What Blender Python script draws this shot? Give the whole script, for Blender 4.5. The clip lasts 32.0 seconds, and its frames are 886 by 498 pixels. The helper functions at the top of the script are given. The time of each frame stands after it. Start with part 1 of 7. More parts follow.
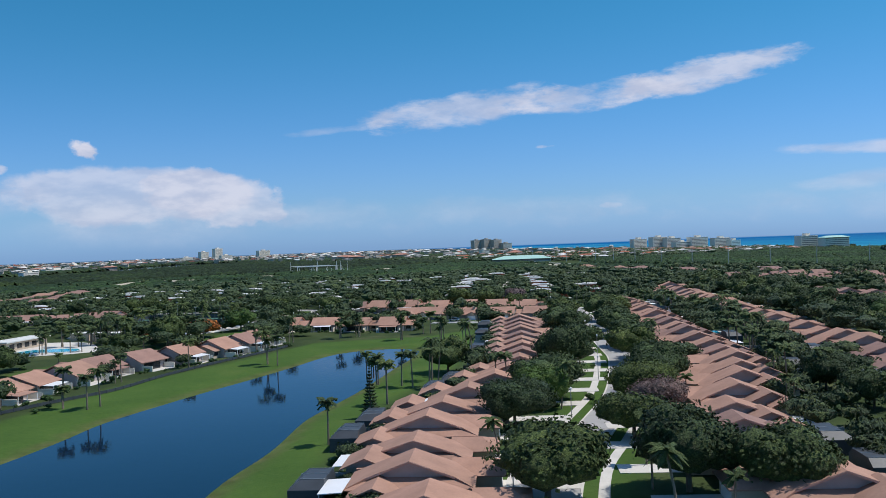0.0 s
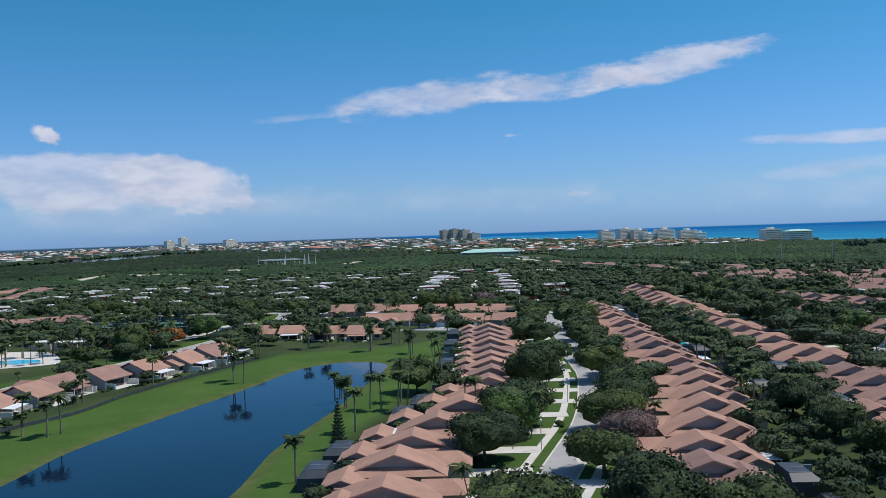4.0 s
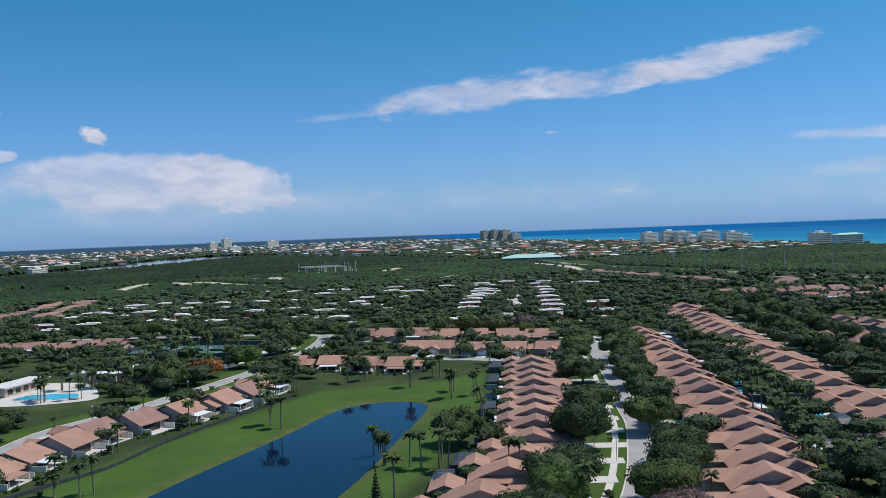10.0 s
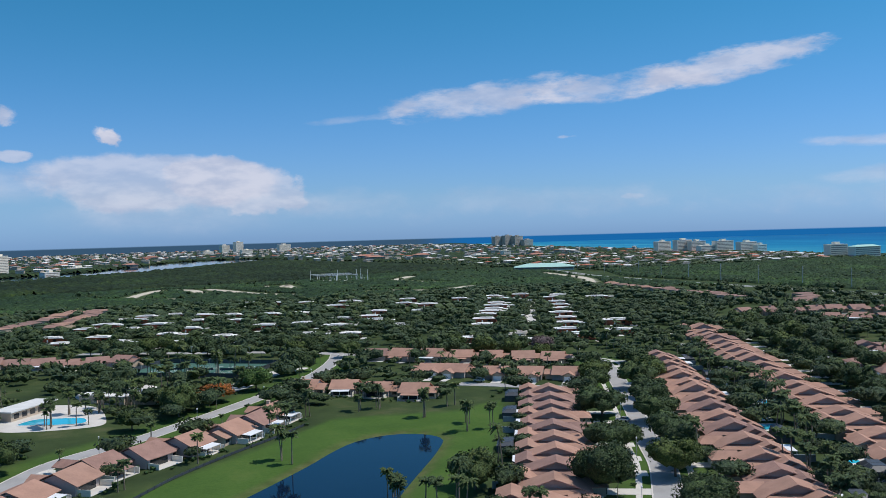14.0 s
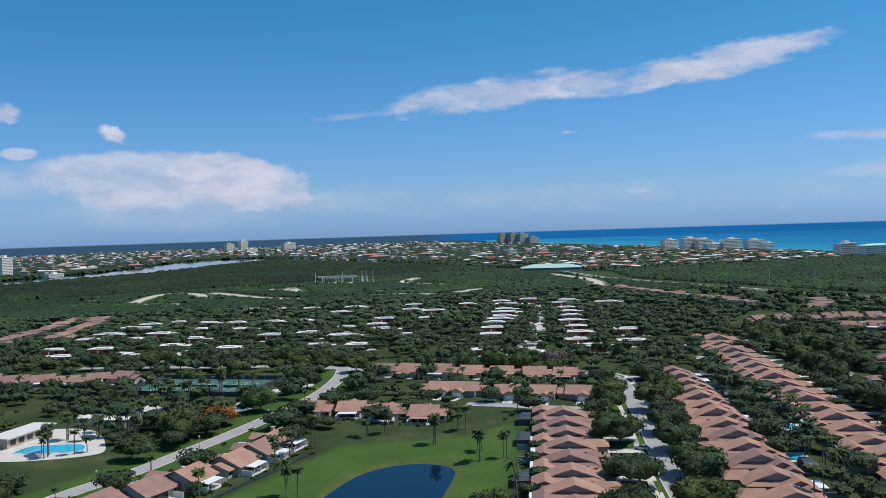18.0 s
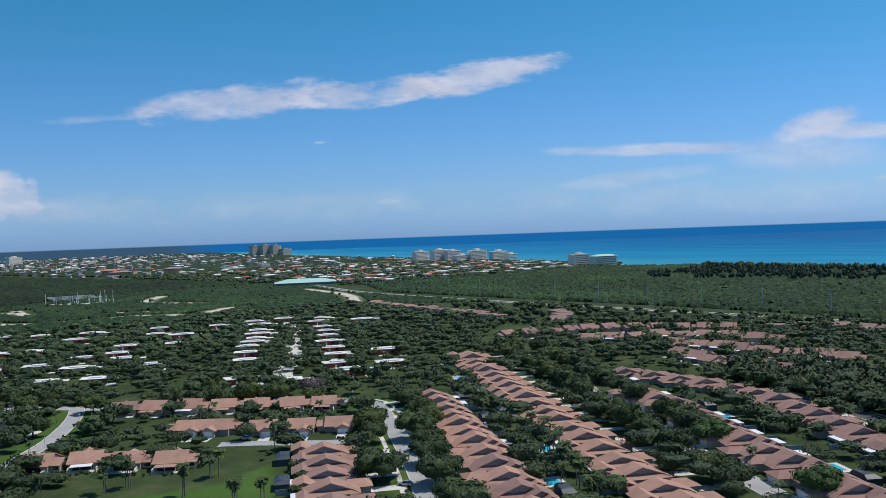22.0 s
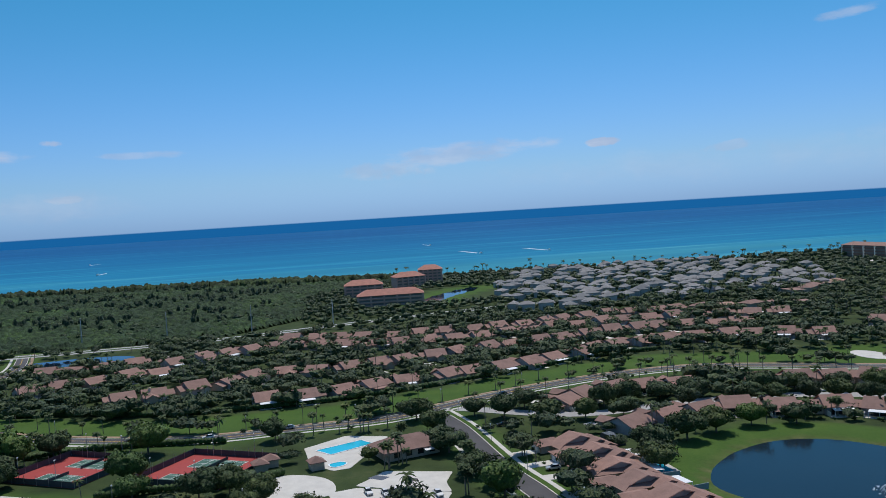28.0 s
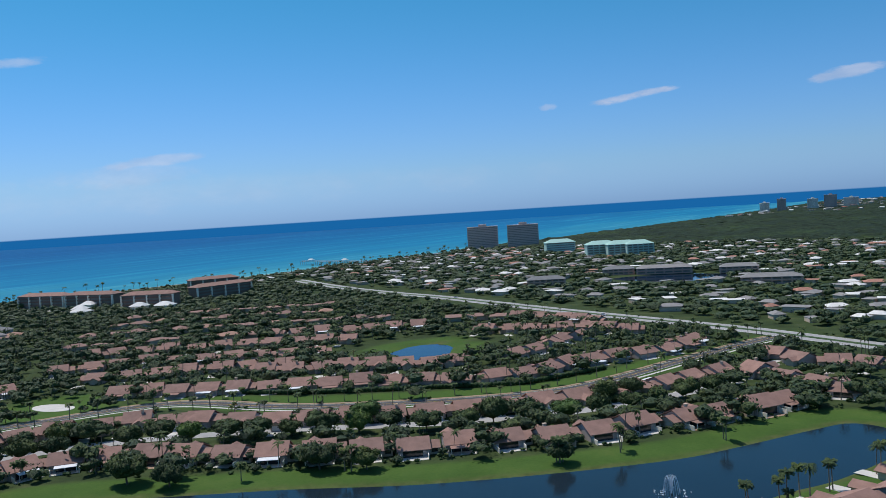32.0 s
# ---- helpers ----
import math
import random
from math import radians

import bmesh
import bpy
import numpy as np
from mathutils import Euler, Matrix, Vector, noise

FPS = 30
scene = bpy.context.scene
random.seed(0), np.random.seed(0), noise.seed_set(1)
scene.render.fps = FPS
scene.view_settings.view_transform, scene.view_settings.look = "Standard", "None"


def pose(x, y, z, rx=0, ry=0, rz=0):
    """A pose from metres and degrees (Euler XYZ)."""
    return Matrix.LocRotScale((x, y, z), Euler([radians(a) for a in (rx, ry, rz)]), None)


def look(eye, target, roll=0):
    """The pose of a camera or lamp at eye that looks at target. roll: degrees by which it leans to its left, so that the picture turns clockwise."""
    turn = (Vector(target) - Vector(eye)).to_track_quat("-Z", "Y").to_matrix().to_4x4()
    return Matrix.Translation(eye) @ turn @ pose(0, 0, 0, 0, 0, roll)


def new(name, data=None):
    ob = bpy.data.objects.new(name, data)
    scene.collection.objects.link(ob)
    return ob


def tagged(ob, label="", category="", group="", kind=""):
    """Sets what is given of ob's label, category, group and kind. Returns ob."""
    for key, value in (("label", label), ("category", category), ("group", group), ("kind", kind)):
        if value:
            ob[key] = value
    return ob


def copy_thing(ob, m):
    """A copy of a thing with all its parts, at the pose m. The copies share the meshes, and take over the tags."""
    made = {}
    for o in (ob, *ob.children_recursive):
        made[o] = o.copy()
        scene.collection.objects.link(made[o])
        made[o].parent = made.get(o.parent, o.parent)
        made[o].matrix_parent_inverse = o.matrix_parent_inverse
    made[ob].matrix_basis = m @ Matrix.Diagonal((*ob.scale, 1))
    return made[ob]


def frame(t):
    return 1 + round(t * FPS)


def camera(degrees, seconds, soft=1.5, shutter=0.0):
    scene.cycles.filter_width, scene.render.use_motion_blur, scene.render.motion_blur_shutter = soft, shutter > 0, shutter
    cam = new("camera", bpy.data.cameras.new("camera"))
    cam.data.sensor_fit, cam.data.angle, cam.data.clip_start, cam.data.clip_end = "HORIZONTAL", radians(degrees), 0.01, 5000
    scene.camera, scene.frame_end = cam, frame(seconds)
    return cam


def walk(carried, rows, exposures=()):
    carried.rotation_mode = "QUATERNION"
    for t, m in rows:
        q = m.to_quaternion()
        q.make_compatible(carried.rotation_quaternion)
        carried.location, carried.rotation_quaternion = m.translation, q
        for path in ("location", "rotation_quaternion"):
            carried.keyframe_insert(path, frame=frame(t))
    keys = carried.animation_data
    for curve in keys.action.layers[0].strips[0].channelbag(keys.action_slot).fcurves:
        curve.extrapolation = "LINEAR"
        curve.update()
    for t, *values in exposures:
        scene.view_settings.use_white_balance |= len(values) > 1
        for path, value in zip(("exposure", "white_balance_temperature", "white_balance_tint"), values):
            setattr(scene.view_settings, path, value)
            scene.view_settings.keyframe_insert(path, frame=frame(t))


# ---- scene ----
cam = camera(54.03, 32.0, soft=0.55)
# seconds, eye x y z, compass heading, pitch, roll
PATH = [
    (0, 0.0, 0.0, 32.3, 23.59, -0.33, -2.13),
    (0.5, -0.3, -0.3, 33.3, 23.92, -0.28, -2.13),
    (1, -0.4, -0.5, 34.2, 24.22, -0.25, -2.08),
    (1.5, -0.3, -0.5, 35.1, 24.53, -0.22, -2.16),
    (2, -0.2, -0.2, 35.9, 24.88, -0.18, -2.21),
    (2.5, -0.1, 0.2, 36.9, 25.20, -0.31, -2.11),
    (3, 0.1, 0.7, 37.7, 25.50, -0.54, -2.20),
    (3.5, 0.5, 1.3, 38.8, 25.70, -0.87, -2.04),
    (5.5, 2.1, 3.2, 43.0, 24.13, -1.84, -2.16),
    (6, 2.4, 3.8, 44.0, 23.47, -1.96, -2.40),
    (6.5, 2.7, 4.5, 44.9, 23.79, -1.96, -2.32),
    (7, 3.0, 5.3, 45.7, 24.03, -1.89, -2.33),
    (7.5, 3.3, 6.1, 46.5, 24.25, -1.83, -2.27),
    (8, 3.6, 6.8, 47.5, 24.41, -1.71, -2.31),
    (8.5, 3.9, 7.6, 48.5, 24.23, -1.60, -2.17),
    (9, 4.3, 8.2, 49.6, 23.50, -1.44, -2.23),
    (10, 4.6, 9.4, 51.6, 22.96, -1.23, -2.15),
    (11, 5.0, 10.8, 53.5, 22.87, -1.08, -2.13),
    (12, 5.5, 12.5, 55.3, 22.60, -0.89, -2.02),
    (13, 5.6, 14.7, 57.3, 22.51, -0.92, -1.83),
    (14, 6.1, 17.0, 58.9, 22.24, -0.98, -1.59),
    (14.5, 6.4, 18.3, 59.8, 22.21, -1.05, -1.56),
    (16.5, 7.7, 23.6, 63.6, 21.98, -1.31, -1.63),
    (17, 8.0, 24.9, 64.6, 21.98, -1.28, -1.70),
    (18, 8.7, 27.5, 66.4, 21.92, -1.24, -1.81),
    (19, 9.5, 30.1, 68.2, 21.94, -1.17, -1.95),
    (19.5, 10.1, 31.4, 69.1, 21.93, -1.15, -1.96),
    (20, 10.7, 32.7, 70.0, 21.92, -1.08, -2.09),
    (20.5, 11.2, 34.4, 70.8, 22.14, -1.02, -2.14),
    (21, 11.8, 35.9, 71.4, 29.44, -1.14, -2.01),
    (21.5, 12.6, 37.4, 71.9, 35.05, -1.18, -2.01),
    (22, 13.4, 38.7, 72.4, 38.10, -1.12, -2.06),
    (22.5, 14.5, 40.1, 72.8, 41.20, -1.09, -2.11),
    (23, 16.1, 41.6, 73.3, 45.30, -1.08, -2.18),
    (23.5, 17.9, 43.2, 73.7, 51.02, -1.13, -2.32),
    (24, 19.7, 44.9, 74.1, 57.31, -1.23, -2.43),
    (24.5, 21.6, 46.4, 74.5, 64.22, -1.37, -2.56),
    (25, 23.7, 47.3, 74.7, 70.86, -1.53, -2.69),
    (25.5, 25.9, 48.0, 75.0, 77.34, -1.72, -2.78),
    (26, 28.2, 48.3, 75.2, 83.75, -1.94, -2.92),
    (26.5, 30.5, 48.2, 75.5, 89.11, -2.15, -3.17),
    (28.5, 39.7, 46.6, 75.9, 99.46, -2.52, -3.83),
    (29, 41.5, 46.1, 76.1, 101.70, -2.52, -4.18),
    (29.5, 43.0, 45.7, 76.3, 109.49, -2.94, -3.87),
    (30, 44.2, 45.3, 76.5, 117.97, -3.18, -3.72),
    (30.5, 44.8, 44.6, 76.7, 125.33, -3.09, -3.55),
    (31, 45.3, 43.9, 76.7, 133.02, -2.93, -3.55),
    (31.5, 45.5, 43.1, 76.6, 141.05, -2.75, -3.60),
    (32, 45.5, 42.3, 76.5, 149.09, -2.60, -3.57),
]


def aim(x, y, z, heading, pitch, roll):
    h, p = radians(heading), radians(pitch)
    way = Vector((math.sin(h) * math.cos(p), math.cos(h) * math.cos(p), math.sin(p)))
    return look((x, y, z), Vector((x, y, z)) + 10 * way, roll)


walk(cam, [(t, aim(*row)) for t, *row in PATH], exposures=[(0, 0.06), (6, 0.0), (20, 0.0), (24, -0.06), (26, -0.14), (29, -0.17), (31, -0.1), (32, -0.06)])

# ---- light ----
SUN_HEADING, SUN_HEIGHT = 105.0, 60.0
world = bpy.data.worlds.new("sky")
scene.world = world
world.use_nodes = True
wt = world.node_tree
wt.nodes.clear()


def wn(kind, **put):
    n = wt.nodes.new(kind)
    for k, v in put.items():
        if k in n.inputs:
            n.inputs[k].default_value = v
    return n


def wl(a, b):
    wt.links.new(a, b)


def wmath(op, a, b=None, c=None, clamp=False):
    n = wt.nodes.new("ShaderNodeMath")
    n.operation, n.use_clamp = op, clamp
    for i, v in enumerate((a, b, c)):
        if v is None:
            continue
        if isinstance(v, (int, float)):
            n.inputs[i].default_value = v
        else:
            wl(v, n.inputs[i])
    return n.outputs[0]


def wsmooth(v, lo, hi):
    n = wt.nodes.new("ShaderNodeMapRange")
    n.interpolation_type = "SMOOTHSTEP"
    n.inputs[1].default_value, n.inputs[2].default_value = lo, hi
    wl(v, n.inputs[0])
    return n.outputs[0]


def wmix(f, a, b):
    n = wt.nodes.new("ShaderNodeMix")
    n.data_type = "RGBA"
    for sock, v in ((n.inputs[0], f), (n.inputs[6], a), (n.inputs[7], b)):
        if isinstance(v, (int, float, tuple)):
            sock.default_value = v
        else:
            wl(v, sock)
    return n.outputs[2]


coord = wn("ShaderNodeTexCoord")
sky = wn("ShaderNodeTexSky")
sky.sky_type, sky.sun_disc = "NISHITA", False
sky.sun_elevation, sky.sun_rotation = radians(SUN_HEIGHT), radians(SUN_HEADING)
sky.air_density, sky.dust_density, sky.ozone_density = 1.0, 0.3, 3.0
sep = wn("ShaderNodeSeparateXYZ")
wl(coord.outputs["Generated"], sep.inputs[0])
dx, dy, dz = sep.outputs
# heading and height of the direction, in degrees
heading = wmath("MULTIPLY", wmath("ARCTAN2", dx, dy), 57.29578)
height = wmath("MULTIPLY", wmath("ARCSINE", dz), 57.29578)
plane = wn("ShaderNodeCombineXYZ")
wl(heading, plane.inputs[0])
wl(height, plane.inputs[1])


def cloud_noise(scale_x, scale_y, detail, seed, rough=0.6, turn=0.0):
    m = wn("ShaderNodeMapping")
    m.inputs["Scale"].default_value = (scale_x, scale_y, 1)
    m.inputs["Rotation"].default_value = (0, 0, radians(turn))
    m.inputs["Location"].default_value = (0, 0, seed)
    wl(plane.outputs[0], m.inputs[0])
    n = wn("ShaderNodeTexNoise", Scale=1.0, Detail=detail, Roughness=rough)
    wl(m.outputs[0], n.inputs["Vector"])
    return n.outputs[0]


def cloud(h, e, half_w, half_h, tilt, noise_out, strength, edge=0.55, rag=4.0):
    """A cloud round heading h and height e, with a ragged edge."""
    a = radians(tilt)
    u, v = wmath("SUBTRACT", heading, h), wmath("SUBTRACT", height, e)
    p = wmath("ADD", wmath("MULTIPLY", u, math.cos(a)), wmath("MULTIPLY", v, math.sin(a)))
    q = wmath("SUBTRACT", wmath("MULTIPLY", v, math.cos(a)), wmath("MULTIPLY", u, math.sin(a)))
    r = wmath("ADD", wmath("POWER", wmath("ABSOLUTE", wmath("DIVIDE", p, half_w)), 2.4), wmath("POWER", wmath("ABSOLUTE", wmath("DIVIDE", q, half_h)), 2.0))
    body = wmath("SUBTRACT", wmath("ADD", 1.0, wmath("MULTIPLY", wmath("SUBTRACT", noise_out, 0.5), rag)), r)
    return wmath("MULTIPLY", wsmooth(body, 0.0, edge), strength)


streaky = cloud_noise(0.28, 0.8, 8, 3.0, 0.62, 6)
puffy = cloud_noise(0.5, 0.7, 9, 9.0, 0.6)
lumpy = cloud_noise(0.22, 0.35, 9, 14.0, 0.6)
CLOUDS = [
    cloud(25.2, 8.75, 7.4, 1.2, 6.0, streaky, 0.62, 1.0, 3.2), cloud(33.5, 9.2, 7.0, 0.95, 3.0, streaky, 0.6, 1.0, 3.2), cloud(40.8, 10.0, 6.6, 1.05, 9.0, streaky, 0.72, 0.9, 3.2), cloud(19.0, 7.9, 5.0, 0.3, 6.0, streaky, 0.25, 1.4),
    cloud(4.4, 3.7, 8.8, 1.9, -1.0, lumpy, 0.60, 0.45, 1.8), cloud(9.0, 3.5, 4.4, 1.9, -10.0, puffy, 0.55, 0.4, 2.0), cloud(-4.0, 3.6, 5.0, 1.4, 0.0, lumpy, 0.4, 1.4, 1.6), cloud(5.5, 2.0, 9.5, 1.9, 0.0, lumpy, 0.36, 1.6, 1.4), cloud(13.0, 2.2, 3.4, 0.9, -4.0, puffy, 0.2, 1.4, 1.6),
    cloud(1.4, 6.5, 1.15, 0.6, -14.0, puffy, 0.9, 0.6), cloud(-4.4, 7.6, 1.3, 0.6, 0.0, puffy, 0.7, 0.8), cloud(-3.9, 5.3, 1.0, 0.4, 0.0, puffy, 0.6, 0.8), cloud(30.5, 6.1, 0.8, 0.14, 0.0, puffy, 0.4, 0.9), cloud(34.4, 2.1, 0.9, 0.25, 0.0, puffy, 0.3, 0.9),
    cloud(52.6, 4.75, 8.0, 0.5, -2.0, streaky, 0.55, 1.0, 2.0), cloud(61.6, 5.7, 2.8, 0.95, 14.0, puffy, 0.66, 0.9, 2.0), cloud(66.5, 5.0, 7.4, 0.62, -4.0, streaky, 0.62, 1.0, 2.0), cloud(60.5, 4.0, 5.5, 1.3, -4.0, lumpy, 0.42, 1.4, 1.6), cloud(50.5, 3.0, 6.0, 0.6, 4.0, streaky, 0.35, 1.3, 2.0),
    cloud(68.7, 2.7, 1.1, 0.4, 0.0, puffy, 0.4, 0.9), cloud(74.4, 5.4, 0.8, 0.22, 0.0, puffy, 0.5, 0.9), cloud(79.5, 4.5, 3.2, 0.3, 0.0, streaky, 0.3, 1.1), cloud(74.9, 2.0, 1.2, 0.25, 0.0, puffy, 0.25, 1.0), cloud(65.6, 2.3, 1.2, 0.3, 0.0, puffy, 0.3, 1.0),
    cloud(99.5, 3.7, 7.5, 0.75, 3.0, streaky, 0.4, 1.3), cloud(95.0, 2.8, 3.5, 0.6, 0.0, puffy, 0.3, 1.1), cloud(109.0, 3.75, 1.2, 0.3, 2.0, puffy, 0.6, 0.8), cloud(116.5, 2.9, 1.8, 0.35, 5.0, puffy, 0.25, 1.0),
    cloud(123.6, 10.1, 2.0, 0.35, 8.0, streaky, 0.35, 1.0), cloud(131.0, 4.1, 3.4, 0.4, 6.0, streaky, 0.35, 1.1), cloud(129.0, 3.2, 6.0, 0.8, 3.0, lumpy, 0.22, 1.4), cloud(162.0, 6.5, 2.6, 0.32, 7.0, streaky, 0.55, 0.9), cloud(156.5, 6.2, 0.7, 0.28, 0.0, puffy, 0.3, 0.9), cloud(174.4, 6.6, 2.4, 0.4, 7.0, streaky, 0.45, 1.0),
    cloud(22.0, 2.0, 22.0, 1.2, 0.0, lumpy, 0.2, 1.6), cloud(60.0, 1.6, 26.0, 1.2, 0.0, lumpy, 0.2, 1.6), cloud(128.0, 2.0, 30.0, 1.3, 0.0, lumpy, 0.15, 1.6),
]
cover = CLOUDS[0]
for one in CLOUDS[1:]:
    cover = wmath("ADD", cover, wmath("MULTIPLY", one, wmath("SUBTRACT", 1.0, cover)))
shade = cloud_noise(0.35, 0.9, 6, 21.0, 0.55)
white = wmix(wsmooth(shade, 0.35, 0.65), (4.9, 5.3, 6.8, 1), (6.9, 6.9, 7.9, 1))
tint = wt.nodes.new("ShaderNodeMix")
tint.data_type, tint.blend_type = "RGBA", "MULTIPLY"
tint.inputs[0].default_value = 1.0
wl(sky.outputs[0], tint.inputs[6])
# clearer and bluer towards the top, pale towards the horizon
low = wmix(wsmooth(height, 1.0, 17.0), (0.475, 0.73, 1.21, 1), (0.22, 0.79, 1.01, 1))
low = wmix(wsmooth(height, -0.5, 3.0), (0.37, 0.685, 1.52, 1), low)
wl(wmix(wsmooth(height, 20.0, 50.0), low, (0.95, 1.10, 1.18, 1)), tint.inputs[7])
above = wmix(cover, tint.outputs[2], white)
# beyond the clipped end of the sea and the land: the far water and the far shore
east = wsmooth(heading, 20.0, 24.0)
below = wmix(east, (0.40, 0.92, 1.65, 1), (0.10, 1.35, 3.9, 1))
full = wmix(wsmooth(height, -0.32, -0.22), below, above)
back = wn("ShaderNodeBackground", Strength=0.1)
wl(full, back.inputs[0])
out = wn("ShaderNodeOutputWorld")
wl(back.outputs[0], out.inputs[0])

sun = new("sun", bpy.data.lights.new("sun", "SUN"))
sun.data.energy, sun.data.angle, sun.data.color = 3.6, radians(0.55), (1.0, 0.95, 0.88)
hs, es = radians(SUN_HEADING), radians(SUN_HEIGHT)
sun.matrix_world = look((math.sin(hs) * math.cos(es) * 900, math.cos(hs) * math.cos(es) * 900, math.sin(es) * 900), (0, 0, 0))


# ---- materials ----
def material(name, rough=0.85, metal=0.0, spec=0.3):
    m = bpy.data.materials.new(name)
    m.use_nodes = True
    b = m.node_tree.nodes["Principled BSDF"]
    b.inputs["Roughness"].default_value, b.inputs["Metallic"].default_value = rough, metal
    b.inputs["Specular IOR Level"].default_value = spec
    return m, m.node_tree, b


def noise_of(nt, scale, detail=4, rough=0.55, vector=None):
    n = nt.nodes.new("ShaderNodeTexNoise")
    n.inputs["Scale"].default_value, n.inputs["Detail"].default_value, n.inputs["Roughness"].default_value = scale, detail, rough
    if vector:
        nt.links.new(vector, n.inputs["Vector"])
    return n.outputs[0]


def ramp(nt, value, stops):
    r = nt.nodes.new("ShaderNodeValToRGB")
    nt.links.new(value, r.inputs[0])
    e = r.color_ramp.elements
    while len(e) < len(stops):
        e.new(0.5)
    for el, (pos, col) in zip(e, stops):
        el.position, el.color = pos, (*col, 1)
    return r.outputs[0]


def mixed(nt, f, a, b, blend="MIX"):
    n = nt.nodes.new("ShaderNodeMix")
    n.data_type, n.blend_type = "RGBA", blend
    for sock, v in ((n.inputs[0], f), (n.inputs[6], a), (n.inputs[7], b)):
        if isinstance(v, (int, float)):
            sock.default_value = v
        elif isinstance(v, tuple):
            sock.default_value = (*v, 1)
        else:
            nt.links.new(v, sock)
    return n.outputs[2]


def world_place(nt):
    return nt.nodes.new("ShaderNodeNewGeometry").outputs["Position"]


def bump(nt, b, value, strength, distance):
    n = nt.nodes.new("ShaderNodeBump")
    n.inputs["Strength"].default_value, n.inputs["Distance"].default_value = strength, distance
    nt.links.new(value, n.inputs["Height"])
    nt.links.new(n.outputs[0], b.inputs["Normal"])


def plain(name, col, rough=0.85, metal=0.0, spec=0.3, vary=0.12, scale=0.35, fine=6.0, each=0.0):
    """A surface with stains at a large scale and grain at a small one; each: how much one thing differs from the next."""
    m, nt, b = material(name, rough, metal, spec)
    p = world_place(nt)
    dark = tuple(c * (1 - vary * 1.6) for c in col)
    lite = tuple(min(1, c * (1 + vary)) for c in col)
    base = ramp(nt, noise_of(nt, scale, 5, 0.6, p), [(0.3, dark), (0.7, lite)])
    base = mixed(nt, 0.25, base, ramp(nt, noise_of(nt, fine, 3, 0.7, p), [(0.35, dark), (0.65, lite)]))
    if each:
        info = nt.nodes.new("ShaderNodeObjectInfo").outputs["Random"]
        base = mixed(nt, 1.0, base, ramp(nt, info, [(0.0, (1 - each,) * 3), (1.0, (1 + each * 0.3, 1, 1 - each * 0.2))]), "MULTIPLY")
    nt.links.new(base, b.inputs["Base Color"])
    bump(nt, b, noise_of(nt, fine, 3, 0.7, p), 0.3, 0.03)
    return m


def foliage(name, stops, scale, rough=0.65, spec=0.25, island=False, both=False):
    m, nt, b = material(name, rough, 0.0, spec)
    p = world_place(nt)
    base = ramp(nt, noise_of(nt, scale, 6, 0.7, p), stops)
    if island:
        key = nt.nodes.new("ShaderNodeNewGeometry").outputs["Random Per Island"]
    else:
        key = nt.nodes.new("ShaderNodeObjectInfo").outputs["Random"]
    base = mixed(nt, 1.0, base, ramp(nt, key, [(0.0, (0.85, 0.9, 0.92)), (0.5, (1.1, 1.12, 1.05)), (0.85, (1.4, 1.3, 1.0)), (1.0, (1.7, 1.5, 1.0))]), "MULTIPLY")
    if both:
        key = nt.nodes.new("ShaderNodeNewGeometry").outputs["Random Per Island"]
        base = mixed(nt, 1.0, base, ramp(nt, key, [(0.0, (0.7, 0.74, 0.74)), (0.5, (1.0, 1.0, 1.0)), (1.0, (1.5, 1.42, 1.3))]), "MULTIPLY")
    nt.links.new(base, b.inputs["Base Color"])
    bump(nt, b, noise_of(nt, 1.6, 6, 0.75, p), 1.0, 0.7)
    return m


def ground_material():
    m, nt, b = material("ground", 0.95, 0.0, 0.1)
    p = world_place(nt)
    att = nt.nodes.new("ShaderNodeAttribute")
    att.attribute_name = "zone"
    split = nt.nodes.new("ShaderNodeSeparateColor")
    nt.links.new(att.outputs["Color"], split.inputs[0])
    floor = ramp(nt, noise_of(nt, 0.05, 7, 0.65, p), [(0.3, (0.026, 0.042, 0.017)), (0.55, (0.048, 0.072, 0.026)), (0.75, (0.10, 0.105, 0.05))])
    lawn = ramp(nt, noise_of(nt, 0.06, 6, 0.6, p), [(0.25, (0.042, 0.088, 0.017)), (0.55, (0.064, 0.121, 0.024)), (0.8, (0.108, 0.150, 0.038))])
    lawn = mixed(nt, 0.3, lawn, ramp(nt, noise_of(nt, 0.9, 4, 0.7, p), [(0.3, (0.03, 0.075, 0.016)), (0.7, (0.085, 0.145, 0.034))]))
    sand = ramp(nt, noise_of(nt, 0.1, 5, 0.6, p), [(0.3, (0.42, 0.37, 0.28)), (0.7, (0.62, 0.57, 0.47))])
    bank = ramp(nt, noise_of(nt, 0.3, 5, 0.6, p), [(0.3, (0.06, 0.055, 0.025)), (0.7, (0.16, 0.15, 0.07))])
    base = mixed(nt, split.outputs[0], floor, lawn)
    base = mixed(nt, split.outputs[1], base, sand)
    base = mixed(nt, split.outputs[2], base, bank)
    nt.links.new(base, b.inputs["Base Color"])
    bump(nt, b, noise_of(nt, 1.2, 5, 0.7, p), 0.5, 0.15)
    return m


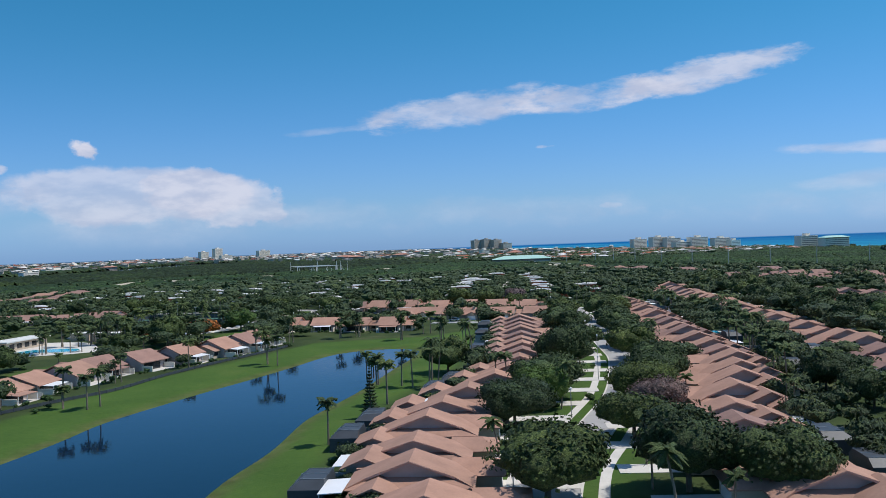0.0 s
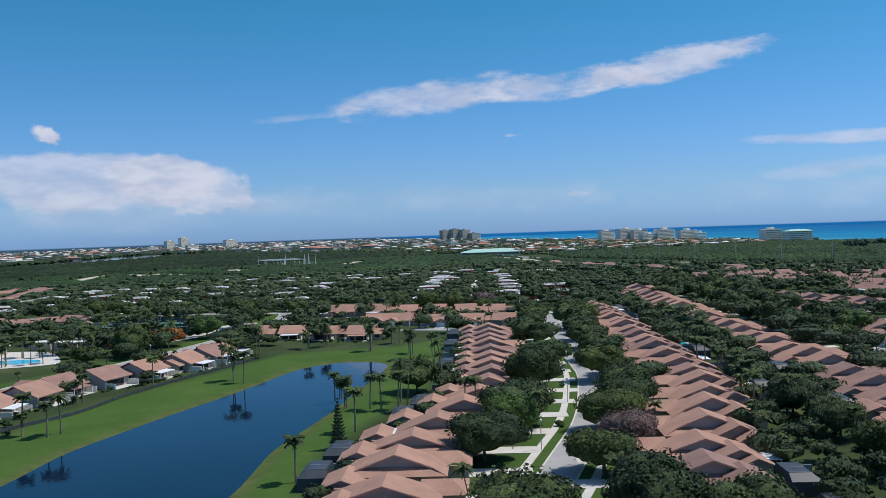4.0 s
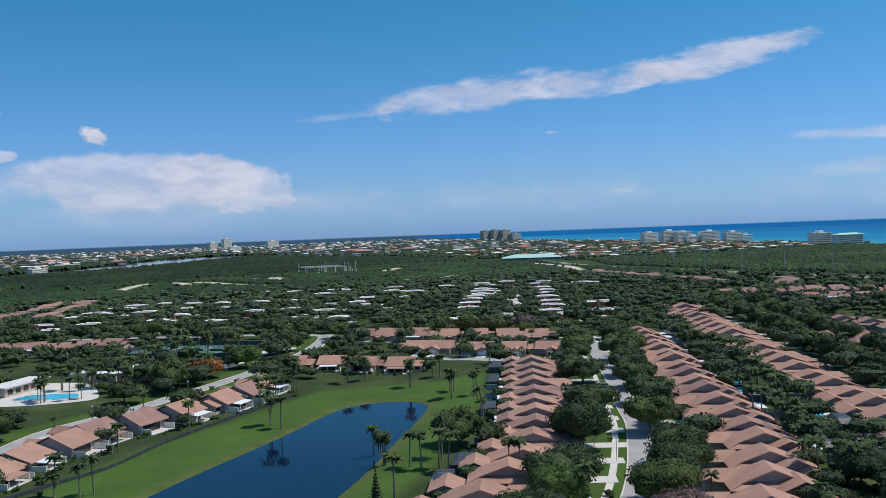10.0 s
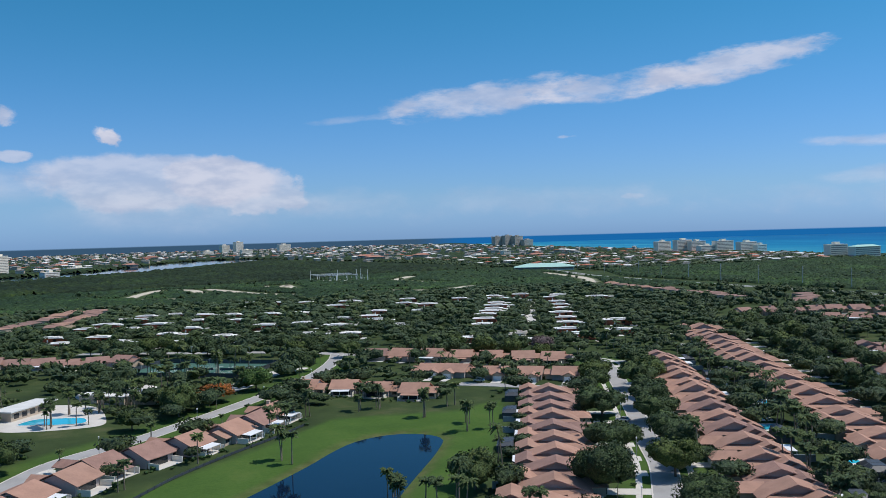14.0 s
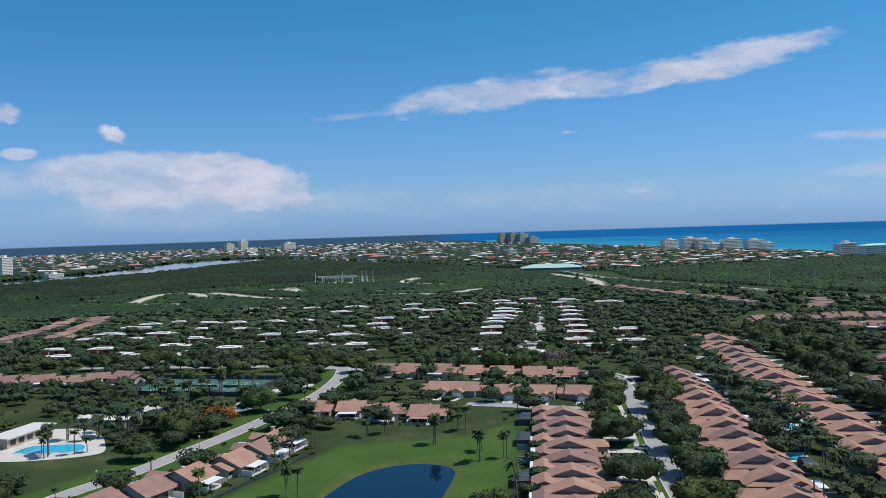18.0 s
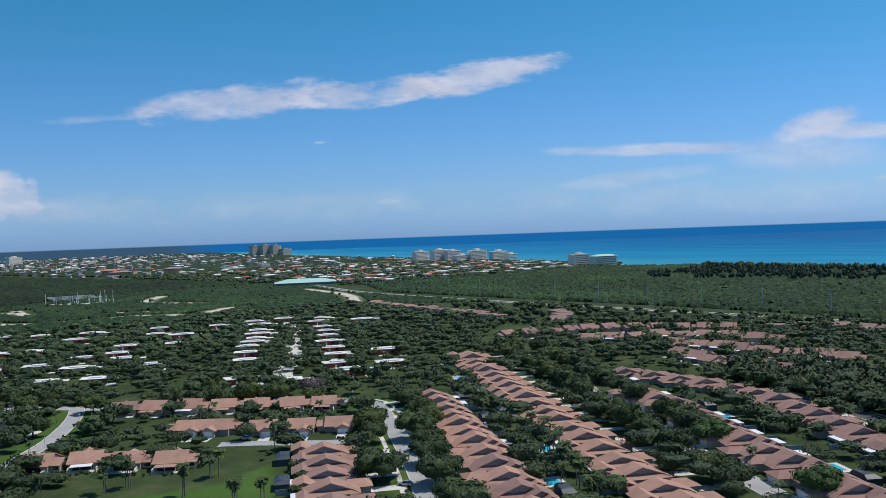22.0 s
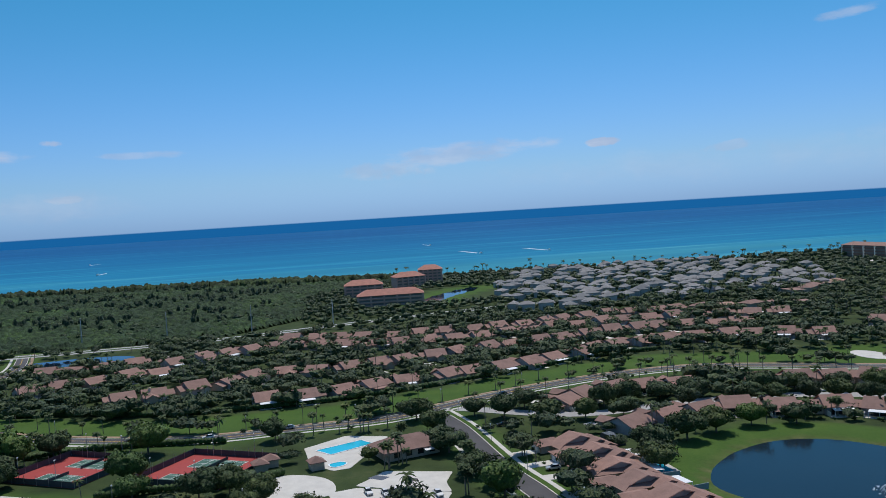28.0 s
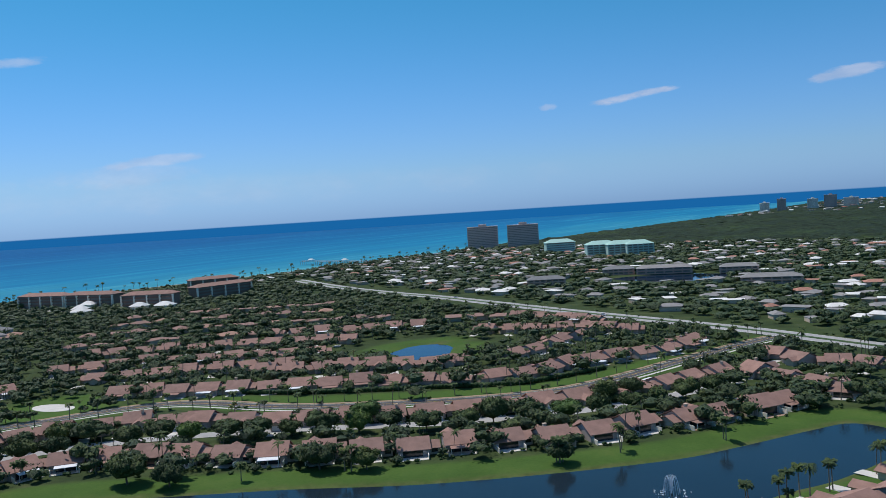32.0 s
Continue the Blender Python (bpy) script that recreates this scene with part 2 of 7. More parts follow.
def water(name, deep, shallow, rough, ripple, spec=0.5, by_shore=False, ripple_scale=0.6):
    m, nt, b = material(name, rough, 0.0, spec)
    p = world_place(nt)
    if by_shore:
        att = nt.nodes.new("ShaderNodeAttribute")
        att.attribute_name = "depth"
        f = nt.nodes.new("ShaderNodeMath")
        f.operation = "ADD"
        patch = nt.nodes.new("ShaderNodeMapping")
        patch.inputs["Scale"].default_value = (1.0, 0.25, 1.0)
        nt.links.new(p, patch.inputs[0])
        wob = nt.nodes.new("ShaderNodeMapRange")
        wob.inputs[3].default_value, wob.inputs[4].default_value = -0.2, 0.2
        nt.links.new(noise_of(nt, 0.004, 6, 0.6, patch.outputs[0]), wob.inputs[0])
        nt.links.new(att.outputs["Fac"], f.inputs[0])
        nt.links.new(wob.outputs[0], f.inputs[1])
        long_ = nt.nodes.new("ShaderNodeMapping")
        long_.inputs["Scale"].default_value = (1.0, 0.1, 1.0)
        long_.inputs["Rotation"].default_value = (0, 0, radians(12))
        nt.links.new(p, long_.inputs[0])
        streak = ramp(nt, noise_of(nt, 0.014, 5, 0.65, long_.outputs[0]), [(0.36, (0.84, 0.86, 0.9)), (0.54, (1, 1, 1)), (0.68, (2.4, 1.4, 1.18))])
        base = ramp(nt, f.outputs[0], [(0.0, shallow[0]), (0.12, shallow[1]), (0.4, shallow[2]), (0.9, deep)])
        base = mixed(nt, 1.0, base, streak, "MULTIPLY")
    else:
        base = ramp(nt, noise_of(nt, 0.03, 4, 0.5, p), [(0.3, deep), (0.7, shallow)])
    nt.links.new(base, b.inputs["Base Color"])
    bump(nt, b, noise_of(nt, ripple_scale, 4, 0.6, p), ripple, 0.1)
    return m


GROUND = ground_material()
LAKE = water("lake_water", (0.004, 0.014, 0.036), (0.006, 0.018, 0.043), 0.05, 0.1, 0.16)
LAKE_GREY = water("south_lake_water", (0.011, 0.023, 0.036), (0.015, 0.028, 0.041), 0.12, 0.2, 0.14)
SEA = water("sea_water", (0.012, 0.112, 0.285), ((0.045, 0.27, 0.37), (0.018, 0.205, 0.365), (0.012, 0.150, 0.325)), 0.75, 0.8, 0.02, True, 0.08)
POOL = water("pool_water", (0.02, 0.42, 0.62), (0.04, 0.55, 0.72), 0.08, 0.1)
ROOF = plain("terracotta_shingle", (0.41, 0.245, 0.185), 0.9, vary=0.14, scale=0.25, fine=2.5, each=0.12)
ROOF_OLD = plain("brown_shingle", (0.32, 0.198, 0.165), 0.9, vary=0.16, scale=0.3, fine=2.5, each=0.16)
ROOF_RED = plain("red_barrel_tile", (0.40, 0.14, 0.085), 0.85, vary=0.15, scale=0.3, fine=2.0, each=0.1)
ROOF_GREY = plain("grey_tile", (0.27, 0.28, 0.29), 0.8, vary=0.16, scale=0.3, fine=2.0, each=0.3)
ROOF_WHITE = plain("white_roof_coating", (0.74, 0.74, 0.72), 0.7, vary=0.08, scale=0.3, each=0.12)
METAL_WHITE = plain("white_aluminium", (0.78, 0.79, 0.80), 0.45, spec=0.5, vary=0.05)
STUCCO = plain("beige_stucco", (0.55, 0.46, 0.37), 0.9, vary=0.08, each=0.1)
GABLE = plain("grey_board_siding", (0.47, 0.42, 0.41), 0.9, vary=0.1, each=0.12)
YARD_WALL = plain("grey_blue_paint", (0.30, 0.345, 0.37), 0.8, vary=0.08)
FASCIA = plain("pink_fascia", (0.55, 0.34, 0.27), 0.8, vary=0.06)
BRICK = plain("red_brick_wall", (0.30, 0.10, 0.06), 0.9, vary=0.2, fine=4.0, each=0.15)
GLASS = plain("window_glass", (0.02, 0.025, 0.03), 0.08, spec=0.6, vary=0.1)
SCREEN = plain("dark_screen_mesh", (0.055, 0.066, 0.08), 0.5, spec=0.4, vary=0.2)
CONCRETE = plain("pale_concrete", (0.60, 0.575, 0.53), 0.9, vary=0.1, scale=0.2)
ASPHALT_PALE = plain("worn_asphalt", (0.36, 0.355, 0.35), 0.92, vary=0.12, scale=0.12, fine=3.0)
ASPHALT = plain("dark_asphalt", (0.085, 0.083, 0.088), 0.92, vary=0.15, scale=0.12, fine=3.0)
PAVER = plain("tan_paver", (0.36, 0.25, 0.17), 0.9, vary=0.15, fine=4.0)
PAINT_WHITE = plain("white_road_paint", (0.75, 0.75, 0.72), 0.7, vary=0.06)
PAINT_YELLOW = plain("yellow_road_paint", (0.62, 0.38, 0.04), 0.7, vary=0.06)
COURT_RED = plain("red_court", (0.36, 0.055, 0.05), 0.85, vary=0.08)
COURT_GREEN = plain("green_court", (0.055, 0.135, 0.105), 0.85, vary=0.08)
BARK = plain("bark", (0.16, 0.125, 0.095), 0.95, vary=0.2, scale=1.0)
PALM_BARK = plain("palm_bark", (0.24, 0.20, 0.155), 0.95, vary=0.2, scale=1.0)
STEEL = plain("galvanised_steel", (0.45, 0.46, 0.47), 0.5, metal=0.6, vary=0.06)
CAR_WHITE = plain("white_car_paint", (0.72, 0.72, 0.72), 0.25, spec=0.6, vary=0.02)
CAR_DARK = plain("dark_car_paint", (0.03, 0.033, 0.04), 0.25, spec=0.6, vary=0.02)
CAR_SILVER = plain("silver_car_paint", (0.42, 0.43, 0.45), 0.3, metal=0.4, vary=0.02)
RUBBER = plain("black_rubber", (0.02, 0.02, 0.02), 0.9, vary=0.05)
CONDO_WHITE = plain("white_render", (0.84, 0.78, 0.67), 0.85, vary=0.06)
CONDO_GREEN = plain("pale_green_render", (0.42, 0.60, 0.55), 0.85, vary=0.06)
CONDO_TAN = plain("tan_render", (0.50, 0.40, 0.33), 0.85, vary=0.06)
CONDO_BROWN = plain("brown_render", (0.55, 0.43, 0.39), 0.85, vary=0.06)
LEAF_OAK = foliage("oak_leaves", [(0.34, (0.015, 0.030, 0.013)), (0.5, (0.038, 0.066, 0.023)), (0.68, (0.105, 0.150, 0.054))], 3.2, both=True)
LEAF_LIGHT = foliage("light_green_leaves", [(0.3, (0.0331, 0.0684, 0.0165)), (0.55, (0.0684, 0.1246, 0.0285)), (0.75, (0.1152, 0.1800, 0.0457))], 0.7, both=True)
LEAF_PALM = foliage("palm_fronds", [(0.3, (0.0296, 0.0523, 0.0195)), (0.55, (0.0664, 0.1037, 0.0374)), (0.8, (0.1536, 0.1685, 0.0706))], 1.2)
LEAF_ORANGE = foliage("orange_blossom", [(0.38, (0.035, 0.05, 0.015)), (0.52, (0.30, 0.09, 0.015)), (0.72, (0.52, 0.15, 0.03))], 1.2, both=True)
LEAF_PINK = foliage("pink_blossom", [(0.3, (0.04, 0.045, 0.03)), (0.5, (0.17, 0.115, 0.115)), (0.75, (0.34, 0.22, 0.22))], 1.4, both=True)
LEAF_PINE = foliage("pine_needles", [(0.3, (0.0184, 0.0343, 0.0221)), (0.55, (0.0368, 0.0616, 0.0323)), (0.8, (0.0632, 0.0936, 0.0459))], 1.2)
LEAF_HEDGE = foliage("hedge_leaves", [(0.3, (0.0176, 0.0421, 0.0153)), (0.55, (0.0432, 0.0866, 0.0238)), (0.8, (0.0864, 0.1537, 0.0382))], 1.2)
# leaf grain; its dark stop also paints in the self-shade of gaps between leaves
LEAF_WOODS = foliage("woods_leaves", [(0.34, (0.016, 0.030, 0.016)), (0.5, (0.040, 0.066, 0.029)), (0.66, (0.098, 0.136, 0.056))], 1.7, island=True)


def canopy_leaves(name, dark, mid, light, crown, patch):
    """Tree tops seen from afar: one tint a crown, large patches, fine leaf grain."""
    m, nt, b = material(name, 0.8, 0.0, 0.16)
    p = world_place(nt)
    base = ramp(nt, noise_of(nt, 0.45, 8, 0.75, p), [(0.32, dark), (0.52, mid), (0.72, light)])
    v = nt.nodes.new("ShaderNodeTexVoronoi")
    v.inputs["Scale"].default_value = 1.0 / crown
    nt.links.new(p, v.inputs["Vector"])
    one = nt.nodes.new("ShaderNodeSeparateColor")
    nt.links.new(v.outputs["Color"], one.inputs[0])
    base = mixed(nt, 1.0, base, ramp(nt, one.outputs[0], [(0.0, (0.6, 0.66, 0.68)), (0.6, (1.0, 1.0, 0.95)), (1.0, (1.5, 1.35, 1.0))]), "MULTIPLY")
    base = mixed(nt, 1.0, base, ramp(nt, noise_of(nt, patch, 5, 0.6, p), [(0.34, (0.72, 0.78, 0.8)), (0.52, (1.0, 1.0, 1.0)), (0.68, (1.5, 1.55, 1.15))]), "MULTIPLY")
    nt.links.new(base, b.inputs["Base Color"])
    bump(nt, b, noise_of(nt, 0.9, 7, 0.75, p), 1.0, 1.2)
    return m


CANOPY = canopy_leaves("woods_canopy", (0.0115, 0.0217, 0.0119), (0.0288, 0.0511, 0.0221), (0.0655, 0.0966, 0.0399), 4.5, 0.012)
CANOPY_SCRUB = canopy_leaves("scrub_canopy", (0.0130, 0.0280, 0.0145), (0.0295, 0.0610, 0.0281), (0.0580, 0.1080, 0.0467), 3.0, 0.008)
CONDO_GLASS = plain("balcony_glass", (0.25, 0.23, 0.21), 0.6, spec=0.1, vary=0.1)
ROOF_SALMON = plain("salmon_tile", (0.52, 0.235, 0.175), 0.85, vary=0.14, scale=0.3, fine=2.0, each=0.1)
CONDO_PINK = plain("pink_render", (0.62, 0.40, 0.33), 0.85, vary=0.06)
ROOF_CLAY = plain("faded_clay_tile", (0.43, 0.22, 0.165), 0.88, vary=0.15, scale=0.3, fine=2.0, each=0.1)
SAND = plain("pale_sand", (0.56, 0.50, 0.40), 0.95, vary=0.12, scale=0.1)
CANOPY_DARK = canopy_leaves("mangrove_canopy", (0.0086, 0.0182, 0.0110), (0.0209, 0.0385, 0.0187), (0.0432, 0.0693, 0.0306), 6.0, 0.006)
CONDO_FAR = plain("beige_render", (0.52, 0.47, 0.40), 0.85, vary=0.06)
CONDO_BARK = plain("dark_brown_render", (0.25, 0.165, 0.13), 0.85, vary=0.08)


# ---- building blocks ----
rng = np.random.default_rng(7)


class Soup:
    """Points and faces gathered for one mesh."""

    def __init__(self):
        self.v, self.f = [], []

    def add(self, verts, faces):
        n = len(self.v)
        self.v += [tuple(p) for p in verts]
        self.f += [tuple(i + n for i in q) for q in faces]
        return self

    def box(self, x0, x1, y0, y1, z0, z1):
        return self.add([(x, y, z) for z in (z0, z1) for y in (y0, y1) for x in (x0, x1)],
                        [(0, 2, 3, 1), (4, 5, 7, 6), (0, 1, 5, 4), (2, 6, 7, 3), (0, 4, 6, 2), (1, 3, 7, 5)])

    def tube(self, a, b, ra, rb, n=6):
        a, b = Vector(a), Vector(b)
        side = (b - a).orthogonal().normalized()
        other = (b - a).normalized().cross(side)
        ring = [side * math.cos(k * math.tau / n) + other * math.sin(k * math.tau / n) for k in range(n)]
        return self.add([a + r * ra for r in ring] + [b + r * rb for r in ring],
                        [(k, (k + 1) % n, n + (k + 1) % n, n + k) for k in range(n)] + [tuple(range(n - 1, -1, -1)), tuple(range(n, 2 * n))])

    def slab(self, corners, thick):
        """A plate under the given upper corners."""
        n = len(corners)
        low = [(x, y, z - thick) for x, y, z in corners]
        return self.add(list(corners) + low, [tuple(range(n)), tuple(range(2 * n - 1, n - 1, -1))] + [(n + k, n + (k + 1) % n, (k + 1) % n, k) for k in range(n)])

    def mesh(self, name, mat, smooth=False):
        me = bpy.data.meshes.new(name)
        me.from_pydata(self.v, [], self.f)
        me.materials.append(mat)
        if smooth:
            me.polygons.foreach_set("use_smooth", [True] * len(me.polygons))
        me.update()
        return me


def part(name, soup, mat, parent, label="", smooth=False):
    """Links one mesh under a thing or a part."""
    ob = new(name, soup if isinstance(soup, bpy.types.Mesh) else soup.mesh(name, mat, smooth))
    ob.parent = parent
    if label:
        ob["label"] = label
    return ob


def thing(name, label, category, group="", kind="", m=None):
    ob = tagged(new(name), label, category, group, kind)
    ob.empty_display_size = 0.5
    if m is not None:
        ob.matrix_world = m
    return ob


def solid(name, soup, mat, label, category="", group="", kind="", smooth=False):
    return tagged(new(name, soup if isinstance(soup, bpy.types.Mesh) else soup.mesh(name, mat, smooth)), label, category, group, kind)


def big_mesh(name, verts, tris, mat, smooth=False):
    """A large triangle or quad mesh from arrays."""
    me = bpy.data.meshes.new(name)
    k = tris.shape[1]
    me.vertices.add(len(verts))
    me.vertices.foreach_set("co", np.asarray(verts, np.float32).ravel())
    me.loops.add(tris.size)
    me.loops.foreach_set("vertex_index", tris.ravel().astype(np.int32))
    me.polygons.add(len(tris))
    me.polygons.foreach_set("loop_start", np.arange(0, tris.size, k, dtype=np.int32))
    me.polygons.foreach_set("loop_total", np.full(len(tris), k, np.int32))
    me.polygons.foreach_set("use_smooth", np.full(len(tris), smooth, bool))
    me.materials.append(mat)
    me.update(calc_edges=True)
    return me


def curve_through(pts, step, closed=False):
    """A smooth line through the points, sampled at even steps."""
    p = np.array(pts, float)
    if closed:
        ext = np.vstack([p[-1], p, p[0], p[1]])
    else:
        ext = np.vstack([2 * p[0] - p[1], p, 2 * p[-1] - p[-2]])
    out_pts = []
    for k in range(1, len(ext) - 2):
        a, b, c, d = ext[k - 1 : k + 3]
        for t in np.linspace(0, 1, 12, endpoint=False):
            out_pts.append(0.5 * (2 * b + (c - a) * t + (2 * a - 5 * b + 4 * c - d) * t**2 + (3 * b - a - 3 * c + d) * t**3))
    out_pts.append(ext[-2])
    q = np.array(out_pts)
    s = np.r_[0, np.cumsum(np.hypot(*np.diff(q, axis=0).T))]
    n = max(2, int(round(s[-1] / step)) + 1)
    t = np.linspace(0, s[-1], n)
    return np.stack([np.interp(t, s, q[:, 0]), np.interp(t, s, q[:, 1])], 1)


def normals_of(line):
    d = np.gradient(line, axis=0)
    d /= np.hypot(*d.T)[:, None] + 1e-9
    return np.stack([d[:, 1], -d[:, 0]], 1)  # to the right of the way


def inside_depth(px, py, poly):
    """Signed distance to a closed line: negative inside."""
    q = np.stack([np.ravel(px), np.ravel(py)], 1)
    best, inside = np.full(len(q), 1e9), np.zeros(len(q), bool)
    for a, b in zip(poly, np.roll(poly, -1, 0)):
        e = b - a
        w = q - a
        t = np.clip((w @ e) / (e @ e + 1e-9), 0, 1)
        best = np.minimum(best, np.hypot(*(w - t[:, None] * e).T))
        crosses = ((a[1] <= q[:, 1]) != (b[1] <= q[:, 1])) & (q[:, 0] < a[0] + (q[:, 1] - a[1]) * e[0] / (e[1] if abs(e[1]) > 1e-9 else 1e-9))
        inside ^= crosses
    return np.where(inside, -best, best).reshape(np.shape(px))


def line_gap(px, py, line):
    q = np.stack([np.ravel(px), np.ravel(py)], 1)
    best = np.full(len(q), 1e9)
    for a, b in zip(line[:-1], line[1:]):
        e = b - a
        w = q - a
        t = np.clip((w @ e) / (e @ e + 1e-9), 0, 1)
        best = np.minimum(best, np.hypot(*(w - t[:, None] * e).T))
    return best.reshape(np.shape(px))


# ---- plan ----
LAKES = {
    "north": curve_through([(-32, 128), (-12, 155), (-2, 170), (6, 184), (18, 198), (30, 211), (42, 223), (57, 239), (68, 252), (77, 260), (88, 263), (97, 259), (100, 251), (95, 241), (88, 230), (77, 214), (61, 190), (49, 174), (41, 163), (30, 142), (20, 127), (12, 113), (2, 104), (-18, 106)], 4, True),
    "south": curve_through([(260, -55), (271, -64), (278, -73), (283, -86), (281, -99), (273, -108), (258, -117), (240, -127), (213, -143), (179, -160), (146, -183), (119, -206), (106, -223), (88, -250), (78, -262), (66, -257), (60, -240), (66, -222), (76, -200), (84, -189), (92, -176), (112, -150), (160, -105), (215, -68), (245, -52)], 4, True),
    "pond": curve_through([(310, -338), (319, -360), (313, -380), (295, -376), (282, -350), (288, -332)], 3, True),
    "road_pond": curve_through([(566, 226), (560, 195), (569, 160), (584, 166), (588, 195), (580, 228)], 4, True),
    "golf_pond": curve_through([(752, -32), (748, -46), (793, -66), (850, -102), (862, -92), (800, -48)], 6, True),
    "far_pond": curve_through([(338, -758), (290, -800), (228, -790), (262, -728)], 8, True),
    "river": curve_through([(-400, 1250), (-140, 1480), (-40, 1620), (70, 1740), (180, 1960), (260, 2090), (350, 2260), (470, 2400), (460, 2680), (270, 2640), (140, 2340), (30, 2040), (-90, 1860), (-220, 1690), (-480, 1450)], 30, True),
}
SHORE_Y = [-4950, -2500, -1670, -1343, -1000, -633, -272, 0, 200, 480, 930, 1470, 2350, 3050, 4950]
SHORE_X = [600, 700, 790, 845, 885, 985, 1030, 1095, 1140, 1195, 1270, 1345, 1520, 1640, 2100]
ROADS = {
    "street": ([(44, 78), (62, 104), (75, 118), (89, 133), (101, 146), (112, 160), (124, 177), (136, 195), (144, 210), (154, 229), (166, 249), (186, 286), (198, 309), (210, 333), (217, 352), (212, 366)], 6.4, ASPHALT_PALE),
    "avenue": ([(-50, 222), (-20, 246), (-4, 272), (18, 291), (33, 307), (47, 322), (69, 348), (91, 377), (104, 400), (114, 422), (122, 446)], 6.0, ASPHALT_PALE),
    "cross_street": ([(0, 520), (40, 498), (70, 479), (94, 467), (112, 452), (128, 432), (150, 418), (190, 392), (212, 366)], 7.0, ASPHALT_PALE),
    "bungalow_street": ([(212, 420), (224, 446), (236, 468), (252, 489), (276, 531), (303, 580), (326, 618), (346, 662), (366, 705)], 10.0, CONCRETE),
    "court_street": ([(138, 330), (148, 322), (158, 312), (168, 303), (178, 296)], 6.0, ASPHALT_PALE),
    "inner_street": ([(372, 430), (345, 385), (318, 330), (296, 296), (272, 256), (248, 214), (232, 186), (214, 152), (190, 112)], 7.0, ASPHALT_PALE),
    "palm_drive": ([(620, 236), (560, 222), (507, 222), (484, 231), (462, 234), (442, 231), (425, 221), (406, 203), (388, 175), (371, 146), (358, 115), (352, 88), (354, 58), (356, 28), (366, 6), (380, -20), (391, -50), (399, -82), (399, -115), (387, -144), (372, -170), (355, -200), (333, -218), (283, -225), (246, -240.5), (208.5, -262.5), (186, -284), (172, -313), (158, -355), (140, -405), (124, -440)], 6.4, ASPHALT),
    "south_drive": ([(364, 9), (340, 4), (324, 2), (300, 0), (280, -2), (258, -6), (225, -10), (190, -12)], 6.8, ASPHALT),
    "east_street": ([(345, 240), (332, 205), (318, 178), (301, 150), (286, 120), (275, 94), (266, 74), (258, 50)], 7.0, ASPHALT),
    "lake_street": ([(362, -2), (336, -40), (338, -80), (336, -110), (326, -140), (300, -168), (256, -196), (208, -220), (172, -246), (150, -272), (132, -300)], 6.5, ASPHALT_PALE),
    "highway": ([(760, 1700), (676, 1276), (633, 1080), (606, 940), (600, 700), (606, 480), (610, 298), (612, 193), (622, 110), (660, 0), (690, -120)], 13.0, ASPHALT_PALE),
    "boulevard": ([(760, -790), (613, -694), (514, -640), (436, -604), (290, -524), (194, -475), (140, -446), (77, -405), (-10, -350)], 17.0, ASPHALT_PALE),
}
ROAD_LINES = {k: curve_through(p, 4.0) for k, (p, w, m) in ROADS.items()}
LAWN_NORTH = np.array([(-60, 150), (-20, 186), (-7, 203), (3, 220), (16, 233), (31, 247), (49, 263), (64, 277), (78, 291), (99, 287), (117, 283), (139, 293), (131, 273), (110, 236), (92, 206), (70, 180), (48, 155), (36, 130), (14, 92), (-60, 80)], float)
GREEN = curve_through([(418, 205), (402, 172), (386, 140), (376, 112), (374, 88), (377, 45), (390, 0), (406, -40), (420, -80), (422, -112), (410, -145), (396, -176)], 6)
GREEN_SOUTH = curve_through([(346, -222), (289, -237), (254, -252), (215, -273), (196, -289), (180, -320), (166, -360)], 6)

# ---- ground: one sheet to the horizon ----
gx = np.unique(np.concatenate([np.linspace(-4950, -120, 18), np.arange(-120, -60, 10), np.arange(-60, 300, 3.5), np.arange(300, 640, 7), np.arange(640, 1400, 20), np.linspace(1400, 4950, 16)]))
gy = np.unique(np.concatenate([np.linspace(-4950, -900, 20), np.arange(-900, -290, 14), np.arange(-290, 300, 3.5), np.arange(300, 700, 8), np.arange(700, 1500, 20), np.linspace(1500, 4950, 28)]))
GX, GY = np.meshgrid(gx, gy)
shore = np.interp(GY, SHORE_Y, SHORE_X)
seaward = GX - shore
GZ = np.zeros_like(GX)
lawn, sand, bank = np.zeros_like(GX), np.zeros_like(GX), np.zeros_like(GX)
for key, poly in LAKES.items():
    s = inside_depth(GX, GY, poly)
    wide = 5.0 if key != "river" else 30.0
    GZ = np.minimum(GZ, np.clip((s - wide) * 0.6 / wide, -1.8, 0))
    if key in ("north", "south", "pond"):
        bank = np.maximum(bank, np.clip(1 - np.abs(s - 0.6) / 2.2, 0, 1) * 0.75)
    if key in ("south", "pond", "golf_pond"):
        lawn = np.maximum(lawn, np.clip((19 - s) / 3, 0, 1))
lawn = np.maximum(lawn, np.clip(-inside_depth(GX, GY, LAWN_NORTH) / 3 + 0.5, 0, 1))
lawn = np.maximum(lawn, np.clip((14 - line_gap(GX, GY, GREEN)) / 3, 0, 1))
lawn = np.maximum(lawn, np.clip((9 - line_gap(GX, GY, GREEN_SOUTH)) / 3, 0, 1))
lawn = np.maximum(lawn, np.clip((30 - np.hypot(GX - 391, GY + 194)) / 5, 0, 1))
for key in ("street", "avenue", "palm_drive", "south_drive", "east_street"):
    lawn = np.maximum(lawn, 0.85 * np.clip((13 - line_gap(GX, GY, ROAD_LINES[key])) / 5, 0, 1))
GZ = np.where(seaward > -40, np.minimum(GZ, -np.clip((seaward + 25) * 0.05, 0, 3)), GZ)
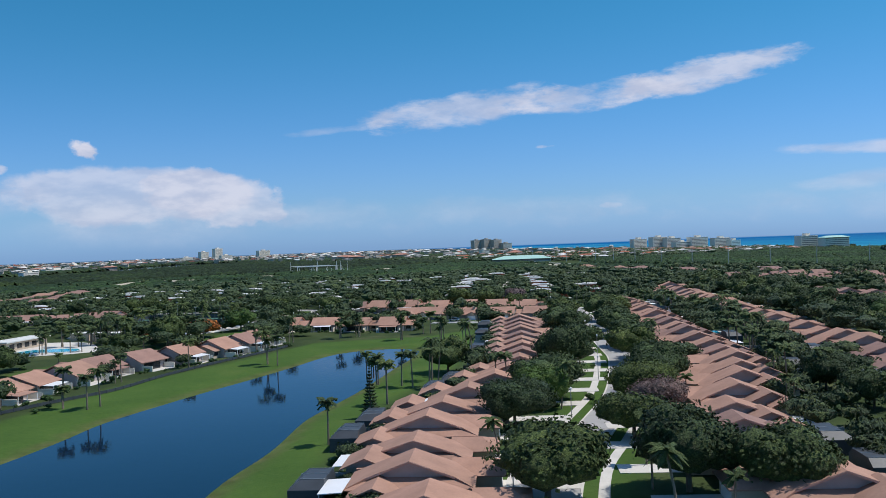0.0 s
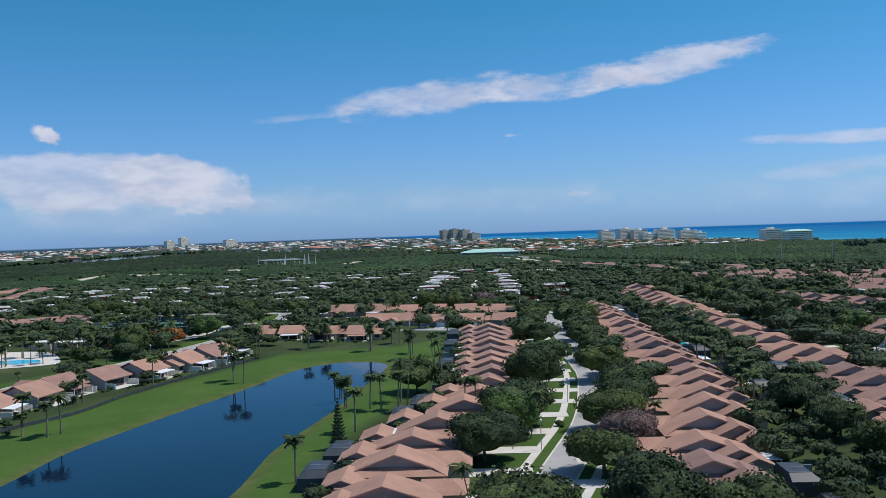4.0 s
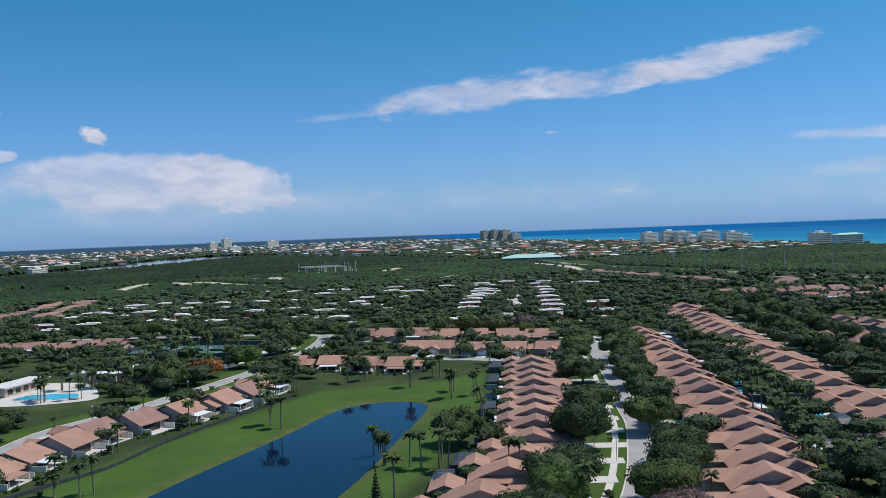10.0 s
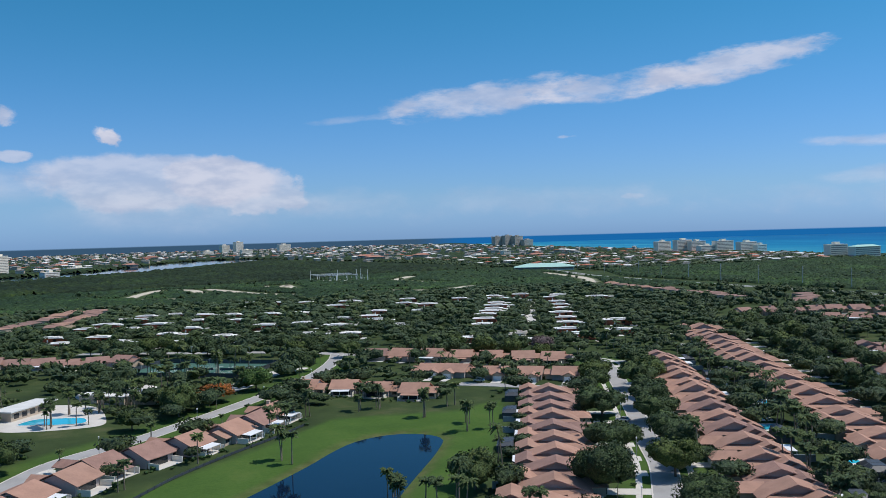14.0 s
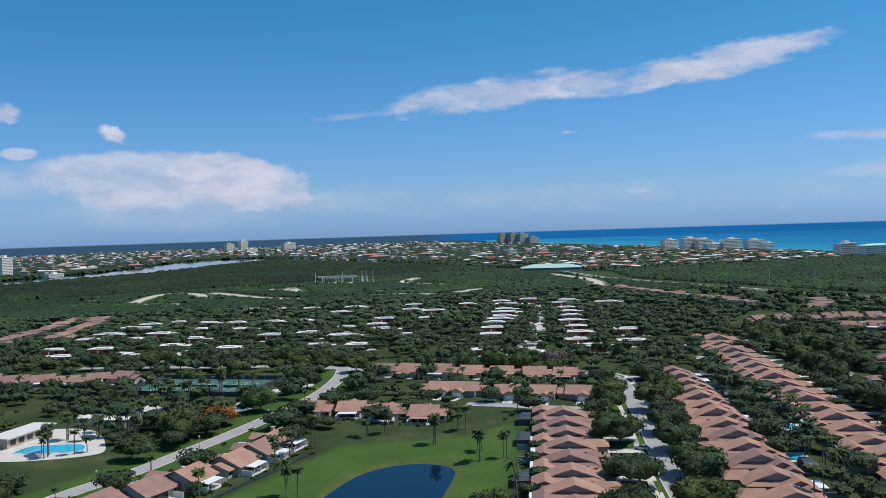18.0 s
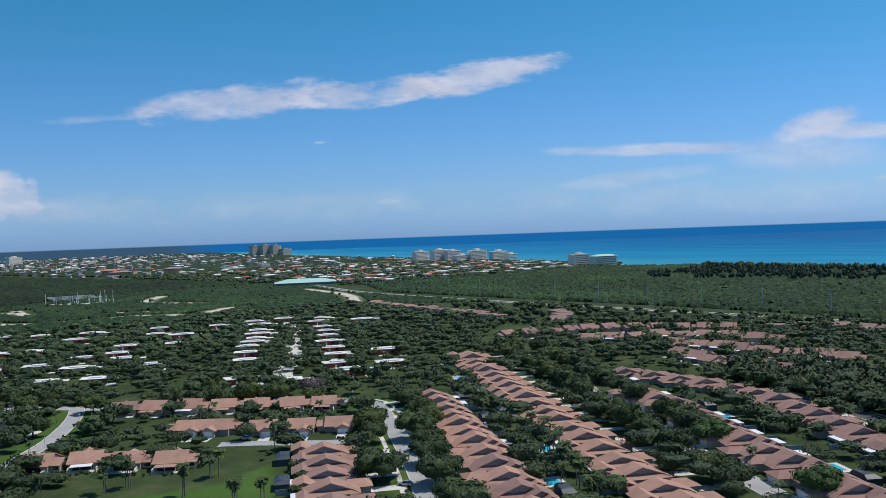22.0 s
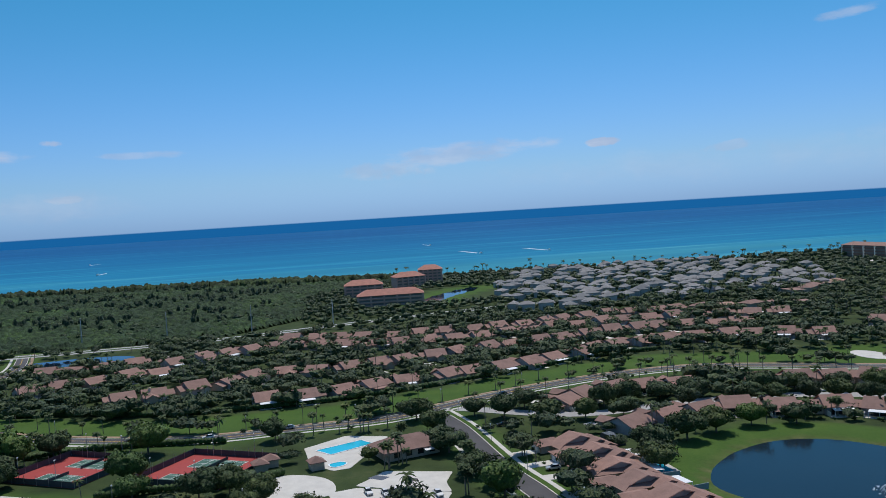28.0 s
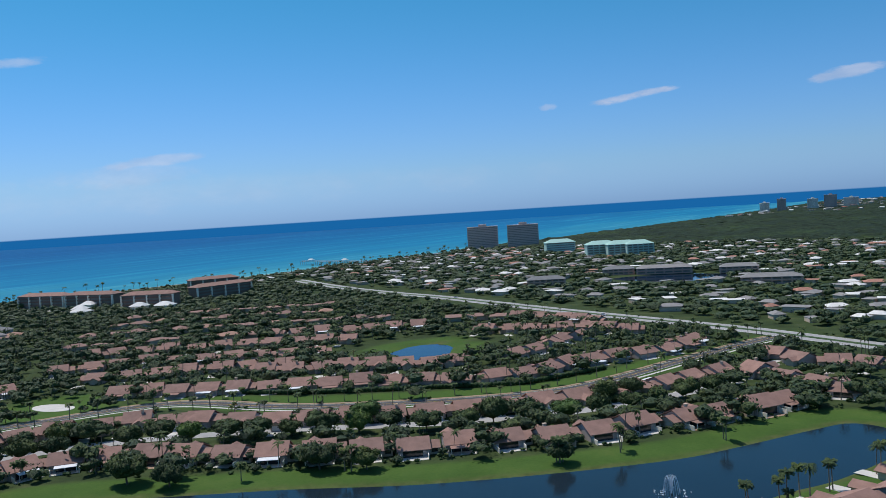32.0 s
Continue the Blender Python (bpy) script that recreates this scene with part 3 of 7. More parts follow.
sand = np.clip(1 - np.abs(seaward + 14) / 18, 0, 1)
PRESERVE = np.array([(-160, 815), (500, 800), (600, 700), (600, 1000), (680, 1280), (360, 1300), (-60, 1180)], float)
PARK = np.array([(622, 120), (640, 480), (625, 940), (700, 1100), (1180, 1100), (1260, 900), (1190, 480), (1090, 20), (1020, -60), (860, 60), (700, 60)], float)
for poly in (PRESERVE, PARK):
    lawn = np.maximum(lawn, 0.15 * np.clip(-inside_depth(GX, GY, poly) / 20 + 0.5, 0, 1))
PATHS_SAND = [[(30, 985), (43, 985), (58, 1045), (82, 1112), (102, 1122), (121, 1083), (123, 1015)], [(138, 1093), (150, 1060), (172, 971), (199, 920), (211, 913), (227, 911), (254, 905), (277, 907), (305, 904), (330, 862)], [(211, 1100), (221, 1080), (238, 1095)], [(360, 868), (377, 885), (397, 900), (420, 908)], [(606, 1107), (577, 955), (518, 838)], [(410, 1000), (380, 1090), (430, 1180)], [(282, 911), (333, 877)], [(237, 1111), (228, 1022)], [(0, 1047), (11, 1072)], [(291, 1165), (340, 1135)], [(60, 960), (84, 940)], [(300, 960), (330, 944)]]
for pts in PATHS_SAND:
    sand = np.maximum(sand, np.clip((7 - line_gap(GX, GY, curve_through(pts, 12))) / 4, 0, 1))
ny, nx = GX.shape
idx = np.arange(nx * ny).reshape(ny, nx)
quads = np.stack([idx[:-1, :-1], idx[:-1, 1:], idx[1:, 1:], idx[1:, :-1]], -1).reshape(-1, 4)
ground_mesh = big_mesh("ground", np.stack([GX, GY, GZ], -1).reshape(-1, 3), quads, GROUND, True)
zone = ground_mesh.color_attributes.new("zone", "FLOAT_COLOR", "POINT")
zone.data.foreach_set("color", np.stack([lawn, sand, bank, np.ones_like(lawn)], -1).astype(np.float32).ravel())
tagged(new("ground", ground_mesh), "mown lawns, dark soil and pale sand of a flat coast", "ground", kind="structure")

# the sea
sy = np.unique(np.concatenate([np.linspace(-4950, -1800, 18), np.linspace(-1800, 1800, 90), np.linspace(1800, 4950, 18)]))
sd = np.array([-60, -10, 20, 60, 120, 220, 400, 700, 1100, 1700, 2400, 3200, 4300])
SD, SY = np.meshgrid(sd, sy)
SX = np.interp(SY, SHORE_Y, SHORE_X) + SD
idx = np.arange(SX.size).reshape(SX.shape)
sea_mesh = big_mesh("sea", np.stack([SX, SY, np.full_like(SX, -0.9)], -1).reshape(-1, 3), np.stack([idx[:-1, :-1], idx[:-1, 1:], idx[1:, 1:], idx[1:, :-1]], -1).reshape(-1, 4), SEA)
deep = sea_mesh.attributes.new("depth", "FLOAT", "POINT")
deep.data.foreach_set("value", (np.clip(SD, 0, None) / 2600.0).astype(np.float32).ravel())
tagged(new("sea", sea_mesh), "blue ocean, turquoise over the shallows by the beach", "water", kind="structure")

LAKE_TEXT = {"north": "dark blue still lake among mown grass banks", "south": "dark blue lake with two fountains by the lawns", "pond": "small pond among lawns and houses", "road_pond": "narrow blue pond beside the highway", "golf_pond": "narrow pond in a lawn near the beach", "far_pond": "dark blue pond among apartment houses", "river": "wide pale blue river behind the mangroves"}
for key, poly in LAKES.items():
    poly2 = np.array(poly) - normals_of(np.vstack([poly[-1], poly, poly[0]]))[1:-1] * (2.0 if key != "river" else 6.0) * (1 if np.sum(poly[:, 0] * np.roll(poly[:, 1], -1) - np.roll(poly[:, 0], -1) * poly[:, 1]) < 0 else -1)
    s = Soup().add([(x, y, -0.6) for x, y in poly2], [tuple(range(len(poly2)))])
    solid("water_" + key, s, LAKE_GREY if key == "south" else LAKE, LAKE_TEXT[key], "water", kind="structure")


def ribbon(line, offset, half, z, thick=0.0):
    n = normals_of(line)
    a, b = line + n * (offset - half), line + n * (offset + half)
    s = Soup()
    m = len(line)
    top = [(x, y, z) for x, y in a] + [(x, y, z) for x, y in b]
    faces = [(k, m + k, m + k + 1, k + 1) for k in range(m - 1)]
    if thick:
        low = [(x, y, z - thick) for x, y, _ in top]
        faces += [(2 * m + k, k, k + 1, 2 * m + k + 1) for k in range(m - 1)] + [(m + k, 3 * m + k, 3 * m + k + 1, m + k + 1) for k in range(m - 1)]
        faces += [(0, 2 * m, 3 * m, m), (m - 1, 2 * m - 1, 4 * m - 1, 3 * m - 1)]
        top += low
    return s.add(top, faces)


ROAD_TEXT = {"street": "pale worn residential street with tree shadows", "palm_drive": "dark asphalt drive lined with palms", "boulevard": "wide pale highway with a grass median", "highway": "pale coastal highway by the park"}
for n_road, (key, (pts, width, mat)) in enumerate(ROADS.items()):
    line = ROAD_LINES[key]
    z = 0.06 + 0.006 * n_road
    road = solid("road_" + key, ribbon(line, 0, width / 2, z, 0.05), mat, ROAD_TEXT.get(key, "residential road between hedges and driveways"), "road", kind="structure")
    if key not in ("highway", "boulevard"):
        for side in (-1, 1):
            part("kerb", ribbon(line, side * (width / 2 + 0.16), 0.16, 0.16, 0.16), CONCRETE, road, "pale concrete kerb")
            if key in ("street", "south_drive", "east_street") or (key == "palm_drive" and side > 0):
                part("footpath", ribbon(line, side * (width / 2 + 3.0), 0.75, 0.07, 0.05), CONCRETE, road, "pale concrete footpath")
    if key == "palm_drive":
        for off in (-0.14, 0.14):
            part("centre_line", ribbon(line, off, 0.06, z + 0.006), PAINT_YELLOW, road, "double yellow centre line")
        part("paver_edge", ribbon(line, -5.6, 1.0, 0.075, 0.05), PAVER, road, "tan paver edge")
    if key in ("highway", "boulevard"):
        part("median", ribbon(line, 0, 1.8, z + 0.12, 0.12), LEAF_HEDGE, road, "planted grass median")
        for off in (-width / 2 + 0.5, width / 2 - 0.5):
            part("edge_line", ribbon(line, off, 0.12, z + 0.006), PAINT_WHITE, road)

# ---- houses ----
BLOCKED = []  # centre x, y, reach of things that trees must leave free


def row_places(pts, step, first=0.0):
    line = curve_through(pts, 1.0)
    s = np.r_[0, np.cumsum(np.hypot(*np.diff(line, axis=0).T))]
    t = np.arange(first, s[-1], step)
    xy = np.stack([np.interp(t, s, line[:, 0]), np.interp(t, s, line[:, 1])], 1)
    far = np.stack([np.interp(t + 4, s, line[:, 0]), np.interp(t + 4, s, line[:, 1])], 1) - np.stack([np.interp(t - 4, s, line[:, 0]), np.interp(t - 4, s, line[:, 1])], 1)
    return [(x, y, math.degrees(math.atan2(-dx_, dy_))) for (x, y), (dx_, dy_) in zip(xy, far)]


def gable_roof(s, x0, x1, y0, y1, eave, ridge, along="y", over=0.5, thick=0.22, hip0=0.0, hip1=0.0):
    """Two slopes with a thickness; hip0, hip1: how far the ridge stops short at either end."""
    x0, x1, y0, y1 = x0 - over, x1 + over, y0 - over, y1 + over
    flip = (lambda p: p) if along == "y" else (lambda p: (p[1], p[0], p[2]))
    if along != "y":
        x0, x1, y0, y1 = y0, y1, x0, x1
    xm = (x0 + x1) / 2
    a, b = (xm, y0 + hip0, ridge), (xm, y1 - hip1, ridge)
    c0, c1, c2, c3 = (x0, y0, eave), (x1, y0, eave), (x1, y1, eave), (x0, y1, eave)
    for face in ([c0, a, b, c3], [c1, c2, b, a]) + (([c0, c1, a],) if hip0 else ()) + (([c2, c3, b],) if hip1 else ()):
        s.slab([flip(p) for p in face], thick)
    return s


def gable_wall(x0, x1, y, z0, ridge, thick=0.2):
    """An upright triangle on the line y."""
    xm = (x0 + x1) / 2
    return Soup().add([(x0, y, z0), (x1, y, z0), (xm, y, ridge), (x0, y + thick, z0), (x1, y + thick, z0), (xm, y + thick, ridge)],
                      [(0, 1, 2), (5, 4, 3), (0, 3, 4, 1), (1, 4, 5, 2), (2, 5, 3, 0)])


def row_house(mirror, cage, panel, old, pool=False):
    """A house of a sawtooth row. Its ridge ends at the origin and runs towards -y, over a grey gable above a hipped front; the patio
    wing stands on the left, the garage on the right (the other way round where mirrored)."""
    k = -1 if mirror else 1
    house = thing("row_house", "terracotta-shingled row house with grey gables", "house", "houses of a row")
    tile = ROOF_OLD if old else ROOF

    def X(a, b):
        return (a, b) if k == 1 else (-b, -a)

    def P(*pts):
        return [(k * x, y, z) for x, y, z in (pts if k == 1 else pts[::-1])]

    part("wall", Soup().box(*X(-7.4, 7.4), -8.0, 3.0, 0, 2.4), STUCCO, house, "beige stucco walls")
    # the main roof: two slopes with a gablet, the hipped skirt before it and a lean-to behind
    roof = Soup()
    for side in (-1, 1):
        face = [(0, -6.8, 5.25), (0, 0.35, 5.25), (side * 8.2, 0.35, 2.38), (side * 8.2, -8.7, 2.38), (side * 5.6, -6.8, 3.29)]
        roof.slab(face if side > 0 else face[::-1], 0.2)
    main = part("roof", roof, tile, house)
    part("skirt_roof", Soup().slab([(-8.2, -8.7, 2.36), (8.2, -8.7, 2.36), (5.4, -6.1, 3.18), (-5.4, -6.1, 3.18)], 0.16), tile, house)
    part("rear_roof", Soup().slab([(8.0, 0.0, 2.75), (8.0, 3.6, 2.3), (-8.0, 3.6, 2.3), (-8.0, 0.0, 2.75)][::-1], 0.14), tile, house)
    rake = Soup()
    for side in (-1, 1):
        rake.add([(0, -6.86, 5.2), (side * 5.7, -6.86, 3.2), (side * 5.7, -6.86, 2.98), (0, -6.86, 4.98), (0, -6.8, 5.2), (side * 5.7, -6.8, 3.2), (side * 5.7, -6.8, 2.98), (0, -6.8, 4.98)], [(0, 1, 2, 3), (7, 6, 5, 4), (0, 4, 5, 1), (3, 2, 6, 7), (1, 5, 6, 2)])
    part("rake_board", rake, FASCIA, main, "pale pink rake boards")
    part("gable", gable_wall(-5.3, 5.3, -6.0, 3.15, 5.0), GABLE, house, "broad grey board gable")
    part("gable", gable_wall(-7.3, 7.3, -0.1, 2.4, 4.95), STUCCO, house)
    if mirror:
        step_ = Soup()
        gable_roof(step_, *X(-8.2, -0.4), -10.6, -4.4, 2.6, 4.35, "y", 0.4, 0.18)
        part("front_wing_roof", step_, tile, house)
        part("front_wing", Soup().box(*X(-7.8, -0.8), -10.0, -8.0, 0, 2.6), STUCCO, house)
        part("gable", gable_wall(*X(-7.9, -0.7), -10.05, 2.55, 4.1), GABLE, house, "grey board gable")
        porch = Soup()
        gable_roof(porch, *X(-8.8, -3.6), -13.4, -9.0, 2.35, 3.6, "y", 0.3, 0.16)
        part("porch_roof", porch, tile, house)
        part("porch", Soup().box(*X(-8.4, -4.0), -12.8, -10.0, 0, 2.35), STUCCO, house)
        part("gable", gable_wall(*X(-8.5, -3.9), -12.85, 2.3, 3.4), GABLE, house, "small grey board gable")
    else:
        wing = Soup()
        gable_roof(wing, *X(-10.2, -4.0), 1.6, 9.6, 2.35, 3.75, "y", 0.35, 0.18)
        part("wing_roof", wing, tile, house)
        part("wing", Soup().box(*X(-9.8, -4.4), 2.3, 9.0, 0, 2.35), STUCCO, house)
        part("gable", gable_wall(*X(-9.9, -4.3), 2.1, 2.3, 3.5), GABLE, house, "small grey board gable")
    gar = Soup()
    gable_roof(gar, *X(5.2, 11.6), -2.6, 5.2, 2.35, 3.7, "x", 0.35, 0.18, 0.0 if k == 1 else 2.6, 2.6 if k == 1 else 0.0)
    part("garage_roof", gar, tile, house)
    part("garage", Soup().box(*X(7.4, 11.3), -2.3, 4.9, 0, 2.35), STUCCO, house)
    part("garage_door", Soup().box(*X(11.3, 11.38), -1.2, 3.8, 0, 2.1), METAL_WHITE, house, "white panelled garage door")
    part("driveway", Soup().box(*X(11.4, 21.8 if k == 1 else 20.0), -1.0, 3.6, 0.0, 0.09), CONCRETE, house, "pale concrete driveway")
    if panel:
        cover_ = [(-10.9, -10.6, 2.5), (-7.9, -10.6, 2.66), (-7.9, -4.0, 2.66), (-10.9, -4.0, 2.5)]
        part("patio_roof", Soup().slab(P(*cover_), 0.1), METAL_WHITE, house, "flat white aluminium patio roof")
        for py in (-10.4, -4.2):
            part("patio_post", Soup().box(*X(-10.8, -10.68), py, py + 0.12, 0, 2.42), METAL_WHITE, house)
    if cage:
        # a mansard-shaped screen room: four sloping sides, a flat top, light ribs over the dark mesh
        x0, x1, y0, y1 = -15.4, -10.9, -7.4, 0.6
        lo, hi = 2.1, 3.1
        low, top = [(x0, y0), (x1, y0), (x1, y1), (x0, y1)], [(x0 + 1.4, y0 + 1.4), (x1, y0 + 1.4), (x1, y1 - 1.4), (x0 + 1.4, y1 - 1.4)]
        mesh_ = Soup().add(P(*[(x, y, 0.0) for x, y in low], *[(x, y, lo) for x, y in low], *[(x, y, hi) for x, y in top]) if k == 1 else
                           [(-x, y, z) for x, y, z in [(*q, 0.0) for q in low] + [(*q, lo) for q in low] + [(*q, hi) for q in top]],
                           [(q, (q + 1) % 4, 4 + (q + 1) % 4, 4 + q) for q in range(4)] + [(4 + q, 4 + (q + 1) % 4, 8 + (q + 1) % 4, 8 + q) for q in range(4)] + [(8, 9, 10, 11)])
        screen = part("screen_cage", mesh_, SCREEN, house, "dark insect screen cage over the patio")
        ribs = Soup()
        for q in range(3):
            y = y0 + 1.4 + (y1 - y0 - 2.8) * q / 2
            ribs.tube((k * (x0 + 1.4), y, hi + 0.03), (k * x1, y, hi + 0.03), 0.05, 0.05, 4).tube((k * x0, y, lo + 0.02), (k * (x0 + 1.4), y, hi + 0.03), 0.05, 0.05, 4)
        part("rib", ribs, STEEL, screen, "thin aluminium cage ribs")
    if pool:
        deck = part("pool_deck", Soup().box(*X(-17.0, -8.4), -8.0, 2.0, 0, 0.1), CONCRETE, house, "pale pool deck")
        part("pool", Soup().box(*X(-15.4, -11.6), -6.2, 0.4, 0.1, 0.14), POOL, deck, "small turquoise swimming pool")
    if panel:
        part("yard_wall", Soup().box(*X(-15.0, -8.2), -11.4, -11.22, 0, 1.8), YARD_WALL, house, "grey-blue painted yard wall")
    return house


def lot_house(deep_, step_side, screen, old, chimney, near):
    """A detached house: a high ridge along the street, a lower wing beside it, a garage gable to the street, a patio behind (-y)."""
    house = thing("villa", "terracotta-roofed single-storey villa with a patio", "house", "villas")
    tile = ROOF_OLD if old else ROOF
    k = step_side

    def X(a, b):
        return (a, b) if k == 1 else (-b, -a)

    def long_wall(x0, x1, y0, y1, eave, ridge):
        """A block with gabled ends under a ridge along x."""
        ring = [(y0, 0), (y1, 0), (y1, eave), ((y0 + y1) / 2, ridge), (y0, eave)]
        return Soup().add([(x, y, z) for x in (x0, x1) for y, z in ring], [(0, 1, 2, 3, 4), (9, 8, 7, 6, 5)] + [(q, 5 + q, 5 + (q + 1) % 5, (q + 1) % 5) for q in range(5)])

    part("wall", long_wall(*X(-6.5, 3.6), -6.2, 4.8, 2.7, 5.25), GABLE, house, "grey board gable ends over stucco walls")
    roof = Soup()
    gable_roof(roof, *X(-6.6, 3.7), -6.6, 5.2, 2.75, 5.75, "x", 0.45, 0.22)
    low, gar = Soup(), Soup()
    gable_roof(low, *X(3.6, 7.1), -5.0, 3.0, 2.5, 4.25, "x", 0.35, 0.2)
    gable_roof(gar, *X(-5.8, -0.6), 2.2, 5.0 + deep_, 2.6, 4.2, "y", 0.4, 0.2)
    main = part("roof", roof, tile, house)
    part("wing_roof", low, tile, house)
    part("garage_roof", gar, tile, house)
    part("wing", long_wall(*X(3.6, 6.9), -4.6, 2.6, 2.45, 4.0), STUCCO, house, "stucco wing")
    xa, xb = X(-5.5, -0.9)
    part("garage", Soup().box(xa, xb, 4.8, 4.7 + deep_, 0, 2.6).add(gable_wall(xa, xb, 4.5 + deep_, 2.55, 4.0).v, gable_wall(xa, xb, 4.5 + deep_, 2.55, 4.0).f), STUCCO, house)
    cover_ = Soup().slab([(X(-5.4, 1.6)[0], -9.8, 2.35), (X(-5.4, 1.6)[1], -9.8, 2.35), (X(-5.4, 1.6)[1], -6.2, 2.66), (X(-5.4, 1.6)[0], -6.2, 2.66)], 0.14)
    if screen or deep_ > 3:
        part("patio_roof", cover_, METAL_WHITE if screen else tile, house, "white aluminium patio roof" if screen else "")
    if near:
        part("garage_door", Soup().box(xa + 0.6, xb - 0.6, 4.7 + deep_, 4.78 + deep_, 0, 2.15), METAL_WHITE, house, "white garage door")
        part("driveway", Soup().box(xa + 0.2, xb - 0.2, 4.8 + deep_, 11.5 + deep_, 0, 0.09), CONCRETE, house, "pale concrete driveway")
        part("patio_window", Soup().box(*X(-5.2, 1.4), -6.28, -6.2, 0.1, 2.3), GLASS, house, "dark sliding patio doors")
        part("wing_window", Soup().box(*X(4.4, 6.4), -4.67, -4.6, 0.9, 2.1), GLASS, house)
        if screen or deep_ > 3:
            for px_ in X(-5.3, 1.5) + (X(-2.0, -1.8)[0],):
                part("patio_post", Soup().box(px_ - 0.07, px_ + 0.07, -9.7, -9.56, 0, 2.3), METAL_WHITE, house)
        part("patio_floor", Soup().box(*X(-5.8, 3.0), -9.9, -6.2, 0, 0.1), CONCRETE if screen or k == 1 else PAVER, house, "paved patio")
        for wx in (X(2.9, 3.08), X(-6.2, -6.02)):
            part("patio_wall", Soup().box(*wx, -9.9, -6.3, 0, 1.7), CONDO_WHITE, house, "white garden wall")
        part("skylight", Soup().slab([(k * -2.0 - 0.6, -4.2, 3.98), (k * -2.0 + 0.6, -4.2, 3.98), (k * -2.0 + 0.6, -3.0, 4.55), (k * -2.0 - 0.6, -3.0, 4.55)], 0.12), GLASS, main, "dark roof skylight")
    if chimney:
        cx_ = k * -3.4
        part("chimney", Soup().box(cx_ - 0.5, cx_ + 0.5, 0.2, 1.1, 3.0, 6.3).box(cx_ - 0.65, cx_ + 0.65, 0.05, 1.25, 6.3, 6.45), STUCCO, house, "stucco chimney")
    return house


def flat_house(w, d):
    house = thing("flat_roofed_bungalow", "brick bungalow with a flat white roof", "house", "white-roofed bungalows")
    part("wall", Soup().box(-w / 2, w / 2, -d / 2, d / 2, 0, 2.9), BRICK, house, "red brick walls")
    r = Soup().box(-w / 2 - 0.8, w / 2 + 0.8, -d / 2 - 0.8, d / 2 + 0.8, 2.9, 3.2)
    roof = part("roof", r, ROOF_WHITE, house, "flat white coated roof")
    part("raised_roof", Soup().box(-w / 4, w / 3, -d / 4, d / 3, 3.2, 3.75), ROOF_WHITE, roof)
    part("carport", Soup().box(w / 2 + 0.8, w / 2 + 6.0, -d / 2, d / 4, 2.5, 2.7), ROOF_WHITE, house, "white carport roof")
    for px_ in (w / 2 + 5.7,):
        part("carport_post", Soup().box(px_, px_ + 0.15, -d / 2 + 0.2, -d / 2 + 0.35, 0, 2.5), METAL_WHITE, house)
    for q in (0.2,):
        part("window", Soup().box(w * q - 0.9, w * q + 0.9, -d / 2 - 0.05, -d / 2, 1.0, 2.3), GLASS, house)
    part("door", Soup().box(-w * 0.1 - 0.5, -w * 0.1 + 0.4, -d / 2 - 0.06, -d / 2, 0, 2.1), METAL_WHITE, house)
    return house


def place_all(protos, spots, stretch=Matrix()):
    """The first places take the prototypes themselves, the rest their copies."""
    used = set()
    for x, y, turn, kind_ in spots:
        m = pose(x, y, 0, 0, 0, turn) @ stretch @ Matrix.Diagonal((1, 1, 1 + 0.08 * math.sin(x * 1.7 + y * 2.3), 1))
        p = protos[kind_]
        if kind_ in used:
            copy_thing(p, m)
        else:
            p.matrix_world = m
            used.add(kind_)
    for kind_, p in protos.items():
        if kind_ not in used:
            for o in (*p.children_recursive, p):
                bpy.data.objects.remove(o)


# ridge ends of the two rows along the street, and the lines of the rows behind them; the houses of a row stand parallel
ROW_LAKE = [(38.1, 93.6), (41.6, 107), (47.3, 120), (54.5, 132.7), (62.5, 144.5), (72.3, 155), (83.6, 166), (92.9, 177), (101.3, 187.8), (109.1, 200.5), (115.7, 212.5), (122.5, 225.4), (129.1, 237.6), (135.8, 250), (142.6, 263), (149, 274.8), (155.7, 287.6)]
ROW_STREET = [(76.5, 62), (81.8, 76.5), (86.8, 91), (92.5, 104), (101.5, 115.5), (111.8, 126), (122.8, 136.8), (132.5, 148), (143, 160.5), (149.9, 172.4), (156.2, 184), (163.3, 197.8), (170.4, 211.1), (177.7, 223.8), (184.1, 235.8), (191.6, 249.2), (198, 261.5), (205, 274.3), (211.4, 286.5), (218.1, 299), (224.5, 311.1), (230.9, 323.9), (237.2, 336.8)]
AXIS = -28.0
ROWS_SAW = [  # ridge line from the south, step, street to the left of it, turn of the houses
    ([(130, 75), (150, 105), (169, 135), (188, 166), (202, 192), (215.9, 219.2), (222.2, 231.2), (246.4, 277), (268, 316.5), (282.9, 344.5), (306, 387), (330, 424)], 14.7, False, AXIS),
    ([(180, 65), (200, 100), (224, 138), (245, 176), (259, 200), (275, 226), (290, 251), (304, 282)], 14.4, True, AXIS - 4),
    ([(225, 70), (245, 105), (263, 131), (279, 153), (289, 176), (308, 204), (322, 226), (332, 250), (336, 285), (333, 324)], 14.4, False, AXIS - 2),
    ([(200, -38), (235, -36), (258, -31), (283, -29), (308, -24)], 14.0, True, None),
]
protos = {(mi, ca, pa, ol): row_house(mi, ca == 1, pa, ol, ca == 2) for mi in (False, True) for ca in (0, 1, 2) for pa in (False, True) for ol in (False, True)}
spots = [(x, y, AXIS, False, 0) for x, y in ROW_LAKE] + [(x, y, AXIS, True, 1) for x, y in ROW_STREET]
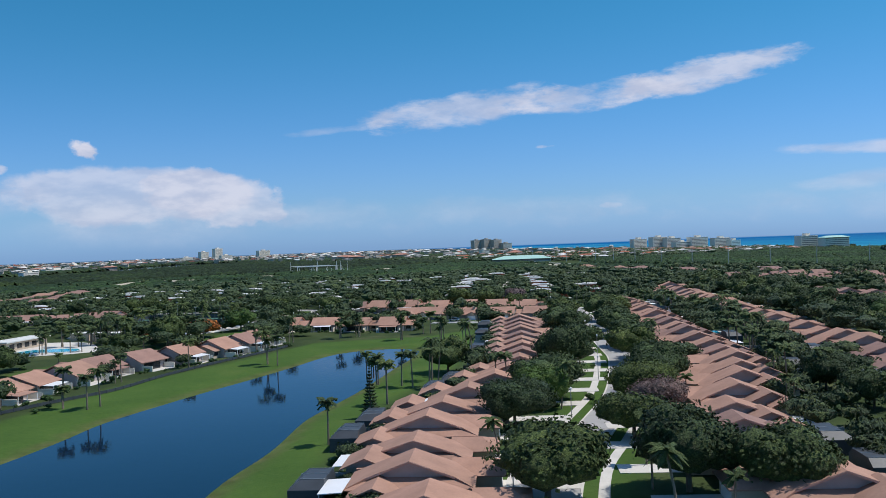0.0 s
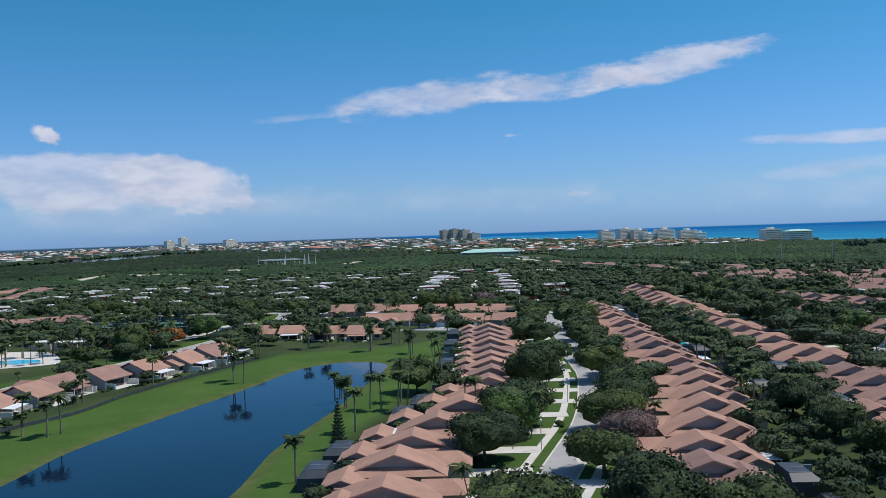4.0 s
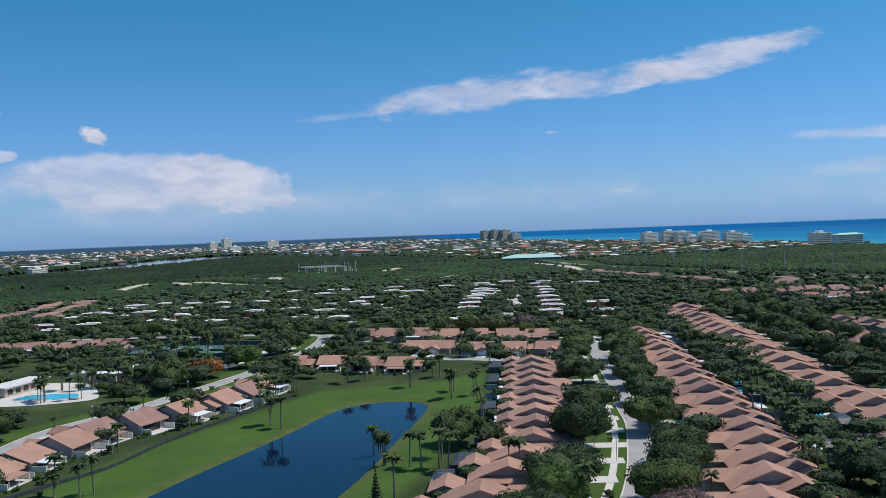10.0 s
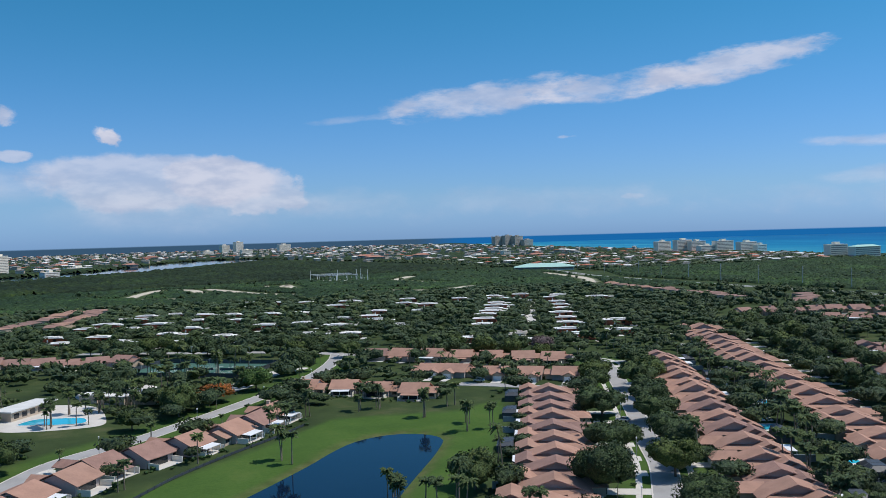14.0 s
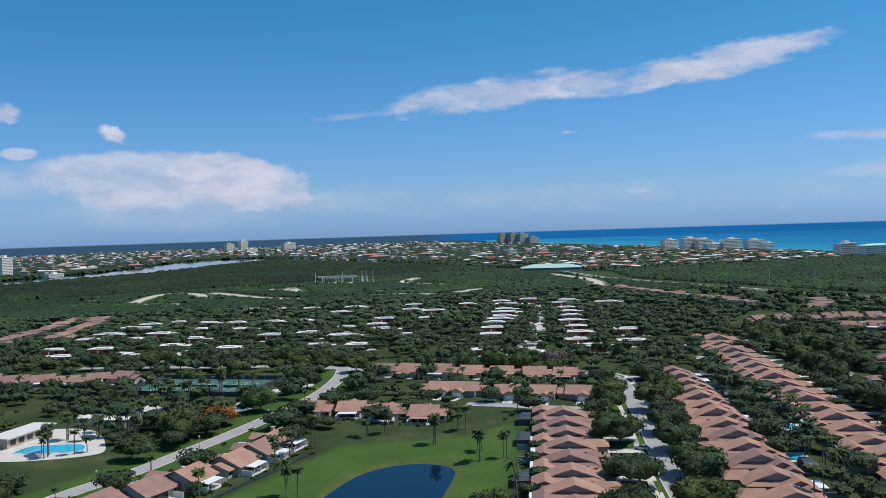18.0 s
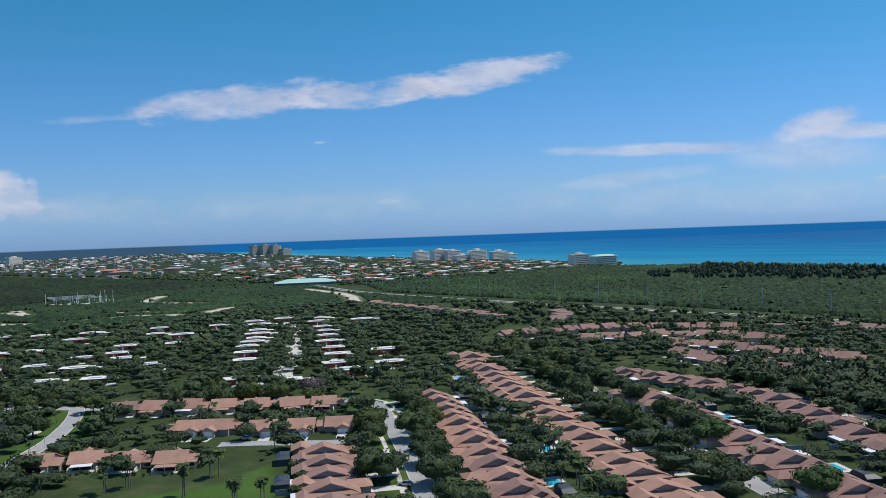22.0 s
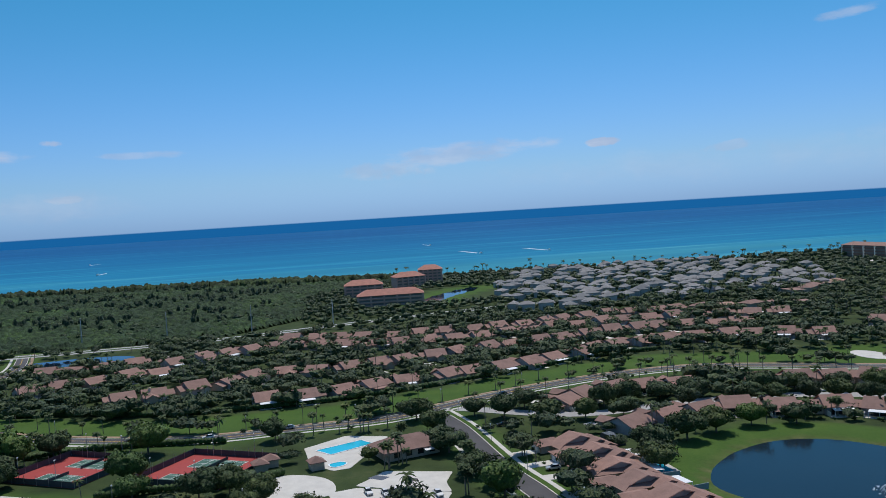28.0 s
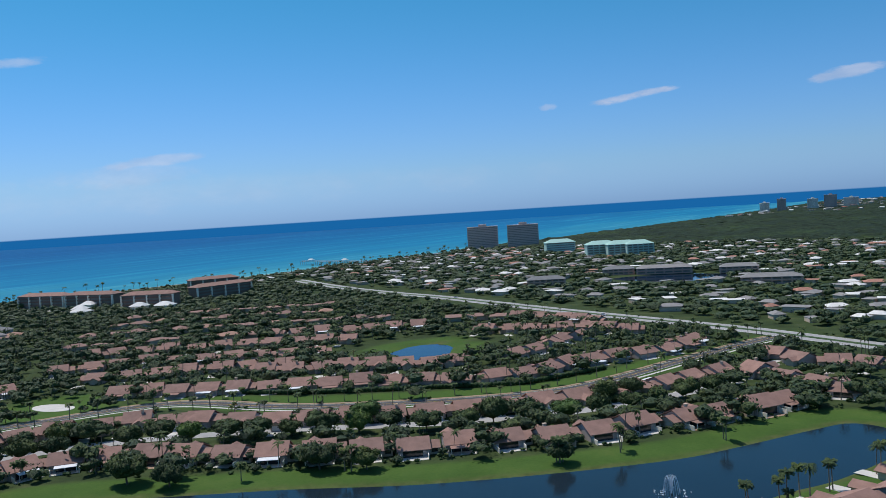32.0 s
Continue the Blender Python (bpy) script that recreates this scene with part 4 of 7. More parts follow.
for n_row, (pts, step, mirror, axis) in enumerate(ROWS_SAW):
    spots += [(x, y, turn if axis is None else axis, mirror, n_row + 2) for x, y, turn in row_places(pts, step)]
for n, (x, y, turn, mirror, n_row) in enumerate(spots):
    spots[n] = (x, y, turn, (mirror, int(rng.choice([0, 0, 1, 1] if n_row == 0 else [0, 0, 0, 1, 1, 2])), bool(rng.random() < 0.5), bool(n_row in (3, 4, 5) or rng.random() < 0.2)))
    h_ = radians(turn)
    for back_, wide_ in ((-4.0, 12.5), (4.5, 11.5)):
        BLOCKED.append((x - math.sin(h_) * back_, y + math.cos(h_) * back_, wide_))
place_all(protos, spots)

ROWS_LOT = [  # houses beside a line; the patio looks to the right of the way
    ([(-58, 170), (-42, 195), (-28, 212), (-12, 233), (-2, 246), (8, 255), (20, 263), (30, 271), (41, 280), (51, 291), (63, 302)], 13.2, 0),
    ([(82, 345), (93, 336), (104, 327), (115, 317), (127, 306)], 14.6, 0),
    ([(131, 414), (142, 406), (155, 396), (164, 387), (176, 378), (190, 368), (202, 356)], 14.2, 0), ([(136, 360), (146, 350), (156, 339), (167, 330), (180, 318)], 14.2, 1),
    ([(308, -48), (315, -66), (320, -88), (314, -107), (308, -124), (297, -137), (288, -146), (270, -153.5), (250, -159), (235, -165), (221, -173.5), (200, -186.5), (188, -194.5), (166, -210), (152, -221), (141, -232), (122, -254), (108, -270), (100, -284)], 14.8, 0),
    ([(357, -116), (352, -130), (347, -148), (336, -163), (320, -180), (300, -190), (278, -198), (254, -208.5), (230, -222), (207, -236), (197, -242), (182, -254), (169, -268), (158, -288), (146, -304), (132, -324)], 14.2, 1),
    ([(392, -212), (364, -228), (335, -241), (316, -248), (304, -253.5), (280, -265.5), (256, -278.5), (228, -293.5), (215, -303), (208, -318), (201, -336), (190, -350), (176, -372), (166, -403)], 14.0, 0),
    ([(350, -279), (337, -286), (312, -298), (288, -310), (266, -321), (254, -328)], 13.8, 1),
    ([(340, -22), (352, -38), (362, -52), (365, -70), (363, -86), (360, -100)], 14.8, 0), ([(52, -205), (64, -188), (78, -168), (95, -148)], 14.8, 1),
    ([(400, 74), (407, 46), (415, 17), (424, -10), (434, -42), (446, -72), (464, -95), (470, -130), (462, -170), (440, -210)], 15.4, 0),
    ([(430, 140), (440, 105), (462, 75), (461, 38), (474, 5), (484, -30), (494, -70), (506, -110), (510, -150), (500, -200)], 15.6, 1),
    ([(520, 130), (540, 100), (556, 76), (540, 40), (532, 10), (531, -20), (534, -50), (543, -100), (548, -140), (545, -190), (525, -240)], 15.6, 0),
    ([(580, 70), (566, 30), (560, -10), (562, -60), (574, -110), (580, -160), (575, -215), (555, -270)], 16.0, 1),
    ([(438, 360), (440, 335), (436, 305), (443, 275), (441, 254)], 14.8, 0), ([(424, 420), (440, 401), (462, 388), (480, 360), (486, 320)], 15.0, 0),
    ([(540, 356), (560, 347), (565, 310), (561, 289), (558, 270), (566, 248)], 14.8, 1), ([(400, 470), (430, 460), (470, 440), (500, 410), (520, 380)], 15.2, 1),
    ([(512, 790), (502, 740), (499, 682), (492, 613), (483, 560)], 15.6, 0), ([(545, 560), (520, 530), (497, 512), (480, 490)], 15.6, 0),
    ([(405, 335), (398, 305), (392, 280), (384, 255)], 15.2, 0), ([(470, 190), (478, 165), (492, 140), (500, 118)], 15.4, 0), ([(522, 196), (520, 170), (530, 148)], 15.4, 1),
    ([(-40, 486), (-28, 482), (-15, 475), (0, 467), (12, 465), (25, 455)], 13.0, 0), ([(-60, 655), (-43, 680), (-30, 722), (-14, 770), (-5, 805)], 14.5, 1), ([(-20, 660), (-8, 700), (8, 760), (14, 815)], 14.5, 1),
    ([(428, -240), (402, -262), (370, -284), (350, -300)], 15.6, 1), ([(470, -250), (440, -282), (408, -306), (380, -322), (352, -336)], 15.6, 0), ([(500, -290), (466, -316), (430, -342), (396, -362), (360, -378)], 15.6, 1),
    ([(540, -310), (500, -346), (460, -374), (420, -398), (380, -420), (345, -436)], 16.0, 0), ([(580, -350), (540, -386), (494, -416), (450, -442), (400, -468)], 16.0, 1), ([(610, -400), (570, -436), (520, -466), (470, -494)], 16.0, 0),
    ([(244, -346), (238, -362), (236, -384), (232, -408)], 15.0, 0), ([(300, -420), (270, -430), (240, -440), (206, -432)], 15.6, 1), ([(350, -470), (310, -480), (270, -478), (230, -462)], 15.8, 0),
    ([(122, -372), (104, -358), (88, -358), (72, -352)], 15.0, 1), ([(120, -330), (102, -314), (88, -304), (72, -300)], 15.0, 0), ([(640, -440), (600, -480), (550, -512), (500, -540)], 16.4, 1), ([(620, -290), (650, -330), (660, -380)], 16.4, 1),
]
protos = {(de, si, sc, ol, ch, ne): lot_house(de, si, sc, ol, ch, ne) for ne in (False, True) for de in (2.5, 4.5) for si in (-1, 1) for sc in (False, True) for ol in (False, True) for ch in (False, True)}
spots, FAR_VILLAS = [], []
for n_row, (pts, step, back) in enumerate(ROWS_LOT):
    for x, y, turn in row_places(pts, step, 3.0):
        if math.hypot(x - 391, y + 193) < 22:
            continue
        if min(np.hypot(*(ROAD_LINES[k_] - (x, y)).T).min() - ROADS[k_][1] / 2 for k_ in ROADS) < 5.5:
            continue
        # the patio (-y of the house) looks to the right of the way along the line
        face = turn + (90 if not back else -90) + rng.normal(0, 3.0 if math.hypot(x - 40, y - 45) < 330 else 9.0)
        face += 7
        slip = rng.uniform(-2.5, 2.5)
        x, y = x - math.sin(radians(face)) * slip, y + math.cos(radians(face)) * slip
        if math.hypot(x - 40, y - 45) > 590:
            FAR_VILLAS.append((x, y))
            BLOCKED.append((x, y, 9.5))
            continue
        spots.append((x, y, face, (2.5 if rng.random() < 0.5 else 4.5, 1 if (rng.random() < 0.8) else -1, bool(rng.random() < 0.4), bool(n_row >= 4 or rng.random() < 0.2), bool(rng.random() < 0.12), math.hypot(x - 40, y - 45) < 360)))
        BLOCKED.append((x, y, 9.5))
place_all(protos, spots, Matrix.Diagonal((0.98, 1.02, 0.97, 1)))
LOT_SPOTS = spots

FLAT_WEST = [(-15, 593), (-10, 559), (12, 580), (3, 635), (16, 660), (31, 620), (47, 715), (40, 688), (50, 570), (49, 640), (44, 529), (66, 599), (85, 697), (77, 658), (79, 538), (106, 685), (103, 637), (137, 796), (129, 671), (112, 582), (161, 785), (68, 722), (31, 700), (20, 548)]
FLAT_MID = [(183, 771), (138, 581), (125, 522), (153, 668), (152, 556), (193, 712), (216, 749), (148, 510), (189, 604), (184, 575), (188, 538), (266, 736), (247, 695), (235, 624), (259, 674), (306, 716), (168, 600), (231, 518), (206, 638)]
FLAT_STREET = [(340, 718), (329, 686), (310, 650), (285, 602), (261, 564), (247, 536), (232, 508), (199, 446), (216, 424), (364, 712), (388, 689), (371, 663), (355, 630), (340, 601), (327, 574), (308, 543), (294, 514), (280, 486), (261, 453), (251, 424), (309, 475), (282, 432), (404, 649), (298, 626), (273, 583)]
protos = {0: flat_house(14.5, 8), 1: flat_house(17, 8.5), 2: flat_house(12, 8)}
spots, taken = [], []
for x, y in FLAT_STREET + FLAT_WEST + FLAT_MID:
    if any(math.hypot(x - a, y - b) < 12 for a, b in taken):
        continue
    taken.append((x, y))
    spots.append((x, y, -25 + rng.normal(0, 4), int(rng.integers(3))))
    BLOCKED.append((x, y, 9.5))
place_all(protos, spots)
FLAT_SPOTS = spots


# ---- distant town: places of its houses ----
def strewn(poly, n, gap, seed):
    r = np.random.default_rng(seed)
    poly = np.array(poly, float)
    p = r.uniform(poly.min(0), poly.max(0), (n * 6, 2))
    p = p[inside_depth(p[:, 0], p[:, 1], poly) < 0]
    keep, cells_ = [], set()
    for x, y in p:
        cell = (int(x // gap), int(y // gap))
        if cell not in cells_ and x < np.interp(y, SHORE_Y, SHORE_X) - 45:
            cells_.add(cell)
            keep.append((x, y))
    keep = np.array(keep[:n])
    ok = np.ones(len(keep), bool)
    for poly_ in LAKES.values():
        ok &= inside_depth(keep[:, 0], keep[:, 1], poly_) > 14
    for key, line in ROAD_LINES.items():
        ok &= line_gap(keep[:, 0], keep[:, 1], line) > ROADS[key][1] / 2 + 12
    return keep[ok]


TOWN_NORTH = strewn([(640, 1240), (720, 1090), (1230, 1090), (1320, 1450), (1320, 1800), (700, 1800)], 330, 22, 31)
TOWN_FAR = strewn([(560, 1800), (1380, 1800), (1500, 2400), (1550, 3400), (1700, 4600), (-300, 4600), (-420, 2300), (-420, 1600), (40, 2080), (300, 2700), (500, 2640)], 1100, 34, 32)
TOWN_SOUTH = strewn([(-260, -470), (60, -440), (300, -560), (600, -720), (840, -760), (840, -1000), (800, -1340), (300, -1300), (-400, -1000)], 820, 23, 33)
TOWN_SOUTH_FAR = strewn([(640, -2500), (600, -3400), (500, -4600), (-200, -4600), (100, -2700)], 180, 40, 34)
TOWN_ALL = np.vstack([TOWN_NORTH, TOWN_FAR, TOWN_SOUTH, TOWN_SOUTH_FAR])

TOWNHOUSES = strewn([(660, -62), (622, -116), (640, -208), (640, -276), (650, -346), (830, -430), (960, -390), (1000, -300), (1010, -210), (900, -130), (762, -98)], 235, 15.0, 35)

for n, pts in enumerate(PATHS_SAND):
    solid("sand_path", ribbon(curve_through(pts, 12), 0, 5.5, 0.12), SAND, "winding path of pale sand through the scrub", "path", kind="structure")

# the ground that the far blocks of flats take up
BLOCKED += [(745, -470, 10), (770, -488, 9), (800, -520, 9), (690, -520, 10), (715, -512, 9), (868, -521, 32), (807, -533, 32), (722, -532, 27), (716, -618, 30), (800, -690, 28), (760, -10, 27), (905, -40, 16), (945, -68, 14), (840, 8, 18),
            (800, -1362, 28), (728, -1382, 28), (571, -1180, 24), (470, -1085, 20), (437, -1077, 20), (412, -1072, 18), (300, -800, 26), (228, -800, 16), (380, -700, 18), (180, -700, 24), (655, 1195, 46)]


# ---- trees ----
def ico(level):
    bm = bmesh.new()
    bmesh.ops.create_icosphere(bm, subdivisions=level, radius=1.0)
    v = np.array([p.co[:] for p in bm.verts])
    f = np.array([[q.index for q in face.verts] for face in bm.faces])
    bm.free()
    return v, f


ICO1, ICO2 = ico(1), ico(2)


def lump(r, base, jag):
    v, f = base
    push = 1 + r.normal(0, jag, (len(v), 1))
    return v * push, f


def leaf_cards(r, centre, radii, n, size):
    """Small bent leaf clumps strewn over a lobe's skin."""
    d = r.normal(size=(n, 3))
    d[:, 2] = np.abs(d[:, 2]) * 0.9 - 0.25
    d /= np.linalg.norm(d, axis=1)[:, None]
    c = centre + d * radii * r.uniform(0.92, 1.24, (n, 1))
    a = np.cross(d, r.normal(size=(n, 3)))
    a /= np.linalg.norm(a, axis=1)[:, None] + 1e-9
    b = np.cross(d, a)
    lean = d * r.normal(0.12, 0.38, (n, 1))
    s = size * r.uniform(0.6, 1.35, (n, 1))
    v = np.stack([c - a * s * 0.75, c - (b * 0.6 + lean) * s, c + a * s * 0.75, c + (b * 0.85 + lean) * s], 1).reshape(-1, 3)
    k = np.arange(n)[:, None] * 4
    return v, np.concatenate([k + [0, 1, 2], k + [0, 2, 3]])


def crown_shape(seed, wide, tall, base, lobes, cards, size=0.75):
    """Lobes with ragged skins, for one crown: points and triangles."""
    r = np.random.default_rng(seed)
    vs, fs, n = [], [], 0
    for k in range(lobes):
        ang, rad = r.uniform(0, math.tau), wide * 0.62 * math.sqrt(r.random()) if k else 0
        c = np.array([rad * math.cos(ang), rad * math.sin(ang), base + tall * (0.5 + r.uniform(-0.18, 0.25) - 0.25 * (rad / wide))])
        radii = np.array([wide * r.uniform(0.36, 0.52), wide * r.uniform(0.36, 0.52), tall * r.uniform(0.26, 0.4)])
        for v, f in ((lump(r, ICO2 if cards > 60 else ICO1, 0.085)), ):
            vs.append(c + v * radii)
            fs.append(f + n)
            n += len(v)
        v, f = leaf_cards(r, c, radii, cards, size)
        vs.append(v)
        fs.append(f + n)
        n += len(v)
    return np.vstack(vs), np.vstack(fs)


def trunk_soup(tall, r0, limbs, wide, seed):
    r = np.random.default_rng(seed)
    s = Soup().tube((0, 0, 0), (0.1, 0.05, tall * 0.5), r0, r0 * 0.75, 6)
    for k in range(limbs):
        a = k * math.tau / limbs + r.uniform(-0.4, 0.4)
        mid = (0.1 + math.cos(a) * wide * 0.2, 0.05 + math.sin(a) * wide * 0.2, tall * 0.72)
        s.tube((0.1, 0.05, tall * 0.47), mid, r0 * 0.55, r0 * 0.36, 5)
        s.tube(mid, (math.cos(a + 0.2) * wide * 0.42, math.sin(a + 0.2) * wide * 0.42, tall * 1.0), r0 * 0.36, r0 * 0.12, 4)
    return s


ICO3 = ico(3)


def dome_crown(seed, wide, tall, base, lobes, cards, size, core):
    """A round crown: one dome with smaller lobes on its skin and leaf clumps over all."""
    r = np.random.default_rng(seed)
    c0 = np.array([0, 0, base + tall * 0.45])
    rad0 = np.array([wide * 0.84, wide * 0.84, tall * 0.46])
    v, f = lump(r, core, 0.1)
    vs, fs, n = [c0 + v * rad0 * 0.86], [f], len(v)
    for k in range(lobes):
        a, up = r.uniform(0, math.tau), r.uniform(-0.25, 0.8)
        d = np.array([math.cos(a) * math.sqrt(1 - up * up), math.sin(a) * math.sqrt(1 - up * up), up])
        c = c0 + d * rad0 * r.uniform(0.62, 0.88)
        radii = np.array([wide, wide, tall * 0.8]) * r.uniform(0.24, 0.46)
        v, f = lump(r, ICO1, 0.13)
        vs.append(c + v * radii)
        fs.append(f + n)
        n += len(v)
        m = cards // (lobes + 2)
        v, f = leaf_cards(r, c, radii, m, size)
        vs.append(v)
        fs.append(f + n)
        n += len(v)
    v, f = leaf_cards(r, c0, rad0, cards * 2 // (lobes + 2), size)
    vs.append(v)
    fs.append(f + n)
    return np.vstack(vs), np.vstack(fs)


OAKS = [(dome_crown(100 + k, 4.7 + 0.5 * (k % 3), 5.6 + 0.5 * (k % 2), 1.6, 12, 1500, 0.36, ICO2), trunk_soup(4.4, 0.28, 5, 4.6, 100 + k)) for k in range(7)]
OAKS += [(dome_crown(120 + k, 4.7 + 0.5 * (k % 3), 5.6 + 0.5 * (k % 2), 1.6, 15, 5200, 0.22, ICO3), trunk_soup(4.4, 0.28, 5, 4.6, 120 + k)) for k in range(5)]  # for those near the path


def leafy(seed, wide, tall, base, core, lobes, cards, size):
    """A light crown for trees further off: a few ragged lobes under many leaf clumps."""
    r = np.random.default_rng(seed)
    c0 = np.array([0, 0, base + tall * 0.45])
    rad = np.array([wide, wide, tall * 0.5])
    vs, fs, n = [], [], 0
    for k in range(lobes):
        v, f = lump(r, core, 0.15)
        a = k * math.tau / lobes + r.uniform(0, 1.0)
        out_ = 0.0 if lobes == 1 else 0.36
        c = c0 + np.array([math.cos(a) * out_, math.sin(a) * out_, r.uniform(-0.12, 0.2)]) * rad
        vs.append(c + v * rad * (0.78 if lobes == 1 else r.uniform(0.5, 0.66)))
        fs.append(f + n)
        n += len(v)
    for k in range(6):
        a, up = k * 1.05 + r.uniform(0, 0.8), r.uniform(-0.3, 0.75)
        d = np.array([math.cos(a), math.sin(a), up]) / math.hypot(1, up)
        v, f = leaf_cards(r, c0 + d * rad * 0.42, rad * r.uniform(0.42, 0.62), cards // 6, size)
        vs.append(v)
        fs.append(f + n)
        n += len(v)
    return np.vstack(vs), np.vstack(fs)


FAR_OAKS = [leafy(200 + k, 4.7, 5.6, 1.3, ICO1, 3, 330, 0.44) for k in range(6)] + [leafy(230 + k, 4.7, 5.6, 1.0, ICO1, 2, 78, 0.62) for k in range(6)] + [leafy(250 + k, 4.7, 5.6, 0.6, ICO1, 1, 24, 0.95) for k in range(6)]
SHRUBS = [crown_shape(260 + k, 2.0, 1.9, -0.2, 2, 5, 0.45) for k in range(5)]


def palm_shape(seed, tall, fronds, reach, droop, fan, steps=7):
    """Fronds as arched strips with a fold along the rib, and a few dry ones that hang."""
    r = np.random.default_rng(seed)
    vs, fs = [], []
    for k in range(fronds):
        a = k * 2.39996 + r.uniform(-0.2, 0.2)
        lift = r.uniform(-0.35, 1.15) if k > 3 else r.uniform(0.8, 1.4)
        ln = reach * r.uniform(0.85, 1.12)
        out_ = np.array([math.cos(a), math.sin(a), 0])
        side = np.array([-math.sin(a), math.cos(a), 0])
        pts = []
        for j in range(steps + 1):
            t = j / steps
            pts.append(out_ * ln * t * math.cos(lift * (1 - t)) * (1 - 0.12 * t) + np.array([0, 0, tall + ln * (math.sin(lift) * t * (1 - 0.25 * t) - droop * t * t)]))
        half = [0.06, 0.34, 0.16, 0.42, 0.18, 0.38, 0.14, 0.02] if not fan else [0.05, 0.1, 0.2, 0.42, 0.66, 0.35, 0.7, 0.08]
        if steps == 3:
            half = [0.12, 0.55, 0.5, 0.05] if not fan else [0.08, 0.6, 0.95, 0.3]
        for j, p in enumerate(pts):
            sag = np.array([0, 0, -0.42 * half[j]])
            vs += [p - side * half[j] * reach * 0.3 + sag, p + np.array([0, 0, 0.04]), p + side * half[j] * reach * 0.3 + sag]
        n = len(vs) - 3 * (steps + 1)
        for j in range(steps):
            q = n + 3 * j
            fs += [(q, q + 1, q + 4), (q, q + 4, q + 3), (q + 1, q + 2, q + 5), (q + 1, q + 5, q + 4)]
    return np.array(vs), np.array(fs)


def palm_trunk(tall, lean, r0=0.17):
    s = Soup()
    pts = [(lean * (t**1.6), 0, tall * t) for t in (0, 0.33, 0.66, 1.0)]
    for a, b, ra, rb in zip(pts[:-1], pts[1:], (r0 * 1.35, r0, r0 * 0.9), (r0, r0 * 0.9, r0 * 0.8)):
        s.tube(a, b, ra, rb, 6)
    return s


PALMS = []
for k in range(6):
    tall, fan = (6.5, 9.0, 7.5, 5.0, 10.5, 8.0)[k], k in (0, 2, 3, 5)
    v, f = palm_shape(300 + k, tall, 36 if fan else 26, 2.05 if fan else 3.0, 0.34 if fan else 0.62, fan)
    lean = (0.3, 1.0, 0.0, 0.2, 1.4, 0.4)[k]
    v = v + np.array([lean, 0, 0])
    PALMS.append(((v, f), palm_trunk(tall, lean), fan))


FAR_PALMS = []
for k in range(6):
    tall, fan = (6.5, 9.0, 7.5, 5.0, 10.5, 8.0)[k], k in (0, 2, 3, 5)
    v, f = palm_shape(340 + k, tall, 15 if fan else 13, 1.9 if fan else 3.0, 0.34 if fan else 0.62, fan, 3)
    FAR_PALMS.append((v + np.array([(0.3, 1.0, 0.0, 0.2, 1.4, 0.4)[k], 0, 0]), f))


def mesh_of(name, shape, mat):
    return big_mesh(name, shape[0], np.asarray(shape[1]), mat, True)


def merged(shapes, places):
    """Many copies in one mesh: places are x, y, z, turn, scale, height scale, which shape."""
    vs, fs, n = [], [], 0
    for x, y, z, turn, sc, sh, which in places:
        v, f = shapes[which]
        c, s = math.cos(turn), math.sin(turn)
        w = np.empty_like(v)
        w[:, 0], w[:, 1], w[:, 2] = x + (v[:, 0] * c - v[:, 1] * s) * sc, y + (v[:, 0] * s + v[:, 1] * c) * sc, z + v[:, 2] * sh
        vs.append(w)
        fs.append(f + n)
        n += len(v)
    return np.vstack(vs), np.vstack(fs)


BLOCKS = np.array(BLOCKED)


def free_of(p, reach, road_gap=1.5, lawn_ok=False, houses=0.72):
    """Which of many places lie clear of houses, roads, water and open lawns."""
    p = np.asarray(p, float).reshape(-1, 2)
    x, y = p.T
    ok = np.ones(len(p), bool)
    for bx, by, br in BLOCKS:
        ok &= (x - bx) ** 2 + (y - by) ** 2 > max(0.1, br * houses + reach * 0.5) ** 2
    for key, line in ROAD_LINES.items():
        ok &= line_gap(x, y, line) > ROADS[key][1] / 2 + road_gap
    for key, poly in LAKES.items():
        if key != "river":
            ok &= inside_depth(x, y, poly) > (3.0 if lawn_ok or key in ("road_pond", "golf_pond", "far_pond") else 16.0)
    if not lawn_ok:
        ok &= (inside_depth(x, y, LAWN_NORTH) > 1 + 3 * max(reach, -1)) & (line_gap(x, y, GREEN) > 10) & (line_gap(x, y, GREEN_SOUTH) > 7)
    for x0, x1, y0, y1 in CLEAR:
        ok &= ~((x > x0) & (x < x1) & (y > y0) & (y < y1))
    return ok


CLEAR = [(66, 134, 286, 312), (-30, 14, 286, 318), (20, 84, 390, 452), (225, 345, -806, -690), (536, 592, 150, 236), (264, 346, -398, -318), (374, 412, -206, -180), (730, 872, -112, -22), (294, 346, 62, 146), (254, 300, 8, 72), (296, 338, 14, 58), (-22, 10, 318, 372)]  # courts, car park, pools


oak_meshes = {}


def oak(x, y, scale, which, mat=None, label="dark green broad-crowned shade tree on a lawn", turn=None, tall=1.0):
    mat = mat or LEAF_OAK
    if math.hypot(x - 75, y - 100) < 95 and which < 7:
        which = 7 + which % 5
    key = (which, mat.name)
    if key not in oak_meshes:
        shape, trunk = OAKS[which]
        oak_meshes[key] = (trunk.mesh("trunk", BARK), mesh_of("crown", shape, mat))
    tree = thing("shade_tree", label, "tree", "shade trees", m=pose(x, y, 0, 0, 0, rng.uniform(0, 360) if turn is None else turn) @ Matrix.Diagonal((scale, scale, scale * tall, 1)))
    part("trunk", oak_meshes[key][0], None, tree)
    part("crown", oak_meshes[key][1], None, tree)
    return tree


palm_meshes = {}


